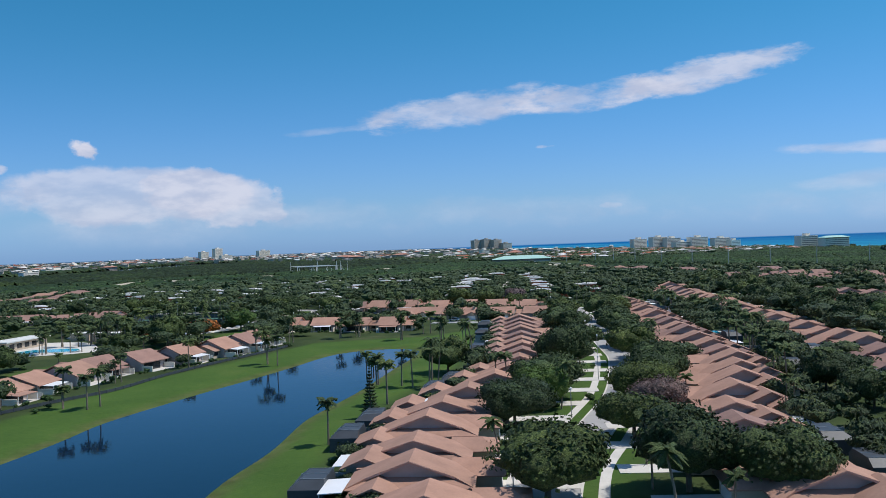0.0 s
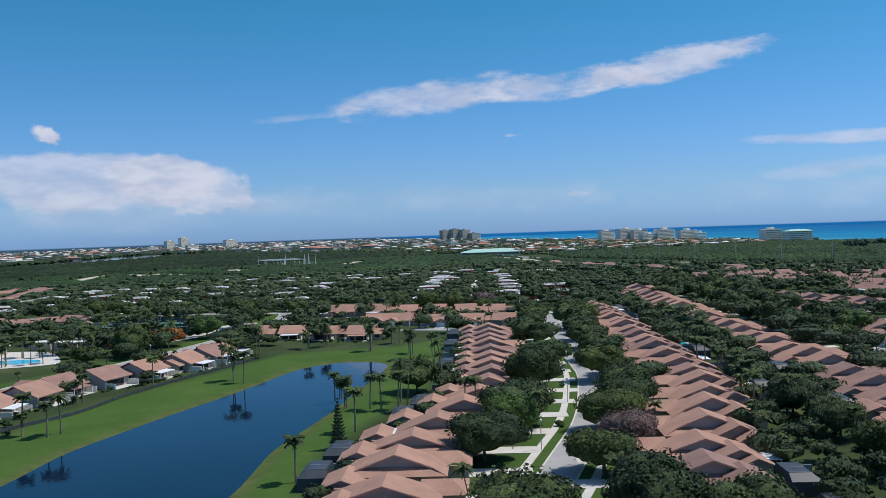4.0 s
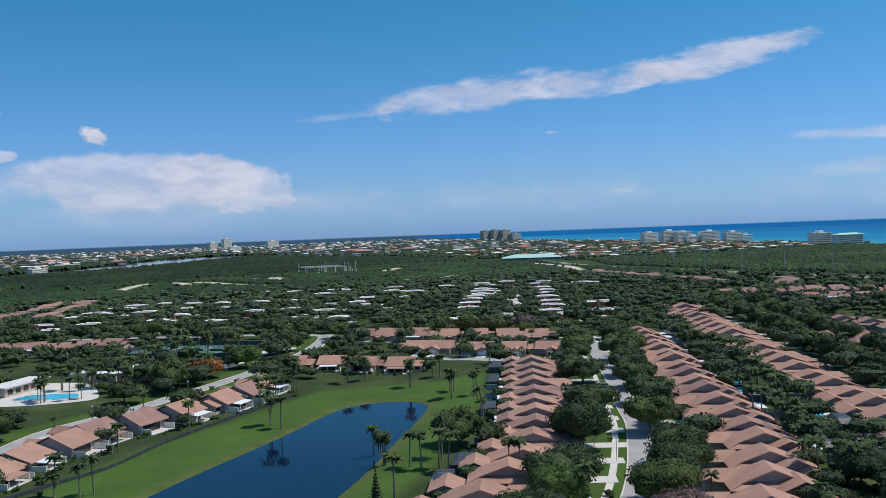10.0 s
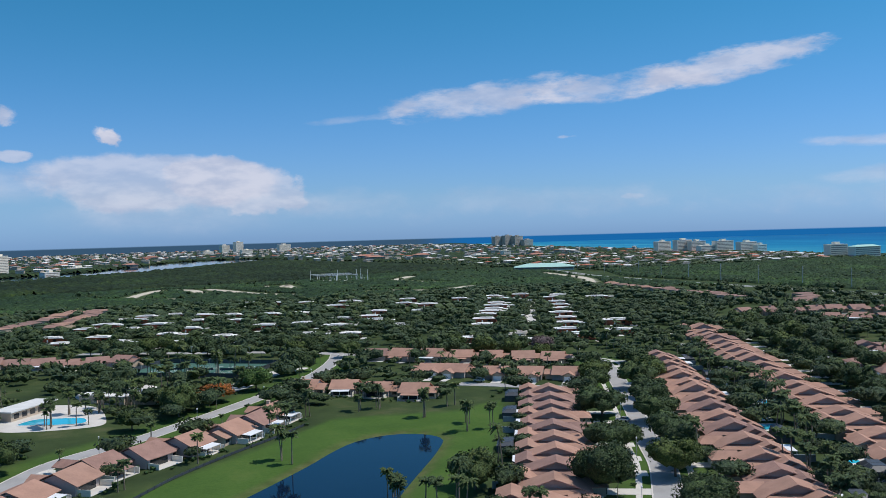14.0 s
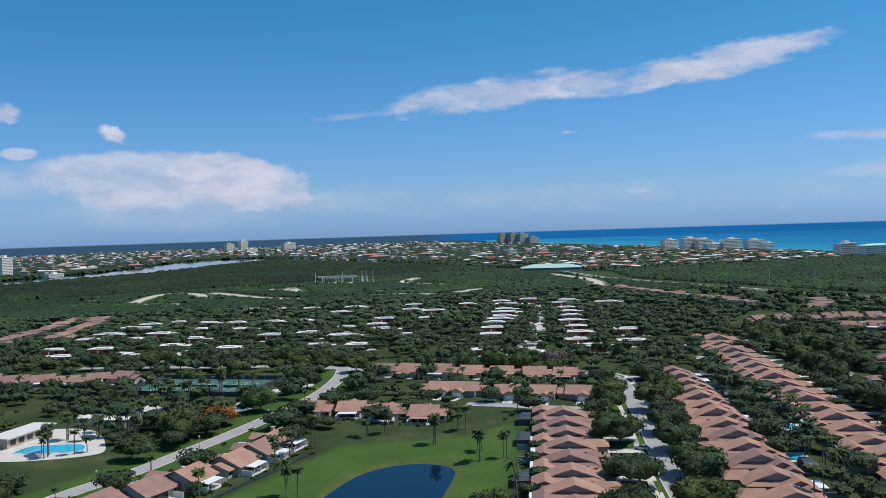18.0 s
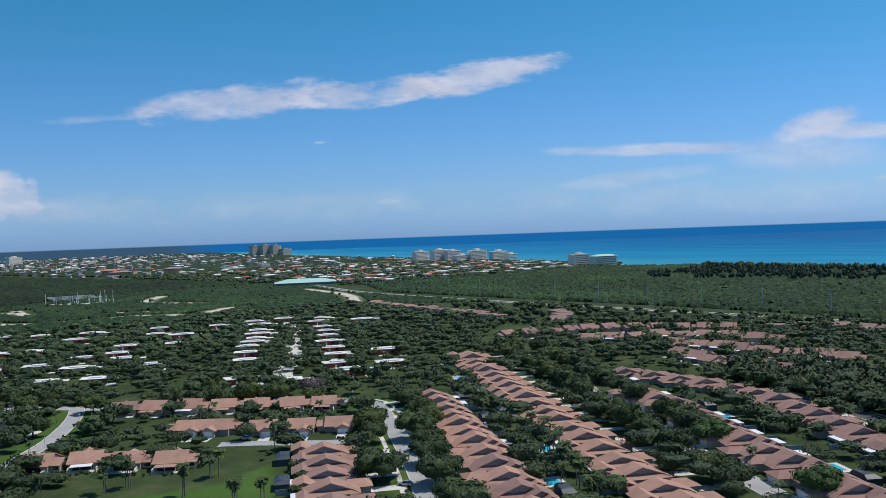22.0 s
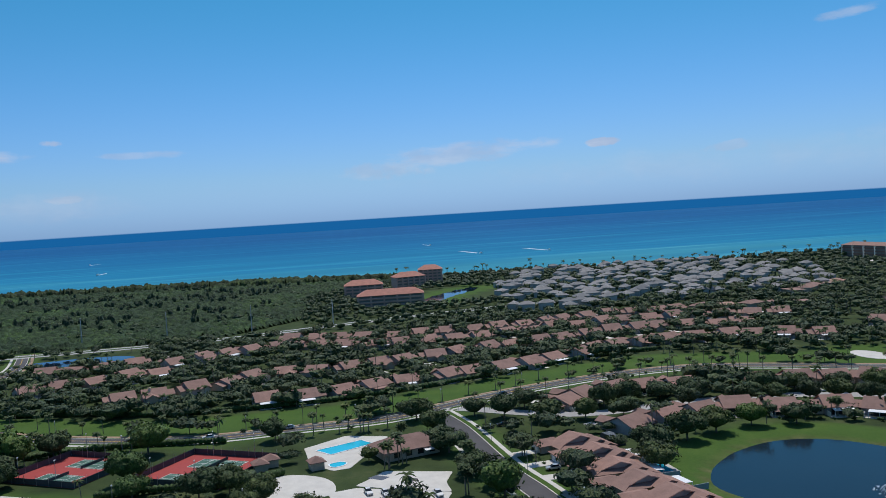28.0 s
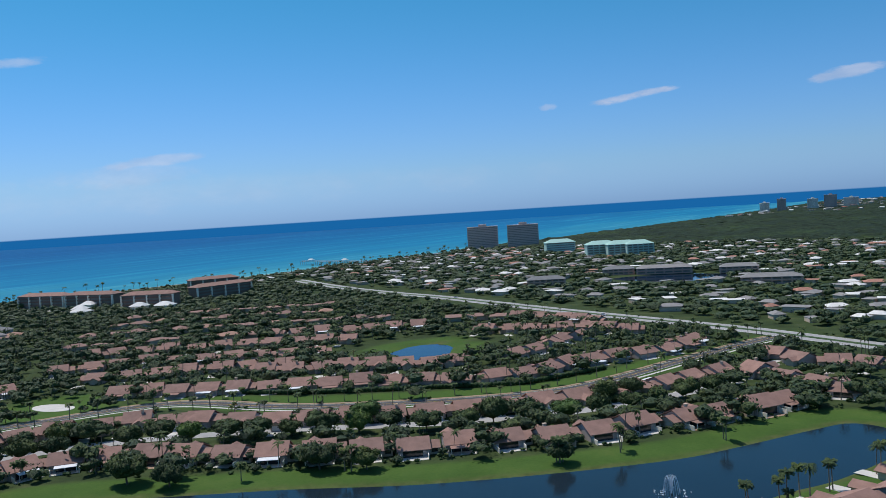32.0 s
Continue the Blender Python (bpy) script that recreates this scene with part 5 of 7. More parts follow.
def palm(x, y, scale, which, turn=None):
    if which not in palm_meshes:
        shape, trunk, fan = PALMS[which]
        palm_meshes[which] = (trunk.mesh("trunk", PALM_BARK), mesh_of("crown", shape, LEAF_PALM), fan)
    a, b, fan = palm_meshes[which]
    tree = thing("palm_tree", "slender cabbage palm with a round head of fans" if fan else "tall palm with long drooping feathery fronds", "palm", "palms", m=pose(x, y, 0, 0, 0, rng.uniform(0, 360) if turn is None else turn) @ Matrix.Diagonal((scale, scale, scale, 1)))
    part("trunk", a, None, tree)
    part("crown", b, None, tree)
    return tree


TREES = []  # x, y, scale of shade trees that stand already


def spaced(x, y, gap):
    return all(math.hypot(x - a, y - b) > gap for a, b, c in TREES)


# street trees, both sides of the near streets
STREET_WEST = [(54, 94, 1.45), (71, 134, 1.1), (89, 154, 1.2), (111, 182, 1.35), (135, 213, 1.15), (155, 252, 1.2), (188, 309, 1.1), (178, 292, 1.0), (192, 314, 1.05), (203, 338, 0.95)]
STREET_EAST = [(71, 88, 1.4), (78, 79, 1.2), (83, 116, 1.2), (102, 139, 1.15), (119, 158, 1.3), (133, 186, 1.2), (153, 213, 1.3), (163, 236, 1.2), (175, 255, 1.2), (192, 285, 1.2), (226, 339, 1.2), (140, 192, 1.0), (166, 237, 1.1), (114, 150, 1.1), (148, 205, 1.1), (185, 269, 1.1), (203, 295, 1.1), (214, 312, 1.1), (223, 330, 1.1)]
for n, (x, y, sc) in enumerate([(x, y, sc * 1.15) for x, y, sc in STREET_WEST] + [(x, y, sc * 1.08) for x, y, sc in STREET_EAST]):
    oak(x, y, sc, n % 7, LEAF_OAK, "dark green shade tree between a street and a driveway", turn=n * 77, tall=0.8 + 0.05 * (n % 4))
    TREES.append((x, y, sc))
for key, offs, step in (("inner_street", (-9.5, 9.5), 12.0), ("east_street", (-10.0,), 12.5), ("lake_street", (-8.5, 8.5), 15.0), ("avenue", (-10.0,), 26.0), ("south_drive", (-9.5, 9.5), 26.0), ("cross_street", (-9.0, 9.0), 16.0)):
    line = ROAD_LINES[key]
    nrm = normals_of(line)
    for off in offs:
        ks = np.arange(3, len(line) - 1, max(1, int(step / 4)))
        spot = line[ks] + nrm[ks] * off + rng.normal(0, 1.0, (len(ks), 2))
        for x, y in spot[free_of(spot, 2.0, 2.2, houses=0.5)]:
            if spaced(x, y, 7.5) and rng.random() < (0.86 if off > 0 else 0.6):
                sc = rng.uniform(1.0, 1.3) * (0.9 if key == "lake_street" else 1.0)
                oak(x, y, sc, int(rng.integers(7)), LEAF_LIGHT if rng.random() < 0.06 else LEAF_OAK, tall=rng.uniform(0.85, 1.1))
                TREES.append((x, y, sc))
# single trees: the pine by the lake, blossom trees, trees on the lawns
for x, y, sc, mat, text in ((46, 340, 1.35, LEAF_ORANGE, "wide flame tree in full orange blossom"), (32, 341, 1.0, LEAF_ORANGE, "flame tree with orange blossom among green leaves"), (95, 125, 0.95, LEAF_PINK, "bush-like tree covered in pale pink blossom"),
                            (87, 199, 1.1, LEAF_OAK, "round dark tree by the lake shore"), (83, 146, 1.05, LEAF_LIGHT, "bright green shade tree beside a driveway"), (124, 96, 1.1, LEAF_OAK, "dark shade tree behind the row houses"), (132, 112, 0.9, LEAF_OAK, "dark shade tree behind the row houses"), (116, 78, 1.0, LEAF_OAK, "dark shade tree behind the row houses"), (140, 130, 1.0, LEAF_OAK, "dark shade tree behind the row houses"),
                            (206, 384, 1.2, LEAF_PINK, "tree with dull pink blossom at the street's end"), (263, -128, 1.25, LEAF_OAK, "dark tree on the lake lawn"), (248, -131, 1.0, LEAF_OAK, "dark tree on the lake lawn"), (215, -160, 1.15, LEAF_OAK, "round dark tree on the lake lawn"), (201, -165, 0.9, LEAF_OAK, "dark bushy tree on the lake lawn"), (149, -190, 0.8, LEAF_OAK, "small dark tree on the lake lawn"), (291, -62, 1.3, LEAF_OAK, "large dark tree at the lake's end"), (296, -74, 1.1, LEAF_OAK, "dark tree at the lake's end"), (283, -47, 1.1, LEAF_OAK, "dark tree behind the row houses"), (266, -43, 1.0, LEAF_OAK, "dark tree behind the row houses"), (300, -88, 1.0, LEAF_LIGHT, "green tree on the lake lawn"), (297, -102, 0.9, LEAF_OAK, "dark tree on the lake lawn"), (305, 108, 1.3, LEAF_LIGHT, "broad green tree between the tennis courts"), (284, 76, 1.1, LEAF_OAK, "grey-green tree at the car park"), (272, 66, 1.0, LEAF_OAK, "dark tree at the car park"), (258, 54, 0.9, LEAF_OAK, "dark tree at the car park"), (248, 32, 0.9, LEAF_OAK, "dark tree at the car park"), (340, 66, 1.0, LEAF_OAK, "dark tree by the pool fence"), (344, 140, 1.2, LEAF_OAK, "dark tree by the drive"),
                            (338, 150, 1.5, LEAF_LIGHT, "tall light green tree by the drive"), (338, 108, 1.4, LEAF_LIGHT, "tall light green tree by the courts"), (303, 36, 0.6, LEAF_OAK, "dark tree beside the clubhouse pool"), (262, 70, 1.0, LEAF_OAK, "grey-green tree at the car park")):
    oak(x, y, sc, int(rng.integers(7)), mat, text, tall=0.62 if mat is LEAF_ORANGE else 1.0)
    TREES.append((x, y, sc))


def pine(x, y, tall):
    s_v, s_f, n = [], [], 0
    r = np.random.default_rng(5)
    for k in range(15):
        t = k / 14
        z, rad = 0.8 + (tall - 1.0) * t, (1 - t) * 2.1 + 0.12
        for j in range(9):
            a = j * math.tau / 9 + k * 0.35
            d = np.array([math.cos(a), math.sin(a), 0])
            side = np.array([-d[1], d[0], 0])
            ln = rad * r.uniform(0.8, 1.1)
            p = np.array([0, 0, z])
            s_v += [p, p + d * ln * 0.6 - side * 0.3 + [0, 0, 0.05], p + d * ln + [0, 0, 0.28], p + d * ln * 0.6 + side * 0.3 + [0, 0, 0.05], p + d * ln * 0.6 + [0, 0, -0.25]]
            s_f += [(n, n + 1, n + 2), (n, n + 2, n + 3), (n, n + 4, n + 2), (n, n + 2, n + 1)][:3]
            n += 5
    tree = thing("norfolk_pine", "dark conical pine standing on the lake lawn", "tree", m=pose(x, y, 0))
    part("trunk", Soup().tube((0, 0, 0), (0, 0, tall * 0.96), 0.2, 0.03), BARK, tree)
    part("crown", big_mesh("crown", np.array(s_v), np.array(s_f), LEAF_PINE), None, tree)


pine(52, 156, 9.5)
# palms in known clumps
CLUMPS = [(36, 138, 1), (0, 204, 2), (3, 200, 1), (7, 203, 1), (51, 247, 2), (52, 240, 1), (65, 193, 2), (69, 201, 3), (71, 185, 2), (75, 182, 2), (82, 190, 1), (115, 263, 2), (116, 253, 2), (85, 171, 1), (87, 169, 1), (110, 254, 2), (105, 278, 3), (88, 299, 2), (72, 298, 2), (60, 288, 2), (96, 300, 3), (120, 292, 2), (60, 166, 1),
          (91, -166, 2), (84, -174, 3), (80, -182, 2), (75, -190, 2), (67, -208, 2), (232, -141, 1), (205, -163, 2), (150, -190, 3), (136, -208, 2), (300, -118, 3), (110, -228, 2), (294, 30, 3), (340, 34, 3), (298, 26, 3), (322, 24, 3), (285, 8, 4), (292, -10, 3), (262, 12, 3), (2, 321, 2), (-8, 327, 3), (5, 340, 3), (9, 350, 2), (22, 362, 3), (46, 350, 2), (60, 372, 3), (8, 346, 3), (14, 340, 3), (18, 350, 3), (20, 336, 2), (28, 372, 3), (34, 380, 3), (42, 392, 4), (50, 400, 3), (36, 402, 4), (58, 410, 4), (66, 418, 3), (30, 412, 3), (70, 400, 2), (-2, 344, 3), (-6, 322, 2), (44, 414, 3), (-14, 210, 1), (12, 237, 2), (33, 255, 1), (54, 277, 2)]
for x, y in curve_through([(108, 92), (124, 122), (150, 158), (176, 190), (198, 222), (214, 250), (228, 284), (246, 318)], 5.0):
    if y > 135:
        CLUMPS.append((x + rng.normal(0, 2.2), y + rng.normal(0, 2.2), 1))
n_palm = 0
for x, y, n in CLUMPS:
    for _ in range(n):
        palm(x + rng.normal(0, 1.1), y + rng.normal(0, 1.1), rng.uniform(0.8, 1.15), int(rng.choice([0, 2, 3, 5, 5, 1])))
        n_palm += 1
for side, step in ((-9.5, 3), (11.0, 3)):
    line = ROAD_LINES["palm_drive"]
    nrm = normals_of(line)
    spot = line[14::step] + nrm[14::step] * side
    spot = spot + rng.normal(0, 1.0, spot.shape)
    for x, y in spot[free_of(spot, 1.0, 2.0, True, 0.6)]:
        if n_palm < 330:
            palm(x, y, rng.uniform(0.7, 1.0), int(rng.choice([0, 2, 3, 5])))
            n_palm += 1

# the rest of the gardens: palms, shrubs and trees too many to count
HOME = np.array([(-70, 100), (-60, 560), (30, 520), (150, 440), (360, 440), (440, 480), (560, 400), (600, 250), (600, 60), (620, -120), (690, -330), (680, -460), (540, -560), (250, -500), (60, -420), (30, -310), (40, 60), (20, 90)], float)
HOUSES = np.array([q[:2] for q in BLOCKED])


def before_house(x, y):
    """Whether a tree here would stand close in front of a house."""
    away = math.hypot(x - 40, y - 45)
    lx, ly = (x - 40) / away, (y - 45) / away
    dx_, dy_ = HOUSES[:, 0] - x, HOUSES[:, 1] - y
    along, across = dx_ * lx + dy_ * ly, np.abs(dx_ * ly - dy_ * lx)
    far_ = away > 330
    return bool(((along > 0) & (along < (20 if far_ else 17)) & (across < (5.0 if far_ else 5.5))).any())


def before_road(x, y):
    """Whether a tree here would hide the drive or the highway behind it."""
    away = math.hypot(x - 40, y - 45)
    for key, reach_ in (("palm_drive", (4, 12, 20)), ("boulevard", (8, 20, 32)), ("avenue", (4, 10)), ("lake_street", (3, 8)), ("street", (4, 8))):
        for step_ in reach_:
            qx, qy = x + (x - 40) / away * step_, y + (y - 45) / away * step_
            if np.hypot(*(ROAD_LINES[key] - (qx, qy)).T).min() < 6:
                return True
    return False


garden_trees, garden_palms, shrubs = [], [], []
tries = rng.uniform((-70, -560), (690, 560), (17000, 2))
more = rng.uniform((60, -560), (690, 240), (9000, 2))
tries = rng.permutation(np.vstack([tries, more[(more[:, 0] > 380) | (more[:, 1] < -120)]]))
tries = tries[inside_depth(tries[:, 0], tries[:, 1], HOME) < 0]
cells = set((round(a / 5.5), round(b / 5.5)) for a, b, c in TREES)
for x, y in (some := tries[: int(len(tries) * 0.58)])[free_of(some, 2.2, 2.0, houses=0.66)]:
    cell = (round(x / 5.5), round(y / 5.5))
    if cell not in cells:
        cells.add(cell)
        if math.hypot(x - 40, y - 45) > 70 and before_house(x, y) and rng.random() > (0.3 if y < -100 else 0.15):
            continue
        if math.hypot(x - 80, y - 95) < 85 or line_gap(x, y, ROAD_LINES["street"]) < 12 or before_road(x, y) or rng.random() < (0.3 if y < -120 else 0.12):
            continue
        sc = rng.uniform(0.5, 1.35)
        garden_trees.append((x, y, 0, rng.uniform(0, 6.28), sc, sc * rng.uniform(0.8, 1.05), int(rng.integers(6)) + (6 if math.hypot(x - 100, y - 110) > 240 else 0)))
for x, y in (some := tries[int(len(tries) * 0.58) : int(len(tries) * 0.72)])[free_of(some, 0.5, 1.5)]:
    if x < 80 and y > 150 and rng.random() < 0.65:
        continue
    sc = rng.uniform(0.65, 1.0)
    garden_palms.append((x, y, 0, rng.uniform(0, 6.28), sc, sc, int(rng.integers(6))))
for x, y in (some := tries[int(len(tries) * 0.8) :])[free_of(some, -1.0, 1.2)]:
    sc = rng.uniform(0.5, 1.0)
    shrubs.append((x, y, 0, rng.uniform(0, 6.28), sc, sc * 0.9, int(rng.integers(5))))
# close planting behind the rows and round the villas by the north lake
for (x0, y0), (x1, y1) in zip(ROW_LAKE[:-1], ROW_LAKE[1:]):
    for t in rng.uniform(0, 1, 7):
        out_ = rng.uniform(4.5, 13.0)
        shrubs.append((x0 + (x1 - x0) * t - 0.86 * out_, y0 + (y1 - y0) * t + 0.5 * out_, 0, rng.uniform(0, 6.28), rng.uniform(0.6, 1.2), rng.uniform(0.6, 1.1), int(rng.integers(5))))
    out_, sc = rng.uniform(7, 12), rng.uniform(0.35, 0.6)
    garden_trees.append((x0 - 0.86 * out_, y0 + 0.5 * out_, 0, rng.uniform(0, 6.28), sc, sc, int(rng.integers(6))))
for x, y, face, kind_ in LOT_SPOTS:
    if not kind_[-1]:
        continue
    c_, s_ = math.cos(radians(face)), math.sin(radians(face))
    spot = [(rng.uniform(-8, 8), rng.uniform(-13, -10.6)) for _ in range(5)] + [(rng.choice([-7.6, 7.8]), rng.uniform(-9, 4)) for _ in range(4)]
    for a, b in spot:
        shrubs.append((x + a * c_ - b * s_, y + a * s_ + b * c_, 0, rng.uniform(0, 6.28), rng.uniform(0.4, 0.8), rng.uniform(0.4, 0.9), int(rng.integers(5))))
    a, b, sc = rng.choice([-7.8, 7.8]), rng.uniform(-10, 2), rng.uniform(0.35, 0.62)
    garden_trees.append((x + a * c_ - b * s_, y + a * s_ + b * c_, 0, rng.uniform(0, 6.28), sc, sc * 1.1, int(rng.integers(6))))
# dark trees in the yards east of the street and beside the bend of the drive
for poly, gap, sizes, form in (([(97, 76), (116, 82), (150, 128), (176, 160), (166, 174), (130, 140), (102, 102)], 8.0, (0.4, 0.85), 0), ([(357, 267), (403, 297), (406, 268), (382, 216), (362, 176), (337, 152), (317, 147), (323, 172), (333, 205), (345, 238)], 6.0, (0.9, 1.35), 6)):
    poly = np.array(poly, float)
    spot = rng.uniform(poly.min(0), poly.max(0), (900, 2))
    spot = spot[inside_depth(spot[:, 0], spot[:, 1], poly) < 0]
    stood = set()
    for x, y in spot[free_of(spot, 1.6, 2.0, True, 0.6)]:
        cell = (round(x / gap), round(y / gap))
        if cell not in stood:
            stood.add(cell)
            sc = rng.uniform(*sizes)
            garden_trees.append((x, y, 0, rng.uniform(0, 6.28), sc, sc * rng.uniform(0.9, 1.2), form + int(rng.integers(6))))
            shrubs.append((x + rng.normal(0, 2.5), y + rng.normal(0, 2.5), 0, rng.uniform(0, 6.28), rng.uniform(0.6, 1.2), rng.uniform(0.6, 1.2), int(rng.integers(5))))
big = merged(FAR_OAKS, garden_trees)
solid("garden_trees", big_mesh("garden_trees", *big, LEAF_WOODS, False), None, "dense dark green garden trees between the houses", "trees", kind="stuff")
big = merged(FAR_PALMS, garden_palms)
solid("garden_palms", big_mesh("garden_palms", *big, LEAF_PALM), None, "palm heads between the houses", "palms", kind="stuff")
stems = []
for k, p in enumerate(PALMS):
    q = Soup().tube((0, 0, 0), (p[1].v[-1][0] * 0.4, 0, p[1].v[-1][2] * 0.6), 0.2, 0.16, 4).tube((p[1].v[-1][0] * 0.4, 0, p[1].v[-1][2] * 0.6), (p[1].v[-1][0], 0, p[1].v[-1][2]), 0.16, 0.14, 4)
    tri = [t for f in q.f for t in ([(f[0], f[j], f[j + 1]) for j in range(1, len(f) - 1)])]
    stems.append((np.array([tuple(w) for w in q.v]), np.array(tri)))
big = merged(stems, garden_palms)
solid("garden_palm_trunks", big_mesh("garden_palm_trunks", *big, PALM_BARK), None, "slim grey palm trunks between the houses", "palms", kind="stuff")
big = merged(SHRUBS, shrubs)
solid("garden_shrubs", big_mesh("garden_shrubs", *big, LEAF_HEDGE, True), None, "low clipped shrubs along the gardens", "shrubs", kind="stuff")


# ---- woods, scrub and the far land ----
def scatter(name, poly, n, size, height, mat, label, base, seed, jag=0.16, avoid=18.0, flat=False, cards=0):
    r = np.random.default_rng(seed)
    poly = np.array(poly, float)
    lo, hi = poly.min(0), poly.max(0)
    p = r.uniform(lo, hi, (n, 2))
    p = p[inside_depth(p[:, 0], p[:, 1], poly) < 0]
    ok = np.ones(len(p), bool)
    for poly_ in LAKES.values():
        ok &= inside_depth(p[:, 0], p[:, 1], poly_) > 4
    for key, line in ROAD_LINES.items():
        ok &= line_gap(p[:, 0], p[:, 1], line) > ROADS[key][1] / 2 + 3
    for pts in PATHS_SAND:
        ok &= line_gap(p[:, 0], p[:, 1], np.array(pts, float)) > 7
    for x, y, reach in BLOCKED:
        if name[0] == "b":
            ok &= np.hypot(p[:, 0] - x + 3, p[:, 1] - y + 6) > reach * 0.95
        ok &= np.hypot(p[:, 0] - x, p[:, 1] - y) > reach * 0.9
    ok &= p[:, 0] < np.interp(p[:, 1], SHORE_Y, SHORE_X) - avoid
    if name.startswith("town") or name.startswith("south_sub"):
        for x, y in TOWN_ALL:
            away = math.hypot(x - 40, y - 45)
            lx, ly = (40 - x) / away, (45 - y) / away
            ok &= np.hypot(p[:, 0] - x - lx * 6, p[:, 1] - y - ly * 6) > (13 if name[0] == "t" else 11)
    p = p[ok]
    forms = []
    for k in range(8):
        v, f = lump(r, base, jag)
        if cards:
            cv, cf = leaf_cards(r, np.zeros(3), np.ones(3), cards, 0.3)
            v, f = np.vstack([v, cv]), np.vstack([f, cf + len(v)])
        forms.append((v, f))
    places = []
    for x, y in p:
        t_ = r.random() ** 1.6
        sc = size[0] + (size[1] - size[0]) * t_
        hh = height[0] + (height[1] - height[0]) * (0.6 * t_ + 0.4 * r.random())
        places.append((x, y, hh * (0.55 if not flat else 0.35), r.uniform(0, 6.28), sc, hh * 0.6, int(r.integers(8))))
    solid(name, big_mesh(name, *merged(forms, places), mat, False), None, label, "woods", kind="stuff")
    return p


def near_line(p, line, gap):
    """Which places lie nearer than gap to a line, looking only round its extent."""
    out_ = np.zeros(len(p), bool)
    lo, hi = line.min(0) - gap, line.max(0) + gap
    k = np.nonzero(((p > lo) & (p < hi)).all(1))[0]
    if len(k):
        out_[k] = line_gap(p[k, 0], p[k, 1], line) < gap
    return out_


def towards_eye(p, x, y, reach, wide):
    """Open ground in front of a house."""
    away = math.hypot(x - 40, y - 45)
    lx, ly = (40 - x) / away, (45 - y) / away
    dx_, dy_ = p[:, 0] - x, p[:, 1] - y
    along = dx_ * lx + dy_ * ly
    return (along > -9) & (along < reach) & (np.abs(dx_ * ly - dy_ * lx) < wide)


def canopy(name, poly, grid, crown, tall, cover, mat, label, seed, avoid=18.0, clear=None, reach=14.0):
    """A closed roof of tree tops: domes on a loose lattice, open where nothing grows."""
    r = np.random.default_rng(seed)
    poly = np.array(poly, float)
    lo, hi = poly.min(0), poly.max(0)
    X_, Y_ = np.meshgrid(np.arange(lo[0], hi[0], grid), np.arange(lo[1], hi[1], grid))
    p = np.stack([X_.ravel(), Y_.ravel()], 1) + r.uniform(-0.38, 0.38, (X_.size, 2)) * grid
    h = np.zeros(len(p))
    nx_, ny_ = int((hi[0] - lo[0]) / crown) + 3, int((hi[1] - lo[1]) / crown) + 3
    ci, cj = ((p - lo) / crown).astype(int).T + 1
    cx = r.uniform(0.05, 0.95, (nx_ + 1, ny_ + 1))
    cy = r.uniform(0.05, 0.95, (nx_ + 1, ny_ + 1))
    size = crown * r.uniform(0.55, 1.05, (nx_ + 1, ny_ + 1))
    ii, jj = np.meshgrid(np.arange(nx_ + 1), np.arange(ny_ + 1), indexing="ij")
    wave = np.sin(ii * 0.31 + 1.7 * np.sin(jj * 0.17)) * np.sin(jj * 0.27 + 1.3 * np.sin(ii * 0.13))
    top = r.uniform(tall[0], tall[1], (nx_ + 1, ny_ + 1)) * (r.random((nx_ + 1, ny_ + 1)) < cover + 0.2 * wave)
    for di in (-1, 0, 1):
        for dj in (-1, 0, 1):
            a, b = np.clip(ci + di, 0, nx_), np.clip(cj + dj, 0, ny_)
            d2 = ((p[:, 0] - lo[0] - (a - 1 + cx[a, b]) * crown) ** 2 + (p[:, 1] - lo[1] - (b - 1 + cy[a, b]) * crown) ** 2) / size[a, b] ** 2
            h = np.maximum(h, top[a, b] * np.sqrt(np.clip(1 - d2, 0, 1)))
    h = h * (1 + r.normal(0, 0.1, len(h))) + r.normal(0, 0.16, len(h)) * (h > 0)
    ok = (inside_depth(p[:, 0], p[:, 1], poly) < 0) & (p[:, 0] < np.interp(p[:, 1], SHORE_Y, SHORE_X) - avoid)
    for line in LAKES.values():
        k = np.nonzero(ok & ((p > line.min(0) - 5) & (p < line.max(0) + 5)).all(1))[0]
        if len(k):
            ok[k] &= inside_depth(p[k, 0], p[k, 1], line) > 3
    for key, line in ROAD_LINES.items():
        ok &= ~near_line(p, line[:: 4], ROADS[key][1] / 2 + 4)
    for pts in PATHS_SAND:
        ok &= ~near_line(p, np.array(pts, float), 15.0)
    for x0, x1, y0, y1 in CLEAR:
        ok &= ~((p[:, 0] > x0) & (p[:, 0] < x1) & (p[:, 1] > y0) & (p[:, 1] < y1))
    for x, y, wide in [q for q in BLOCKED if lo[0] - 20 < q[0] < hi[0] + 20 and lo[1] - 20 < q[1] < hi[1] + 20]:
        ok &= ~towards_eye(p, x, y, reach + 6, wide)
    for x, y in (clear if clear is not None else ()):
        ok &= ~towards_eye(p, x, y, reach, 8.5)
    h = np.where(ok, h, 0.0)
    n = X_.shape[1]
    k = np.arange(len(p)).reshape(X_.shape)
    q = np.stack([k[:-1, :-1], k[:-1, 1:], k[1:, 1:], k[1:, :-1]], -1).reshape(-1, 4)
    q = q[(h[q] > 0.3).sum(1) >= 2]
    tri = np.concatenate([q[:, [0, 1, 2]], q[:, [0, 2, 3]]])
    used, tri = np.unique(tri, return_inverse=True)
    v = np.stack([p[:, 0], p[:, 1], np.maximum(h, -0.05)], 1)[used]
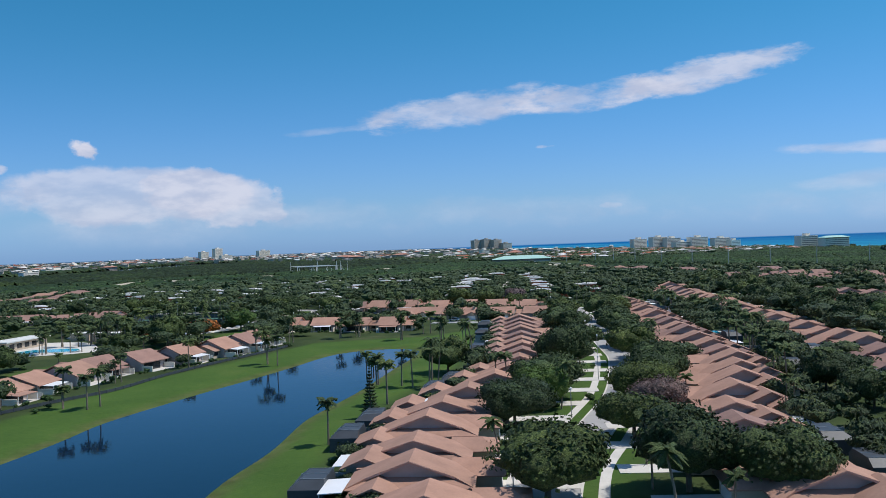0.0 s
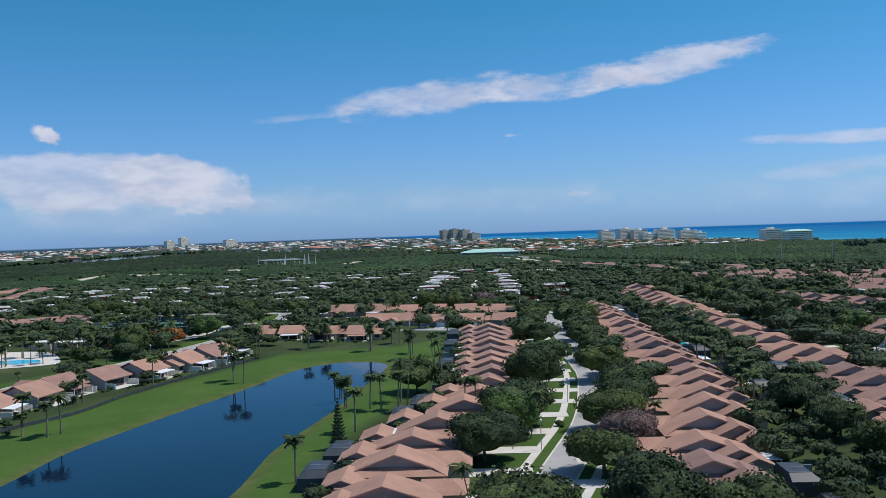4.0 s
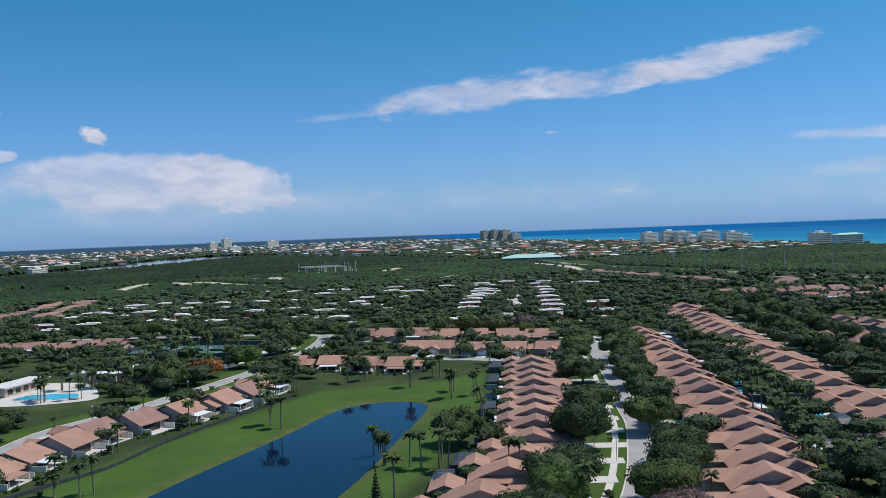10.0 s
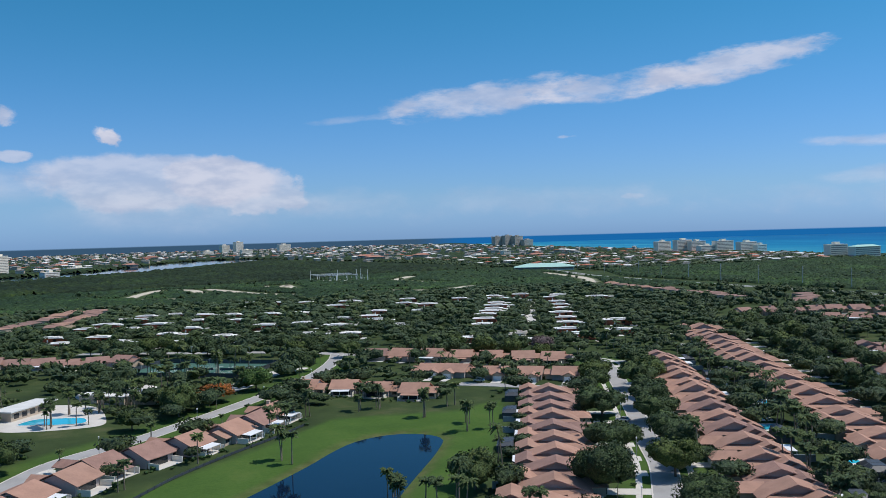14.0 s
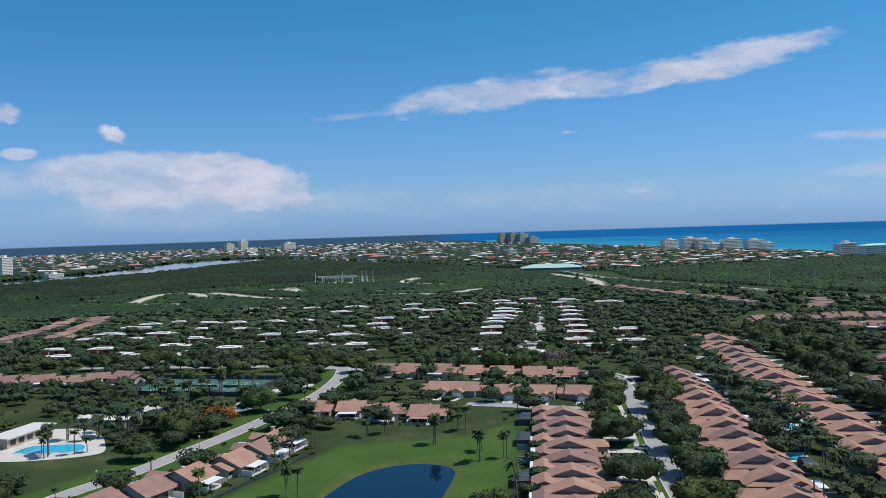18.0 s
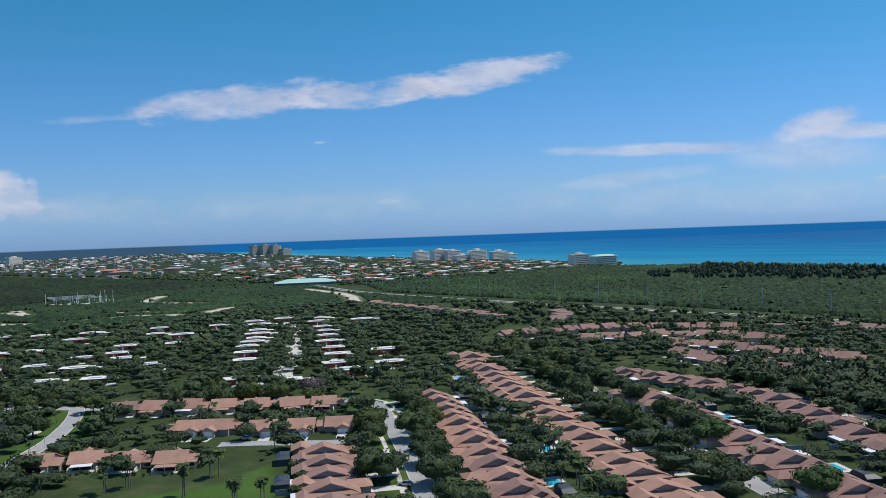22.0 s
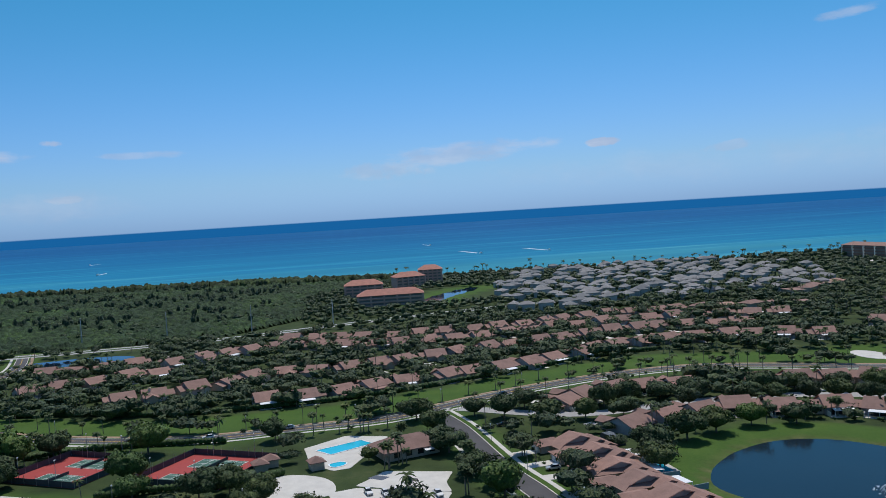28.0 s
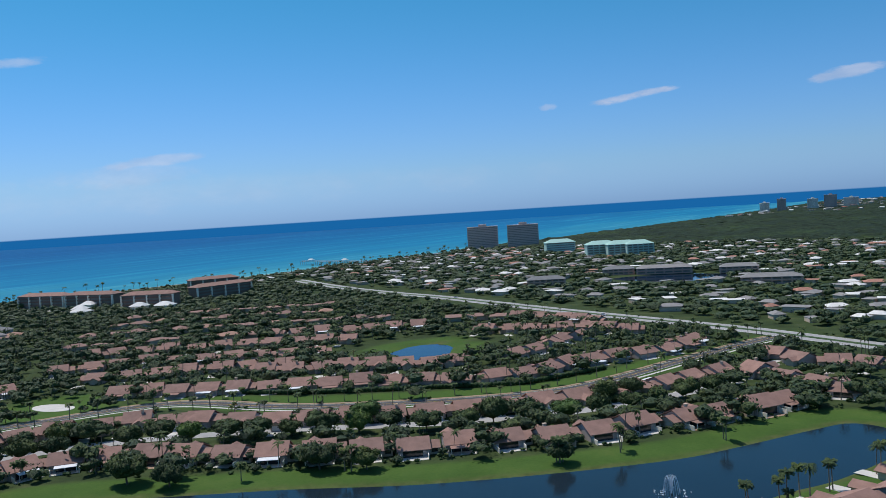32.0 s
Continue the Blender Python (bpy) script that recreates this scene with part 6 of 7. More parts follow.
    solid(name, big_mesh(name, v, tri.reshape(-1, 3), mat, True), None, label, "woods", kind="stuff")


BUNGALOWS = [(-90, 520), (30, 530), (150, 450), (360, 450), (430, 520), (520, 700), (500, 820), (-120, 830)]
r3 = np.random.default_rng(11)
p = r3.uniform((-120, 440), (530, 840), (4600, 2))
p = p[inside_depth(p[:, 0], p[:, 1], np.array(BUNGALOWS, float)) < 0]
ok = np.ones(len(p), bool)
for key, line in ROAD_LINES.items():
    ok &= ~near_line(p, line, 1.5 if key == "bungalow_street" else ROADS[key][1] / 2 + 3)
for x, y, wide in BLOCKED:
    if y > 420:
        ok &= ~towards_eye(p, x, y, 19.0 if x > 200 else 13.0, wide * (0.95 if x > 200 else 0.7))
p = p[ok]
cells = set()
bush = []
for x, y in p:
    cell = (round(x / 6.6), round(y / 6.6))
    if cell not in cells:
        cells.add(cell)
        sc = r3.uniform(0.55, 1.3)
        bush.append((x, y, 0, r3.uniform(0, 6.28), sc, sc * r3.uniform(0.7, 1.0), (6 if y < 600 else 12) + int(r3.integers(6))))
solid("bungalow_trees", big_mesh("bungalow_trees", *merged(FAR_OAKS, bush), LEAF_WOODS, False), None, "dense shade trees among the white-roofed bungalows", "trees", kind="stuff")
canopy("preserve_scrub", PRESERVE, 2.4, 4.2, (0.8, 3.4), 0.8, CANOPY_SCRUB, "low open scrub with sandy gaps", 12)
canopy("mangroves", [(-420, 1100), (-60, 1120), (250, 1180), (360, 1260), (620, 1300), (560, 1700), (440, 2300), (250, 2000), (100, 1740), (-150, 1500), (-420, 1300)], 4.0, 7.0, (3.0, 6.5), 1.2, CANOPY_DARK, "unbroken dark green mangrove woods", 13)
canopy("park_woods", PARK, 2.3, 4.6, (1.2, 5.0), 0.95, CANOPY_SCRUB, "low coastal woods of the park", 14)
canopy("shore_woods", [(1000, -60), (1030, -40), (1150, 220), (1200, 480), (1270, 900), (1225, 900), (1150, 480), (1090, 220)], 2.6, 6.0, (5.0, 9.5), 1.1, CANOPY, "dark sea-grape thicket along the beach", 16, avoid=20)
canopy("far_town_trees", [(620, 1850), (1400, 1850), (1500, 2300), (1600, 3000), (2000, 4700), (-200, 4700), (-500, 2200), (-420, 1560), (-130, 1760), (60, 2080), (300, 2680), (480, 2620)], 9.5, 17.0, (3.0, 6.5), 0.8, CANOPY, "tree canopy of the distant town", 24, clear=TOWN_FAR, reach=24)
canopy("far_south_woods", [(-900, -1200), (-400, -1000), (300, -1300), (800, -1345), (860, -1340), (700, -2500), (620, -4600), (-900, -4600)], 10.0, 15.0, (3.0, 6.5), 1.1, CANOPY_DARK, "dark unbroken scrub south of the town", 18, clear=TOWN_SOUTH_FAR, reach=24)
scatter("gap_trees", [(560, 400), (440, 480), (430, 520), (520, 700), (600, 700), (610, 300), (600, 240)], 700, (2.2, 4.2), (3.0, 6.0), LEAF_WOODS, "dark trees behind the houses", ICO1, 20, cards=24)


def strew_trees(name, poly, n, gap, wide, tall, mat, label, seed, patchy=0.0, clear=None, reach=16.0):
    """Single trees over a stretch of land, in loose groups."""
    r = np.random.default_rng(seed)
    poly = np.array(poly, float)
    q = r.uniform(poly.min(0), poly.max(0), (n, 2))
    q = q[inside_depth(q[:, 0], q[:, 1], poly) < 0]
    q = q[np.sin(q[:, 0] * 0.05 + 2 * np.sin(q[:, 1] * 0.021)) * np.sin(q[:, 1] * 0.045 + 1.5 * np.sin(q[:, 0] * 0.017)) > patchy]
    q = q[q[:, 0] < np.interp(q[:, 1], SHORE_Y, SHORE_X) - 24]
    for line in LAKES.values():
        q = q[inside_depth(q[:, 0], q[:, 1], line) > 6]
    for key, line in ROAD_LINES.items():
        q = q[~near_line(q, line, ROADS[key][1] / 2 + 5)]
    for x, y, reach_ in BLOCKED:
        q = q[~towards_eye(q, x, y, reach_ + 6, reach_)]
    for x, y in (clear if clear is not None else ()):
        q = q[~towards_eye(q, x, y, reach, 7.5)]
    for x0, x1, y0, y1 in CLEAR:
        q = q[~((q[:, 0] > x0) & (q[:, 0] < x1) & (q[:, 1] > y0) & (q[:, 1] < y1))]
    seen, spots_ = set(), []
    for x, y in q:
        cell = (round(x / gap), round(y / gap))
        if cell not in seen:
            seen.add(cell)
            spots_.append((x, y, 0, r.uniform(0, 6.28), r.uniform(*wide), r.uniform(*tall), 12 + int(r.integers(6))))
    solid(name, big_mesh(name, *merged(FAR_OAKS, spots_), mat), None, label, "trees", kind="stuff")


strew_trees("park_pines", [(990, 430), (960, 520), (930, 800), (1180, 860), (1190, 640), (1150, 430)], 1500, 4.0, (0.4, 0.75), (1.2, 2.1), LEAF_PINE, "tall dark feathery pines behind the beach", 15, -0.15)
strew_trees("park_trees", PARK, 3800, 5.5, (0.4, 0.8), (0.5, 0.9), LEAF_WOODS, "dark groups of trees standing in the coastal scrub", 25, -0.12)
strew_trees("coast_pines", [(690, 90), (760, 420), (1060, 420), (1130, 240), (1060, 60), (900, 90)], 1300, 5.0, (0.35, 0.6), (0.9, 1.5), LEAF_PINE, "tall dark feathery pines in the coastal scrub", 35, 0.12)
strew_trees("boulevard_trees", [(700, -700), (514, -620), (290, -505), (140, -425), (-20, -330), (-60, -370), (140, -485), (436, -645), (720, -790)], 450, 7.0, (0.5, 1.0), (0.45, 0.8), LEAF_WOODS, "dark shade trees along the highway", 26, -0.2)
strew_trees("preserve_trees", PRESERVE, 900, 7.0, (0.4, 0.8), (0.5, 0.9), LEAF_WOODS, "dark trees standing in the open scrub", 27, 0.2)

strew_trees("town_trees_north", [(640, 1250), (700, 1080), (1250, 1080), (1330, 1500), (1400, 1850), (620, 1850), (600, 1760)], 16000, 11.5, (0.9, 1.8), (0.6, 1.3), LEAF_WOODS, "tree canopy of the northern town", 17, -2, TOWN_NORTH, 20)
strew_trees("south_suburb_trees", [(-300, -420), (60, -440), (300, -560), (600, -720), (840, -760), (860, -1000), (820, -1340), (300, -1300), (-400, -1000), (-900, -1200)], 26000, 10.2, (0.75, 1.6), (0.55, 1.2), LEAF_WOODS, "dark shade trees between the houses south of the highway", 21, -2, TOWN_SOUTH, 14)
strew_trees("townhouse_trees", [(620, 60), (860, 60), (1020, -60), (1030, -272), (1000, -640), (880, -560), (640, -700), (690, -460), (700, -330), (640, -120)], 9000, 6.5, (0.4, 1.0), (0.5, 1.1), LEAF_WOODS, "trees among the beach townhouses", 19, -2, TOWNHOUSES, 4)

strew_trees("hamlet_trees", [(520, -500), (640, -420), (700, -470), (880, -560), (870, -720), (770, -770), (640, -690), (520, -620), (420, -570)], 2600, 7.0, (0.5, 1.1), (0.5, 1.0), LEAF_WOODS, "dark trees behind the beach apartments", 39, -2)

# palms along the beach
r5 = np.random.default_rng(51)
row = []
for y in np.arange(-1330, -30, 6.5):
    if r5.random() < 0.72:
        x = np.interp(y, SHORE_Y, SHORE_X) - r5.uniform(24, 62)
        sc = r5.uniform(0.8, 1.35)
        row.append((x, y + r5.normal(0, 3), 0, r5.uniform(0, 6.28), sc, sc, int(r5.integers(6))))
solid("beach_palms", big_mesh("beach_palms", *merged(FAR_PALMS, row), LEAF_PALM), None, "palm heads along the beach", "palms", kind="stuff")
solid("beach_palm_trunks", big_mesh("beach_palm_trunks", *merged(stems, row), PALM_BARK), None, "slim palm trunks along the beach", "palms", kind="stuff")
strew_trees("beach_shrubs", [(1010, -60), (1045, -60), (985, -272), (940, -640), (840, -1000), (800, -1330), (770, -1330), (805, -1000), (900, -640), (950, -272)], 5000, 5.0, (0.4, 0.8), (0.3, 0.7), LEAF_WOODS, "low sea-grape bushes along the beach", 29, -2)

# pale driveways and patios among the far villas
pave = []
for x, y, face, kind_ in LOT_SPOTS:
    if not kind_[-1]:
        pave.append((x, y, face, kind_[0], kind_[1]))
s = Soup()
for x, y, face, deep_, k in pave:
    c_, s_ = math.cos(radians(face)), math.sin(radians(face))
    xa, xb = (1.6, 5.6) if k > 0 else (-5.6, -1.6)
    for x0, x1, y0, y1 in ((xa, xb, 4.8 + deep_, 12.5 + deep_), (-5.4, 3.2, -10.4, -6.4)):
        s.add([(x + a * c_ - b * s_, y + a * s_ + b * c_, 0.07) for a, b in ((x0, y0), (x1, y0), (x1, y1), (x0, y1))], [(0, 1, 2, 3)])
for x, y, turn, kind_ in FLAT_SPOTS:
    c_, s_ = math.cos(radians(turn)), math.sin(radians(turn))
    for x0, x1, y0, y1 in ((7.0, 11.5, -13.0, -4.5), (-5.0, 1.0, -10.5, -4.6)):
        s.add([(x + a * c_ - b * s_, y + a * s_ + b * c_, 0.07) for a, b in ((x0, y0), (x1, y0), (x1, y1), (x0, y1))], [(0, 1, 2, 3)])
solid("villa_paving", s, CONCRETE, "pale concrete driveways and patios among the houses", "paving", kind="stuff")


# ---- distant houses ----
def hip_form(w, d, h, rise):
    v = [(-w, -d, h), (w, -d, h), (w, d, h), (-w, d, h), (-w * 0.45, 0, h + rise), (w * 0.45, 0, h + rise)]
    return np.array(v, float), np.array([(0, 1, 5), (0, 5, 4), (1, 2, 5), (2, 3, 4), (2, 4, 5), (3, 0, 4)])


def box_form(w, d, h):
    s = Soup().box(-w, w, -d, d, 0, h)
    return np.array(s.v, float), np.array([t for a, b, c, d_ in s.f for t in ((a, b, c), (a, c, d_))])


def distant(name, places, r, tall, roofs, label, size=(0.8, 1.5)):
    walls, tops = [], {k: [] for k in range(len(roofs))}
    for x, y in places:
        turn, sc, sh = r.uniform(0, 3.14), r.uniform(*size), r.uniform(*tall)
        walls.append((x, y, 0, turn, sc, sh, 0))
        tops[int(r.choice(len(roofs), p=[q[1] for q in roofs]))].append((x, y, 3.3 * (sh - 1), turn, sc, 1.0, int(r.integers(2))))
    solid(name + "_walls", big_mesh(name + "_walls", *merged([box_form(6.5, 5.0, 3.3)], walls), STUCCO), None, "pale walls of " + label, "houses", kind="stuff")
    for k, (mat, _, text) in enumerate(roofs):
        if tops[k]:
            solid(name + "_roofs", big_mesh(name + "_roofs", *merged([hip_form(7.3, 5.8, 3.3, 1.7), hip_form(8.6, 5.4, 3.3, 0.35)], tops[k]), mat), None, text + " of " + label, "houses", kind="stuff")


r4 = np.random.default_rng(44)
ROOF_AQUA = plain("pale_green_metal_roof", (0.40, 0.62, 0.55), 0.6, vary=0.06)
distant("north_town", TOWN_NORTH, r4, (1.0, 1.8), [(ROOF_WHITE, 0.34, "white roofs"), (ROOF_RED, 0.22, "red roofs"), (ROOF_GREY, 0.28, "grey roofs"), (ROOF, 0.16, "tan roofs")], "the town by the northern beach")
distant("far_villas", FAR_VILLAS, r4, (0.95, 1.0), [(ROOF_OLD, 0.8, "brown tiled roofs"), (ROOF, 0.2, "terracotta roofs")], "the furthest villas among trees", (0.95, 1.05))
distant("far_town", TOWN_FAR, r4, (1.6, 3.4), [(ROOF_WHITE, 0.5, "white roofs"), (ROOF_RED, 0.16, "red roofs"), (ROOF_GREY, 0.34, "grey roofs")], "the distant town across the river")
distant("south_town", TOWN_SOUTH, r4, (0.7, 1.1), [(ROOF_WHITE, 0.22, "white roofs"), (ROOF_CLAY, 0.16, "red roofs"), (ROOF_GREY, 0.62, "grey roofs")], "the town south of the highway", (0.6, 1.15))
distant("far_south_town", TOWN_SOUTH_FAR, r4, (1.4, 3.0), [(ROOF_WHITE, 0.5, "white roofs"), (ROOF_RED, 0.2, "red roofs"), (ROOF_GREY, 0.3, "grey roofs")], "the distant southern town")


def condo(name, label, x, y, turn, w, d, floors, fh, wall, roof=None, rise=3.0, bays=4, trim=None):
    """A block of flats: floors with glazing and balconies on the side that looks to -y, a flat or hipped roof."""
    b = thing(name, label, "apartment building", "blocks of flats", m=pose(x, y, 0, 0, 0, turn))
    h = floors * fh
    trim = trim or wall
    part("wall", Soup().box(-w / 2, w / 2, -d / 2, d / 2, 0, h), wall, b)
    if math.hypot(x, y) > 1250:
        rows_ = Soup()
        for k in range(floors):
            rows_.box(-w / 2 + 1.2, w / 2 - 1.2, -d / 2 - 0.05, -d / 2, k * fh + 1.35, k * fh + fh - 0.75)
        part("glazing", rows_, CONDO_GLASS, b, "dark bands of windows")["kind"] = "stuff"
        bays = 0
    for k in range(floors if bays else 0):
        part("glazing", Soup().box(-w / 2 + 1.2, w / 2 - 1.2, -d / 2 - 0.05, -d / 2, k * fh + 1.0, k * fh + fh - 0.6), CONDO_GLASS, b, "dark band of windows")
        part("balcony", Soup().box(-w / 2 + 0.4, w / 2 - 0.4, -d / 2 - 1.5, -d / 2, k * fh + 0.02, k * fh + 0.3).box(-w / 2 + 0.4, w / 2 - 0.4, -d / 2 - 1.5, -d / 2 - 1.42, k * fh + 0.3, k * fh + 1.1), wall if roof else trim, b)
    for k in range(bays + 1 if bays else 0):
        px_ = -w / 2 + w * k / bays
        part("pier", Soup().box(px_ - 0.7, px_ + 0.7, -d / 2 - 1.7, -d / 2 + 0.1, 0, h), trim, b)
    if roof:
        s = Soup()
        gable_roof(s, -w / 2, w / 2, -d / 2 - 1.0, d / 2, h, h + rise, "x", 1.0, 0.4, min(d / 2, w * 0.3), min(d / 2, w * 0.3))
        part("roof", s, roof, b)
    else:
        part("parapet", Soup().box(-w / 2 - 0.2, w / 2 + 0.2, -d / 2 - 0.2, d / 2 + 0.2, h, h + 1.1), wall, b)
        part("plant_room", Soup().box(-w * 0.12, w * 0.14, -d * 0.25, d * 0.3, h + 1.1, h + 5.0), wall, b)
    return b


def facing(x, y):
    """The turn with which -y looks at the middle of the path."""
    return math.degrees(math.atan2(y - 45, x - 40)) - 90


for x, y in ((800, -1362), (728, -1382)):
    condo("beach_tower", "tall brown-fronted beach tower with many balconies", x, y, facing(x, y), 56, 22, 13, 3.05, CONDO_BROWN, bays=7, trim=CONDO_TAN)
for x, y, w in ((571, -1180, 44), (470, -1085, 40), (437, -1077, 40), (412, -1072, 34)):
    condo("green_roofed_block", "pale block of flats with a green metal roof", x, y, facing(x, y) + 12, w, 20, 5, 3.2, CONDO_GREEN, ROOF_AQUA, 5.0, 5)
for x, y, w, turn in ((868, -521, 60, 190), (807, -533, 60, 190), (722, -532, 52, 204), (716, -618, 66, 259), (800, -690, 56, 240)):
    condo("beach_apartments", "long beach apartment block with red tiled roofs", x, y, turn, w, 16, 4, 3.2, CONDO_BARK, ROOF_OLD, 3.0, 4, CONDO_WHITE)
for x, y, w, f_, turn in ((760, -10, 54, 3, facing(760, -10)), (905, -40, 30, 4, facing(905, -40) + 20), (945, -68, 24, 5, facing(945, -68)), (840, 8, 34, 4, facing(840, 8))):
    condo("red_roofed_apartments", "pink apartment block with red tiled roofs", x, y, turn, w, 16, f_, 3.0, CONDO_PINK, ROOF_SALMON, 4.6, 5)
TOWN_BLOCKS = [(-57, 3335, 50, 2, 0), (34, 3243, 44, 2, 0), (-16, 2113, 60, 2, 0), (-47, 2475, 70, 2, 1), (195, 2999, 50, 3, 1), (99, 2239, 34, 2, 1), (436, 3485, 44, 5, 0), (555, 3301, 46, 6, 0), (682, 4671, 40, 3, 0), (665, 2982, 40, 3, 0), (678, 2574, 60, 3, 0), (662, 2150, 44, 3, 1), (636, 1990, 44, 3, 1), (776, 2045, 40, 3, 1), (941, 3316, 60, 3, 0), (1086, 3195, 50, 3, 0), (1364, 3356, 60, 3, 0), (867, 1907, 50, 2, 0), (-62, 1819, 30, 2, 0), (957, 1937, 20, 4, 0), (972, 1807, 34, 2, 1), (-110, 3882, 50, 2, 0)]  # x, y, width, floors, red roof


def out_at(heading_, away):
    return 9 + away * math.sin(radians(heading_)), 27 + away * math.cos(radians(heading_))


for h_, away, w, f_ in ((36.5, 2150, 38, 8), (37.75, 2100, 42, 9), (38.6, 2100, 40, 8), (39.2, 2040, 42, 5), (40.2, 2060, 46, 8), (41.6, 2030, 42, 7), (42.4, 2020, 24, 5), (46.75, 1610, 34, 7)):
    x, y = out_at(h_, away)
    condo("white_beach_flats", "white beach block of flats with balconies", x, y, facing(x, y) + 38, w, 18, f_, 3.2, CONDO_WHITE, bays=5)
x, y = out_at(48.3, 1600)
condo("green_roofed_flats", "white beach block of flats under a pale green roof", x, y, facing(x, y) + 38, 48, 18, 6, 3.2, CONDO_WHITE, ROOF_AQUA, 3.0, bays=5)
for h_, w, f_ in ((25.85, 40, 13), (26.5, 38, 14), (27.15, 42, 13), (27.8, 46, 8)):
    x, y = out_at(h_, 3650)
    condo("far_tower", "distant beige cluster of beach towers", x, y, facing(x, y) + 38, w, 26, f_, 3.2, CONDO_FAR, bays=6)
for x, y, w, f_ in ((-160, 1985, 24, 12), (620, 3900, 40, 15), (560, 3900, 40, 11), (800, 3800, 60, 10)):
    condo("town_block", "pale office or hotel block in the distant town", x, y, facing(x, y) + 38, w, 22, f_, 3.2, CONDO_WHITE)
for x, y, w, f_, red in TOWN_BLOCKS:
    condo("long_town_building", "long low pale building with red tiled roofs" if red else "long low white building with a flat roof", x, y, facing(x, y) + 30, w, 18, f_, 3.2, CONDO_TAN if red else CONDO_WHITE, ROOF_CLAY if red else None, 3.0)
for x, y, w, f_ in ((590, -2900, 30, 10), (548, -2960, 28, 13), (470, -3080, 34, 11), (420, -3120, 40, 14), (360, -3150, 46, 10)):
    condo("far_south_tower", "distant dark beach tower", x, y, facing(x, y), w, 26, f_, 3.2, CONDO_BROWN if f_ > 12 else CONDO_WHITE)
for x, y, w, turn in ((300, -806, 52, 175), (228, -806, 34, 160), (345, -800, 30, 185), (380, -700, 34, 150), (180, -700, 46, 185)):
    condo("lakeside_flats", "pale lilac row of flats beside the pond", x, y, facing(x, y), w, 14, 2, 3.0, CONDO_PINK, ROOF_GREY, 3.0, 6)
condo("aqua_roofed_store", "wide store with a pale green metal roof", 655, 1195, facing(655, 1195), 90, 40, 1, 5.0, CONDO_WHITE, ROOF_AQUA, 5.0, 8)

# grey-roofed townhouses near the beach
grey = thing("townhouse", "white townhouse with a grey hipped roof", "house", "grey-roofed townhouses")
part("wall", Soup().box(-6.5, 6.5, -6, 6, 0, 6.2), plain("grey_render", (0.46, 0.45, 0.43), 0.9, vary=0.08), grey)
s = Soup()
gable_roof(s, -6.5, 6.5, -6, 6, 6.2, 8.7, "x", 0.7, 0.25, 5.0, 5.0)
part("roof", s, ROOF_GREY, grey)
s = Soup()
gable_roof(s, -5.5, 0.5, -8.5, 0, 5.6, 7.4, "y", 0.5, 0.25, 3.0, 0.0)
part("porch_roof", s, ROOF_GREY, grey)
first = True
for x, y in TOWNHOUSES:
    m = pose(x, y, 0, 0, 0, rng.uniform(0, 360)) @ Matrix.Diagonal((rng.uniform(0.7, 1.0), rng.uniform(0.7, 0.9), rng.uniform(0.75, 1.0), 1))
    if first:
        grey.matrix_world, first = m, False
    else:
        copy_thing(grey, m)

# white pavilions behind the beach apartments
for x, y, w in ((745, -470, 14), (770, -488, 11), (800, -520, 12), (690, -520, 15), (715, -512, 13)):
    p = thing("white_pavilion", "pavilion with a bright white hipped roof", "pavilion", "white pavilions", m=pose(x, y, 0, 0, 0, 20))
    part("wall", Soup().box(-w / 2, w / 2, -w / 2.4, w / 2.4, 0, 3.6), CONDO_WHITE, p)
    s = Soup()
    gable_roof(s, -w / 2, w / 2, -w / 2.4, w / 2.4, 3.6, 7.2, "x", 1.5, 0.25, w * 0.45, w * 0.45)
    part("roof", s, ROOF_WHITE, p)

# the pier
pier_ = thing("fishing_pier", "long wooden fishing pier on many piles", "pier", m=pose(815, -1024, 0, 0, 0, math.degrees(math.atan2(-44, 160))))
part("deck", Soup().box(0, 176, -2.5, 2.5, 5.4, 5.9), CONDO_BROWN, pier_)
for k in range(30):
    for sy_ in (-2.0, 2.0):
        part("pile", Soup().tube((4 + 6 * k, sy_, -2.5), (4 + 6 * k, sy_, 5.4), 0.3, 0.3, 5), CONDO_BROWN, pier_)
for sy_ in (-2.45, 2.4):
    part("railing", Soup().box(0, 176, sy_, sy_ + 0.06, 6.6, 6.75), CONDO_BROWN, pier_)
for px_ in (60, 150):
    s = Soup()
    gable_roof(s, px_ - 5, px_ + 5, -2.4, 2.4, 8.3, 9.8, "x", 0.6, 0.2, 2.0, 2.0)
    hut = part("shelter_roof", s, ROOF_WHITE, pier_, "white shelter roof")
    for ax_ in (-4.5, 4.5):
        for ay in (-2.2, 2.2):
            part("shelter_post", Soup().box(px_ + ax_ - 0.1, px_ + ax_ + 0.1, ay - 0.1, ay + 0.1, 5.9, 8.3), METAL_WHITE, hut)

# ---- clubhouse, pool, courts and car park by the drive ----
def flat_patch(pts, z0, z1):
    return Soup().slab([(x, y, z1) for x, y in pts], z1 - z0)


def pavement(name, pts, mat, label, z=0.08):
    line = curve_through(pts, 1.5, True)
    a = np.sum(line[:, 0] * np.roll(line[:, 1], -1) - np.roll(line[:, 0], -1) * line[:, 1])
    line = line if a > 0 else line[::-1]
    return solid(name, flat_patch([tuple(p) for p in line], 0.0, z), mat, label, "pavement", kind="structure")


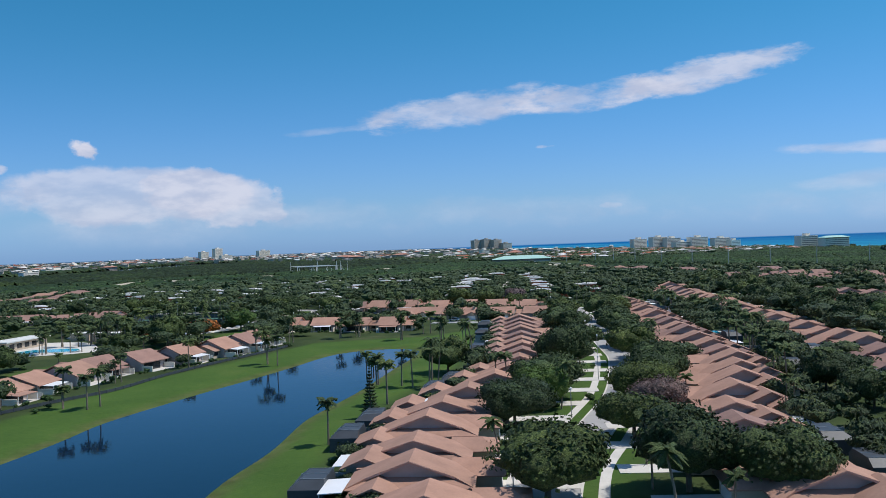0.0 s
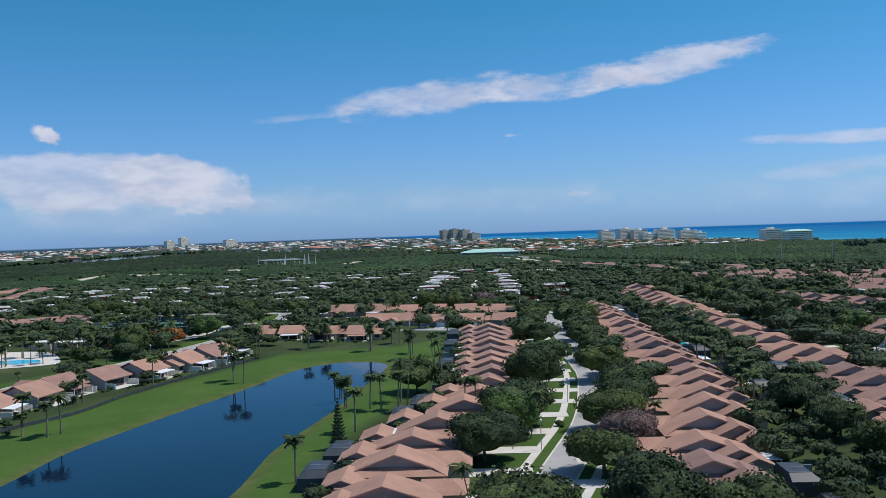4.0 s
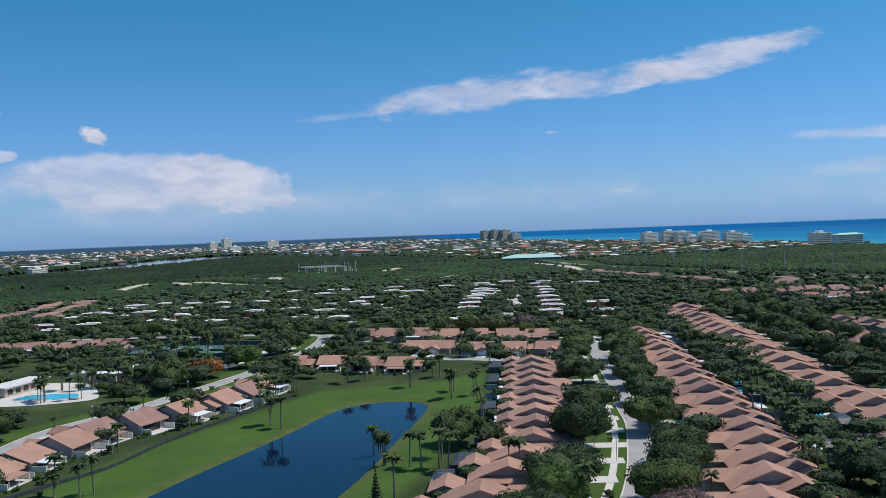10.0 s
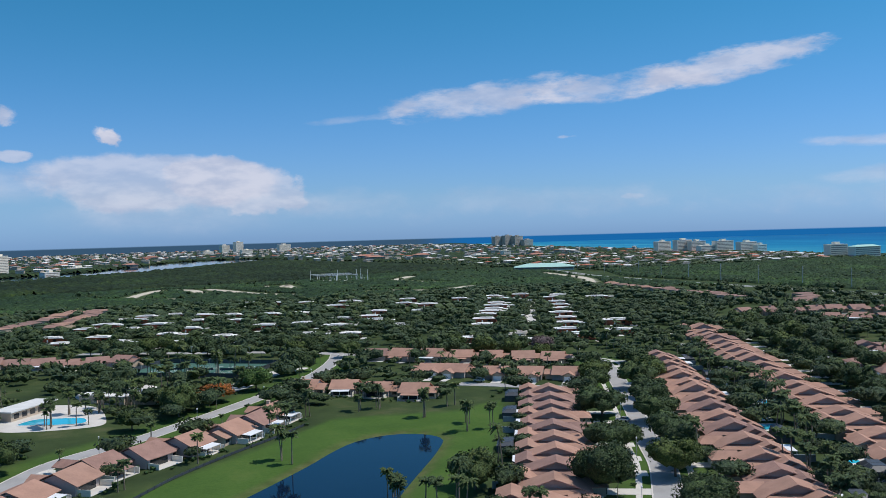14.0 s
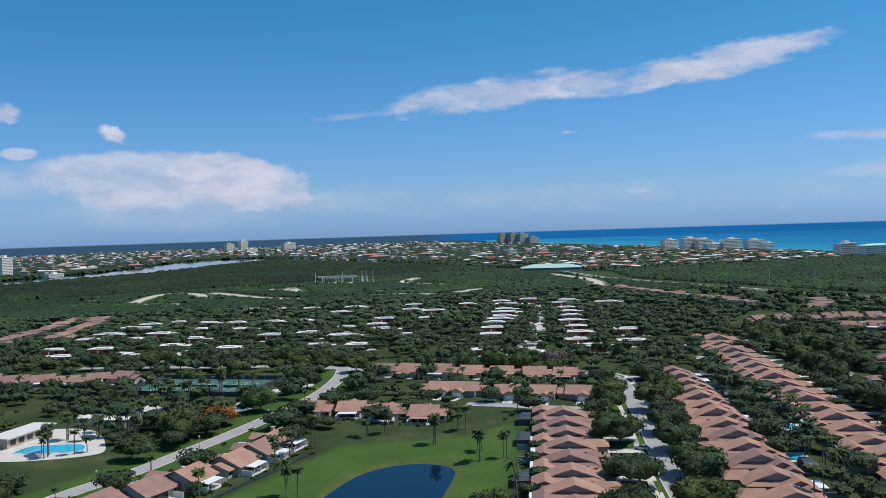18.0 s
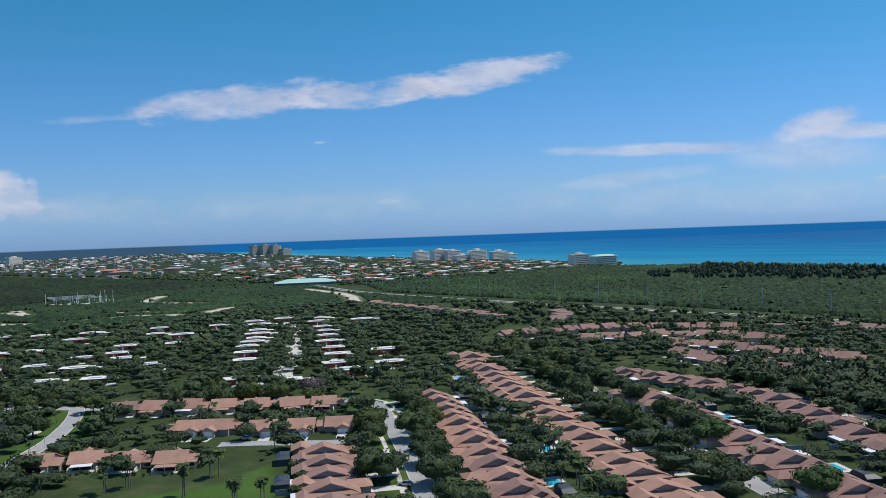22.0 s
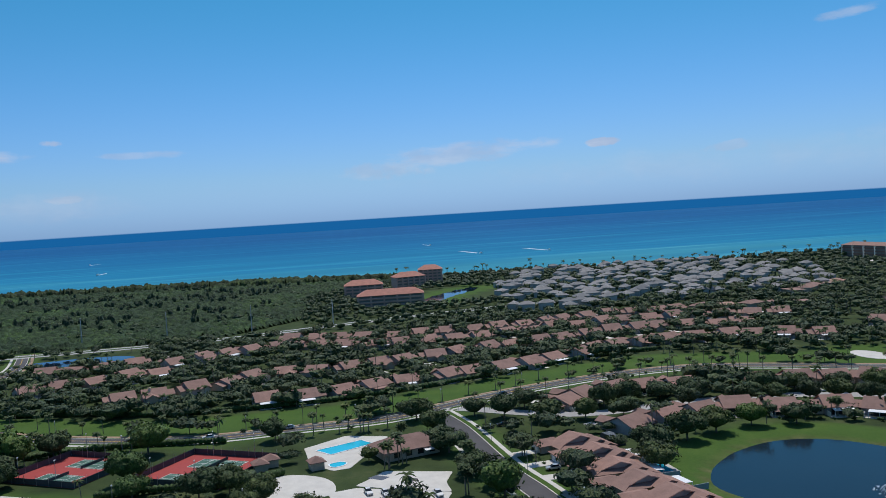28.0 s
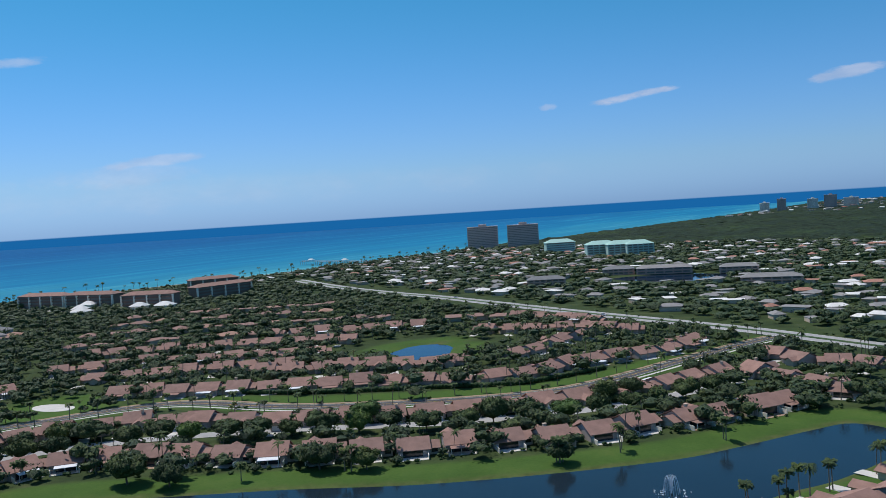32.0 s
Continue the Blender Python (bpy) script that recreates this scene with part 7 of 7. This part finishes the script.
def straight(pts, step=3.0):
    """Corners kept nearly sharp when a smooth line is led through them."""
    out_ = []
    for (x0, y0), (x1, y1) in zip(pts, pts[1:] + pts[:1]):
        n = max(2, int(math.hypot(x1 - x0, y1 - y0) / step))
        out_ += [(x0 + (x1 - x0) * k / n, y0 + (y1 - y0) * k / n) for k in range(n)]
    return out_


pavement("turning_circle", [(282, 71), (293, 68), (297, 60), (292, 51), (284, 47), (275, 48), (272, 58)], CONCRETE, "pale concrete turning circle")
pavement("car_park", straight([(276, 49), (278, 41), (272, 28), (266, 16), (254, 20), (256, 36), (264, 47)]), CONCRETE, "pale concrete car park", 0.085)
slab_ = pavement("games_court", straight([(280, 41), (291, 32), (284, 13), (275, 16), (266.5, 16), (272, 28.5)]), CONCRETE, "white concrete court with painted games", 0.12)
part("painted_lane", flat_patch([(286, 37.5), (282.5, 33.5), (285, 31), (288, 34.8)], 0.12, 0.127), plain("slate_paint", (0.09, 0.11, 0.15), 0.8), slab_, "dark blue painted lanes")
part("painted_disc", Soup().add([(280 + 1.6 * math.cos(a), 25 + 1.6 * math.sin(a), 0.128) for a in np.linspace(0, math.tau, 16, endpoint=False)], [tuple(range(16))]), plain("slate_disc", (0.08, 0.07, 0.07), 0.8), slab_, "dark painted disc")
deck_ = pavement("pool_deck", straight([(325.5, 56), (337, 42), (331, 28), (318, 31), (309, 37), (298, 42), (297, 47), (306, 54)]), CONCRETE, "pale concrete pool deck", 0.1)


pavement("apartment_car_park", straight([(696, -512), (882, -500), (884, -488), (700, -498)]), CONCRETE, "pale car park behind the beach apartments")
pavement("round_plaza", [(391 + 12 * math.cos(a), -193 + 6.5 * math.sin(a)) for a in np.linspace(0, math.tau, 12, endpoint=False)], CONCRETE, "round white concrete plaza in a lawn")


def swimming_pool(name, pts, label):
    line = curve_through(pts, 1.0, True)
    a = np.sum(line[:, 0] * np.roll(line[:, 1], -1) - np.roll(line[:, 0], -1) * line[:, 1])
    line = line if a > 0 else line[::-1]
    p = thing(name, label, "pool", "swimming pools")
    part("water", flat_patch([tuple(q) for q in line], 0.02, 0.13), POOL, p, "bright turquoise water")
    n = normals_of(np.vstack([line[-1], line, line[0]]))[1:-1]
    rim = Soup()
    m = len(line)
    o, i_ = line + n * 0.45, line
    rim.add([(x, y, 0.2) for x, y in i_] + [(x, y, 0.2) for x, y in o], [(k, m + k, m + (k + 1) % m, (k + 1) % m) for k in range(m)])
    part("coping", rim, METAL_WHITE, p, "white pool coping")
    return p


swimming_pool("clubhouse_pool", straight([(321.5, 52), (329.2, 37.2), (323.6, 33.6), (315, 47.4)], 2.0), "bright turquoise clubhouse pool with a white deck")
swimming_pool("whirlpool", [(304, 48), (305.5, 45), (304, 43), (301.5, 44), (300.5, 47)], "small round turquoise whirlpool")
club = thing("clubhouse", "brown-roofed clubhouse beside the pool", "clubhouse", m=pose(308.5, 24, 0, 0, 0, 108))
part("wall", Soup().box(-9, 9, -6, 6, 0, 3.0), STUCCO, club)
s = Soup()
gable_roof(s, -9, 9, -6, 6, 3.0, 6.0, "x", 1.2, 0.3, 5.0, 5.0)
part("roof", s, ROOF_OLD, club)
for k in range(4):
    part("window", Soup().box(-7.5 + 4 * k, -5.5 + 4 * k, 6.0, 6.05, 0.8, 2.4), GLASS, club)
part("awning", Soup().slab([(-9, 6.2, 2.6), (-3, 6.2, 2.6), (-3, 9.0, 2.3), (-9, 9.0, 2.3)], 0.08), METAL_WHITE, club, "white awning")
for x, y in ((301, 52), (309, 66), (305, 69)):
    hut = thing("pool_hut", "small hut with a brown hipped roof", "hut", "huts", m=pose(x, y, 0, 0, 0, 15))
    part("wall", Soup().box(-2, 2, -2, 2, 0, 2.5), STUCCO, hut)
    s = Soup()
    gable_roof(s, -2, 2, -2, 2, 2.5, 4.0, "x", 0.6, 0.2, 2.2, 2.2)
    part("roof", s, ROOF_OLD, hut)


def tennis(cx, cy, turn, base, line_z, length=23.8, width=11.0):
    m = Matrix.Translation((cx, cy, 0)) @ Matrix.Rotation(radians(turn), 4, "Z")

    def at(x, y):
        v = m @ Vector((x, y, 0))
        return (v.x, v.y)

    c = thing("tennis_court", "green hard court with white lines on a red surround" if base == "red" else "green hard court with white lines", "tennis court", "tennis courts")
    part("surface", flat_patch([at(-length / 2, -width / 2), at(length / 2, -width / 2), at(length / 2, width / 2), at(-length / 2, width / 2)], 0.05, line_z), COURT_GREEN, c)

    def stripe(x0, x1, y0, y1):
        part("line", flat_patch([at(x0, y0), at(x1, y0), at(x1, y1), at(x0, y1)], line_z, line_z + 0.006), PAINT_WHITE, c)

    a, b = length / 2, width / 2
    for x in (-a, -a * 0.54, a * 0.54, a - 0.15):
        stripe(x, x + 0.15, -b, b)
    for y in (-b, -b * 0.75, 0, b * 0.75, b - 0.15):
        stripe(-a, a, y, y + 0.15)
    net = part("net", flat_patch([at(-0.03, -b - 0.9), at(0.03, -b - 0.9), at(0.03, b + 0.9), at(-0.03, b + 0.9)], 0.1, 1.05), SCREEN, c, "dark tennis net")
    for y in (-b - 0.9, b + 0.9):
        part("net_post", Soup().tube((*at(0, y), 0), (*at(0, y), 1.1), 0.06, 0.06, 5), STEEL, net)
    return c


def court_block(cx, cy, turn, hx, hy, mat, label):
    m = Matrix.Translation((cx, cy, 0)) @ Matrix.Rotation(radians(turn), 4, "Z")
    cs = [tuple((m @ Vector((x, y, 0)))[:2]) for x, y in ((-hx, -hy), (hx, -hy), (hx, hy), (-hx, hy))]
    solid("court_surround", flat_patch(cs, 0.0, 0.09), mat, label, "pavement", kind="structure")
    f = thing("court_fence", "dark green tennis fence with windscreen", "fence", "court fences")
    for (x0, y0), (x1, y1) in zip(cs, cs[1:] + cs[:1]):
        n = 6
        for k in range(n):
            x, y = x0 + (x1 - x0) * k / n, y0 + (y1 - y0) * k / n
            part("post", Soup().tube((x, y, 0), (x, y, 3.0), 0.06, 0.06, 5), STEEL, f)
        dx_, dy_ = (y1 - y0), -(x1 - x0)
        ln = math.hypot(dx_, dy_)
        ox, oy = dx_ / ln * 0.02, dy_ / ln * 0.02
        part("windscreen", flat_patch([(x0 - ox, y0 - oy), (x1 - ox, y1 - oy), (x1 + ox, y1 + oy), (x0 + ox, y0 + oy)], 0.1, 2.0), SCREEN, f)
    for sx, sy_ in ((-0.5, -1), (0.5, -1), (-0.5, 1), (0.5, 1)):
        v = m @ Vector((hx * sx, hy * sy_ * 0.97, 0))
        lamp = thing("court_lamp", "tall steel floodlight mast at the courts", "floodlight", "court floodlights", m=pose(v.x, v.y, 0))
        part("mast", Soup().tube((0, 0, 0), (0, 0, 8), 0.09, 0.06, 6), STEEL, lamp)
        part("lamp_head", Soup().box(-0.6, 0.6, -0.15, 0.15, 7.9, 8.15), STEEL, lamp)


court_block(326, 129, 60, 15.0, 14.5, COURT_RED, "red court surround")
tennis(332, 124.5, 60, "red", 0.1, 15.0, 8.5)
tennis(318.5, 132.0, 60, "red", 0.1, 15.0, 8.5)
court_block(311, 86, 60, 16.0, 15.5, COURT_RED, "red court surround")
tennis(317, 83, 60, "red", 0.1, 17.0, 9.0)
tennis(303.5, 91.5, 60, "red", 0.1, 17.0, 9.0)
court_block(52, 425, -35, 30, 20, COURT_GREEN, "green court surround")
for k in (-1, 0, 1):
    tennis(52 + 16 * k * math.cos(radians(-35)), 425 + 16 * k * math.sin(radians(-35)), 55, "green", 0.11)

# ---- the western club: pool, flat white roofs, car park ----
swimming_pool("west_pool", [(-17, 333), (-12, 340), (-4, 338), (3, 334), (3, 326), (-5, 327), (-11, 330)], "large bright turquoise pool with palms beside it")
pavement("west_pool_deck", [(-24, 352), (-11, 366), (6, 356), (10, 330), (6, 318), (-18, 322), (-26, 335)], CONCRETE, "tan pool deck", 0.06)
wc = thing("west_clubhouse", "low clubhouse with a flat white roof", "clubhouse", m=pose(-16, 351, 0, 0, 0, 55))
part("wall", Soup().box(-11, 11, -3.5, 3.5, 0, 3.2), STUCCO, wc)
part("roof", Soup().box(-12, 12, -4.5, 4.5, 3.2, 3.6), ROOF_WHITE, wc, "flat white roof")
for k in range(5):
    part("window", Soup().box(-9.5 + 4 * k, -7.0 + 4 * k, -3.55, -3.5, 0.8, 2.5), GLASS, wc)
for x, y, w, d, turn in ((14, 358, 10, 5, -35), (24, 352, 12, 4, -35), (6, 366, 7, 6, -30)):
    b = thing("service_building", "low pale service building with a flat roof", "building", "service buildings", m=pose(x, y, 0, 0, 0, turn))
    part("wall", Soup().box(-w / 2, w / 2, -d / 2, d / 2, 0, 2.8), STUCCO, b)
    part("roof", Soup().box(-w / 2 - 0.3, w / 2 + 0.3, -d / 2 - 0.3, d / 2 + 0.3, 2.8, 3.1), ROOF_WHITE, b)
pavement("west_car_park", [(0, 378), (6, 396), (24, 398), (32, 382), (26, 366), (10, 364)], CONCRETE, "pale concrete car park", 0.07)
pavement("west_path", [(36, 356), (58, 360), (78, 388), (96, 402), (92, 406), (70, 396), (52, 366), (36, 362)], CONCRETE, "pale path across the lawn", 0.07)


# ---- cars ----
def car(paint, label, name="parked_car"):
    c = thing(name, label, "car", "parked cars")
    body = Soup().add([(-0.88, -2.15, 0.35), (0.88, -2.15, 0.35), (0.88, 2.15, 0.35), (-0.88, 2.15, 0.35), (-0.88, -2.2, 0.8), (0.88, -2.2, 0.8), (0.84, 2.2, 0.72), (-0.84, 2.2, 0.72), (-0.84, -2.05, 0.95), (0.84, -2.05, 0.95), (0.8, 0.95, 0.95), (-0.8, 0.95, 0.95)],
                      [(0, 3, 2, 1), (0, 1, 5, 4), (1, 2, 6, 5), (2, 3, 7, 6), (3, 0, 4, 7), (4, 5, 9, 8), (5, 6, 10, 9), (6, 7, 11, 10), (7, 4, 8, 11), (8, 9, 10, 11)])
    part("body", body, paint, c)
    cabin = Soup().add([(-0.8, -1.9, 0.94), (0.8, -1.9, 0.94), (0.8, 0.9, 0.94), (-0.8, 0.9, 0.94), (-0.62, -1.3, 1.42), (0.62, -1.3, 1.42), (0.62, 0.15, 1.45), (-0.62, 0.15, 1.45)],
                       [(0, 1, 5, 4), (1, 2, 6, 5), (2, 3, 7, 6), (3, 0, 4, 7)])
    part("window_glass", cabin, GLASS, c, "dark car windows")
    part("car_roof", Soup().box(-0.63, 0.63, -1.32, 0.17, 1.43, 1.48), paint, c)
    for wx in (-0.82, 0.82):
        for wy in (-1.35, 1.35):
            w = part("wheel", Soup().tube((wx - 0.1, wy, 0.33), (wx + 0.1, wy, 0.33), 0.33, 0.33, 10), RUBBER, c)
    return c


CAR_KINDS = [car(CAR_WHITE, "white saloon car parked on pale concrete"), car(CAR_SILVER, "silver saloon car parked on pale concrete"), car(CAR_DARK, "black car parked on pale concrete")]
CAR_SPOTS = [(272, 38, 100, 0), (269.5, 33.5, 100, 0), (269.5, 31, 100, 0), (266, 25, 100, 2), (264.5, 19.8, 100, 0), (106, 178, -60, 0), (102, 171, -60, 2), (156, 242, 30, 1), (204, 334, 30, 1), (304, 172, -60, 2), (300, 160, -60, 0), (296, 150, -60, 1), (10, 385, 60, 2), (14, 383, 60, 2), (18, 381, 60, 1), (22, 379, 60, 0),
             (440, 229, 70, 2), (355, 62, 0, 1), (378, -22, 15, 2), (352, 90, 5, 0), (303, -11, 0, 0), (330, -12, 0, 2), (276, -15, 0, 1), (148, 330, 40, 0), (245, -203, 60, 0), (180, -238, 50, 2), (420, -600, 60, 0), (250, -500, 60, 1)]
done_cars = set()
for x, y, turn, k in CAR_SPOTS:
    m = pose(x, y, 0.12, 0, 0, turn)
    if k in done_cars:
        copy_thing(CAR_KINDS[k], m)
    else:
        CAR_KINDS[k].matrix_world = m
        done_cars.add(k)


# ---- lamps, poles, fountains, boats ----
lamp = thing("street_lamp", "slim grey street lamp with a small lantern", "street lamp", "street lamps")
part("post", Soup().tube((0, 0, 0), (0, 0, 5.2), 0.09, 0.06, 6), STEEL, lamp)
part("lantern", Soup().tube((0, 0, 5.1), (0, 0, 5.5), 0.16, 0.24, 6).tube((0, 0, 5.5), (0, 0, 5.7), 0.26, 0.05, 6), METAL_WHITE, lamp)
spots = []
for key, off, step, first_ in (("street", -5.6, 11, 6), ("palm_drive", -6.2, 10, 12), ("south_drive", -5.6, 9, 4), ("avenue", 5.6, 10, 20), ("east_street", -5.0, 10, 6)):
    line, nrm = ROAD_LINES[key], normals_of(ROAD_LINES[key])
    spots += [tuple(line[k] + nrm[k] * off) for k in range(first_, min(len(line), 130), step)]
for n, (x, y) in enumerate(spots):
    if n:
        copy_thing(lamp, pose(x, y, 0))
    else:
        lamp.matrix_world = pose(x, y, 0)

pole = thing("power_pole", "tall grey transmission pole beside the highway", "power pole", "power poles")
part("shaft", Soup().tube((0, 0, 0), (0, 0, 19), 0.4, 0.22, 8), STEEL, pole)
for z in (14.5, 16.3, 18.0):
    part("arm", Soup().tube((0, 0, z), (1.6, 0, z + 0.3), 0.1, 0.06, 5), STEEL, pole)
line = curve_through([(648, 40), (640, 120), (645, 230), (648, 300), (646, 400), (640, 520), (636, 640), (632, 760), (640, 900), (668, 1060), (712, 1260)], 55)
for n, (x, y) in enumerate(line):
    if n:
        copy_thing(pole, pose(x, y, 0))
    else:
        pole.matrix_world = pose(x, y, 0)

sub = thing("substation", "steel masts and frames of an electric substation on white gravel", "substation")
part("yard", flat_patch([(268, 1128), (335, 1100), (362, 1180), (292, 1212)], 0, 0.2), CONCRETE, sub, "white gravel yard")
for k in range(26):
    x, y, z = 272 + 82 * rng.random(), 1120 + 70 * rng.random(), float(rng.choice([5, 7, 9, 15]))
    part("mast", Soup().tube((x, y, 0), (x, y, z), 0.3, 0.2, 5), METAL_WHITE, sub)
for k in range(4):
    y = 1122 + 20 * k
    part("beam", Soup().box(280 + 2 * k, 335 + 2 * k, y, y + 0.4, 8.6, 9.0), METAL_WHITE, sub)
FOAM = plain("white_foam", (0.80, 0.84, 0.88), 0.6, vary=0.05)
for x, y, tall in ((232, -90, 2.6), (112, -176, 4.6)):
    f = thing("fountain", "white floating fountain spraying on the lake", "fountain", "lake fountains", m=pose(x, y, -0.6))
    part("float", Soup().tube((0, 0, 0), (0, 0, 0.25), 0.6, 0.5, 10), CAR_DARK, f)
    for k in range(18):
        a = k * math.tau / 18
        reach_ = 3.4 if tall < 4 else 2.2
        s = Soup()
        pts = [(math.cos(a) * reach_ * t, math.sin(a) * reach_ * t, 0.2 + tall * 4 * t * (1 - t) * (0.55 if tall < 4 else 1.0)) for t in np.linspace(0, 1, 7)]
        for p_, q_ in zip(pts[:-1], pts[1:]):
            s.tube(p_, q_, 0.05, 0.05, 4)
        part("jet", s, FOAM, f)
    part("central_jet", Soup().tube((0, 0, 0.2), (0, 0, tall * 1.15), 0.2, 0.05, 6), FOAM, f)
    ring = Soup()
    for k in range(40):
        a, rr = rng.uniform(0, math.tau), rng.uniform(2.2, 5.2)
        c_, s_ = math.cos(a) * rr, math.sin(a) * rr
        ring.tube((c_, s_, 0.0), (c_ + rng.normal(0, 0.25), s_ + rng.normal(0, 0.25), 0.04), 0.28, 0.1, 5)
    part("splash", ring, FOAM, f, "white splash ring")
for x, y, turn, wake in ((1950, -200, 95, 90), (1480, -225, 98, 130), (2100, 560, 80, 70), (1620, 430, 85, 60), (1430, -330, 96, 140)):
    b = thing("motor_boat", "small white motor boat with a long wake", "boat", "motor boats", m=pose(x, y, -0.9, 0, 0, turn))
    part("hull", Soup().add([(-1.4, -5, 0.2), (1.4, -5, 0.2), (1.3, 2, 0.2), (-1.3, 2, 0.2), (0, 6, 0.6), (-1.7, -5, 1.4), (1.7, -5, 1.4), (1.6, 2, 1.5), (-1.6, 2, 1.5), (0, 7, 1.8)], [(0, 3, 2, 1), (3, 4, 2), (0, 1, 6, 5), (1, 2, 7, 6), (2, 4, 9, 7), (4, 3, 8, 9), (3, 0, 5, 8), (5, 6, 7, 8), (8, 7, 9)]), METAL_WHITE, b)
    part("cabin", Soup().box(-1.0, 1.0, -2, 1.2, 1.4, 2.8), METAL_WHITE, b)
    part("wake", Soup().add([(-1.2, -5, 0.12), (1.2, -5, 0.12), (3.6, -wake * 0.5, 0.1), (1.0, -wake, 0.1), (-2.4, -wake * 0.6, 0.1)], [(0, 4, 3, 2, 1)]), FOAM, b, "white foaming wake")

# ---- hedges and fences ----
def hedge(pts, tall, wide, label):
    line = curve_through(pts, 1.6)
    nrm = normals_of(line)
    r = np.random.default_rng(int(abs(pts[0][0])) + 3)
    forms = [lump(r, ICO1, 0.14) for _ in range(6)]
    places = [(x + r.normal(0, 0.15), y + r.normal(0, 0.15), tall * 0.5, r.uniform(0, 6.28), wide * r.uniform(0.9, 1.2), tall * r.uniform(0.5, 0.62), int(r.integers(6))) for x, y in line]
    solid("hedge", big_mesh("hedge", *merged(forms, places), LEAF_HEDGE, True), None, label, "hedge", "hedges")


for pts in ([(424, 190), (412, 150), (398, 118), (394, 85), (396, 42), (410, -4), (428, -46), (444, -88), (448, -115)], [(350, -234), (297, -246), (262, -261), (240, -272), (219, -282), (204, -294), (186, -327)], [(293, 114), (294, 75), (298, 62)], [(346, 150), (350, 122), (344, 84)], [(262, 84), (270, 104), (282, 128)]):
    hedge(pts, 2.2, 1.3, "long clipped dark green hedge beside the lawn")


def fence(pts, tall, mat, label, step=3.0):
    line = curve_through(pts, step)
    f = thing("garden_fence", label, "fence", "garden fences")
    for (x0, y0), (x1, y1) in zip(line[:-1], line[1:]):
        part("post", Soup().box(x0 - 0.07, x0 + 0.07, y0 - 0.07, y0 + 0.07, 0, tall), mat, f)
        dx_, dy_ = x1 - x0, y1 - y0
        ln = math.hypot(dx_, dy_)
        ox, oy = dy_ / ln * 0.03, -dx_ / ln * 0.03
        part("panel", flat_patch([(x0 - ox, y0 - oy), (x1 - ox, y1 - oy), (x1 + ox, y1 + oy), (x0 + ox, y0 + oy)], 0.12, tall - 0.1), mat, f)


fence([(-30, 187), (-14, 203), (-2, 213), (10, 222), (24, 241), (40, 258), (56, 273), (68, 286)], 0.9, SCREEN, "dark metal garden fence behind the villas")
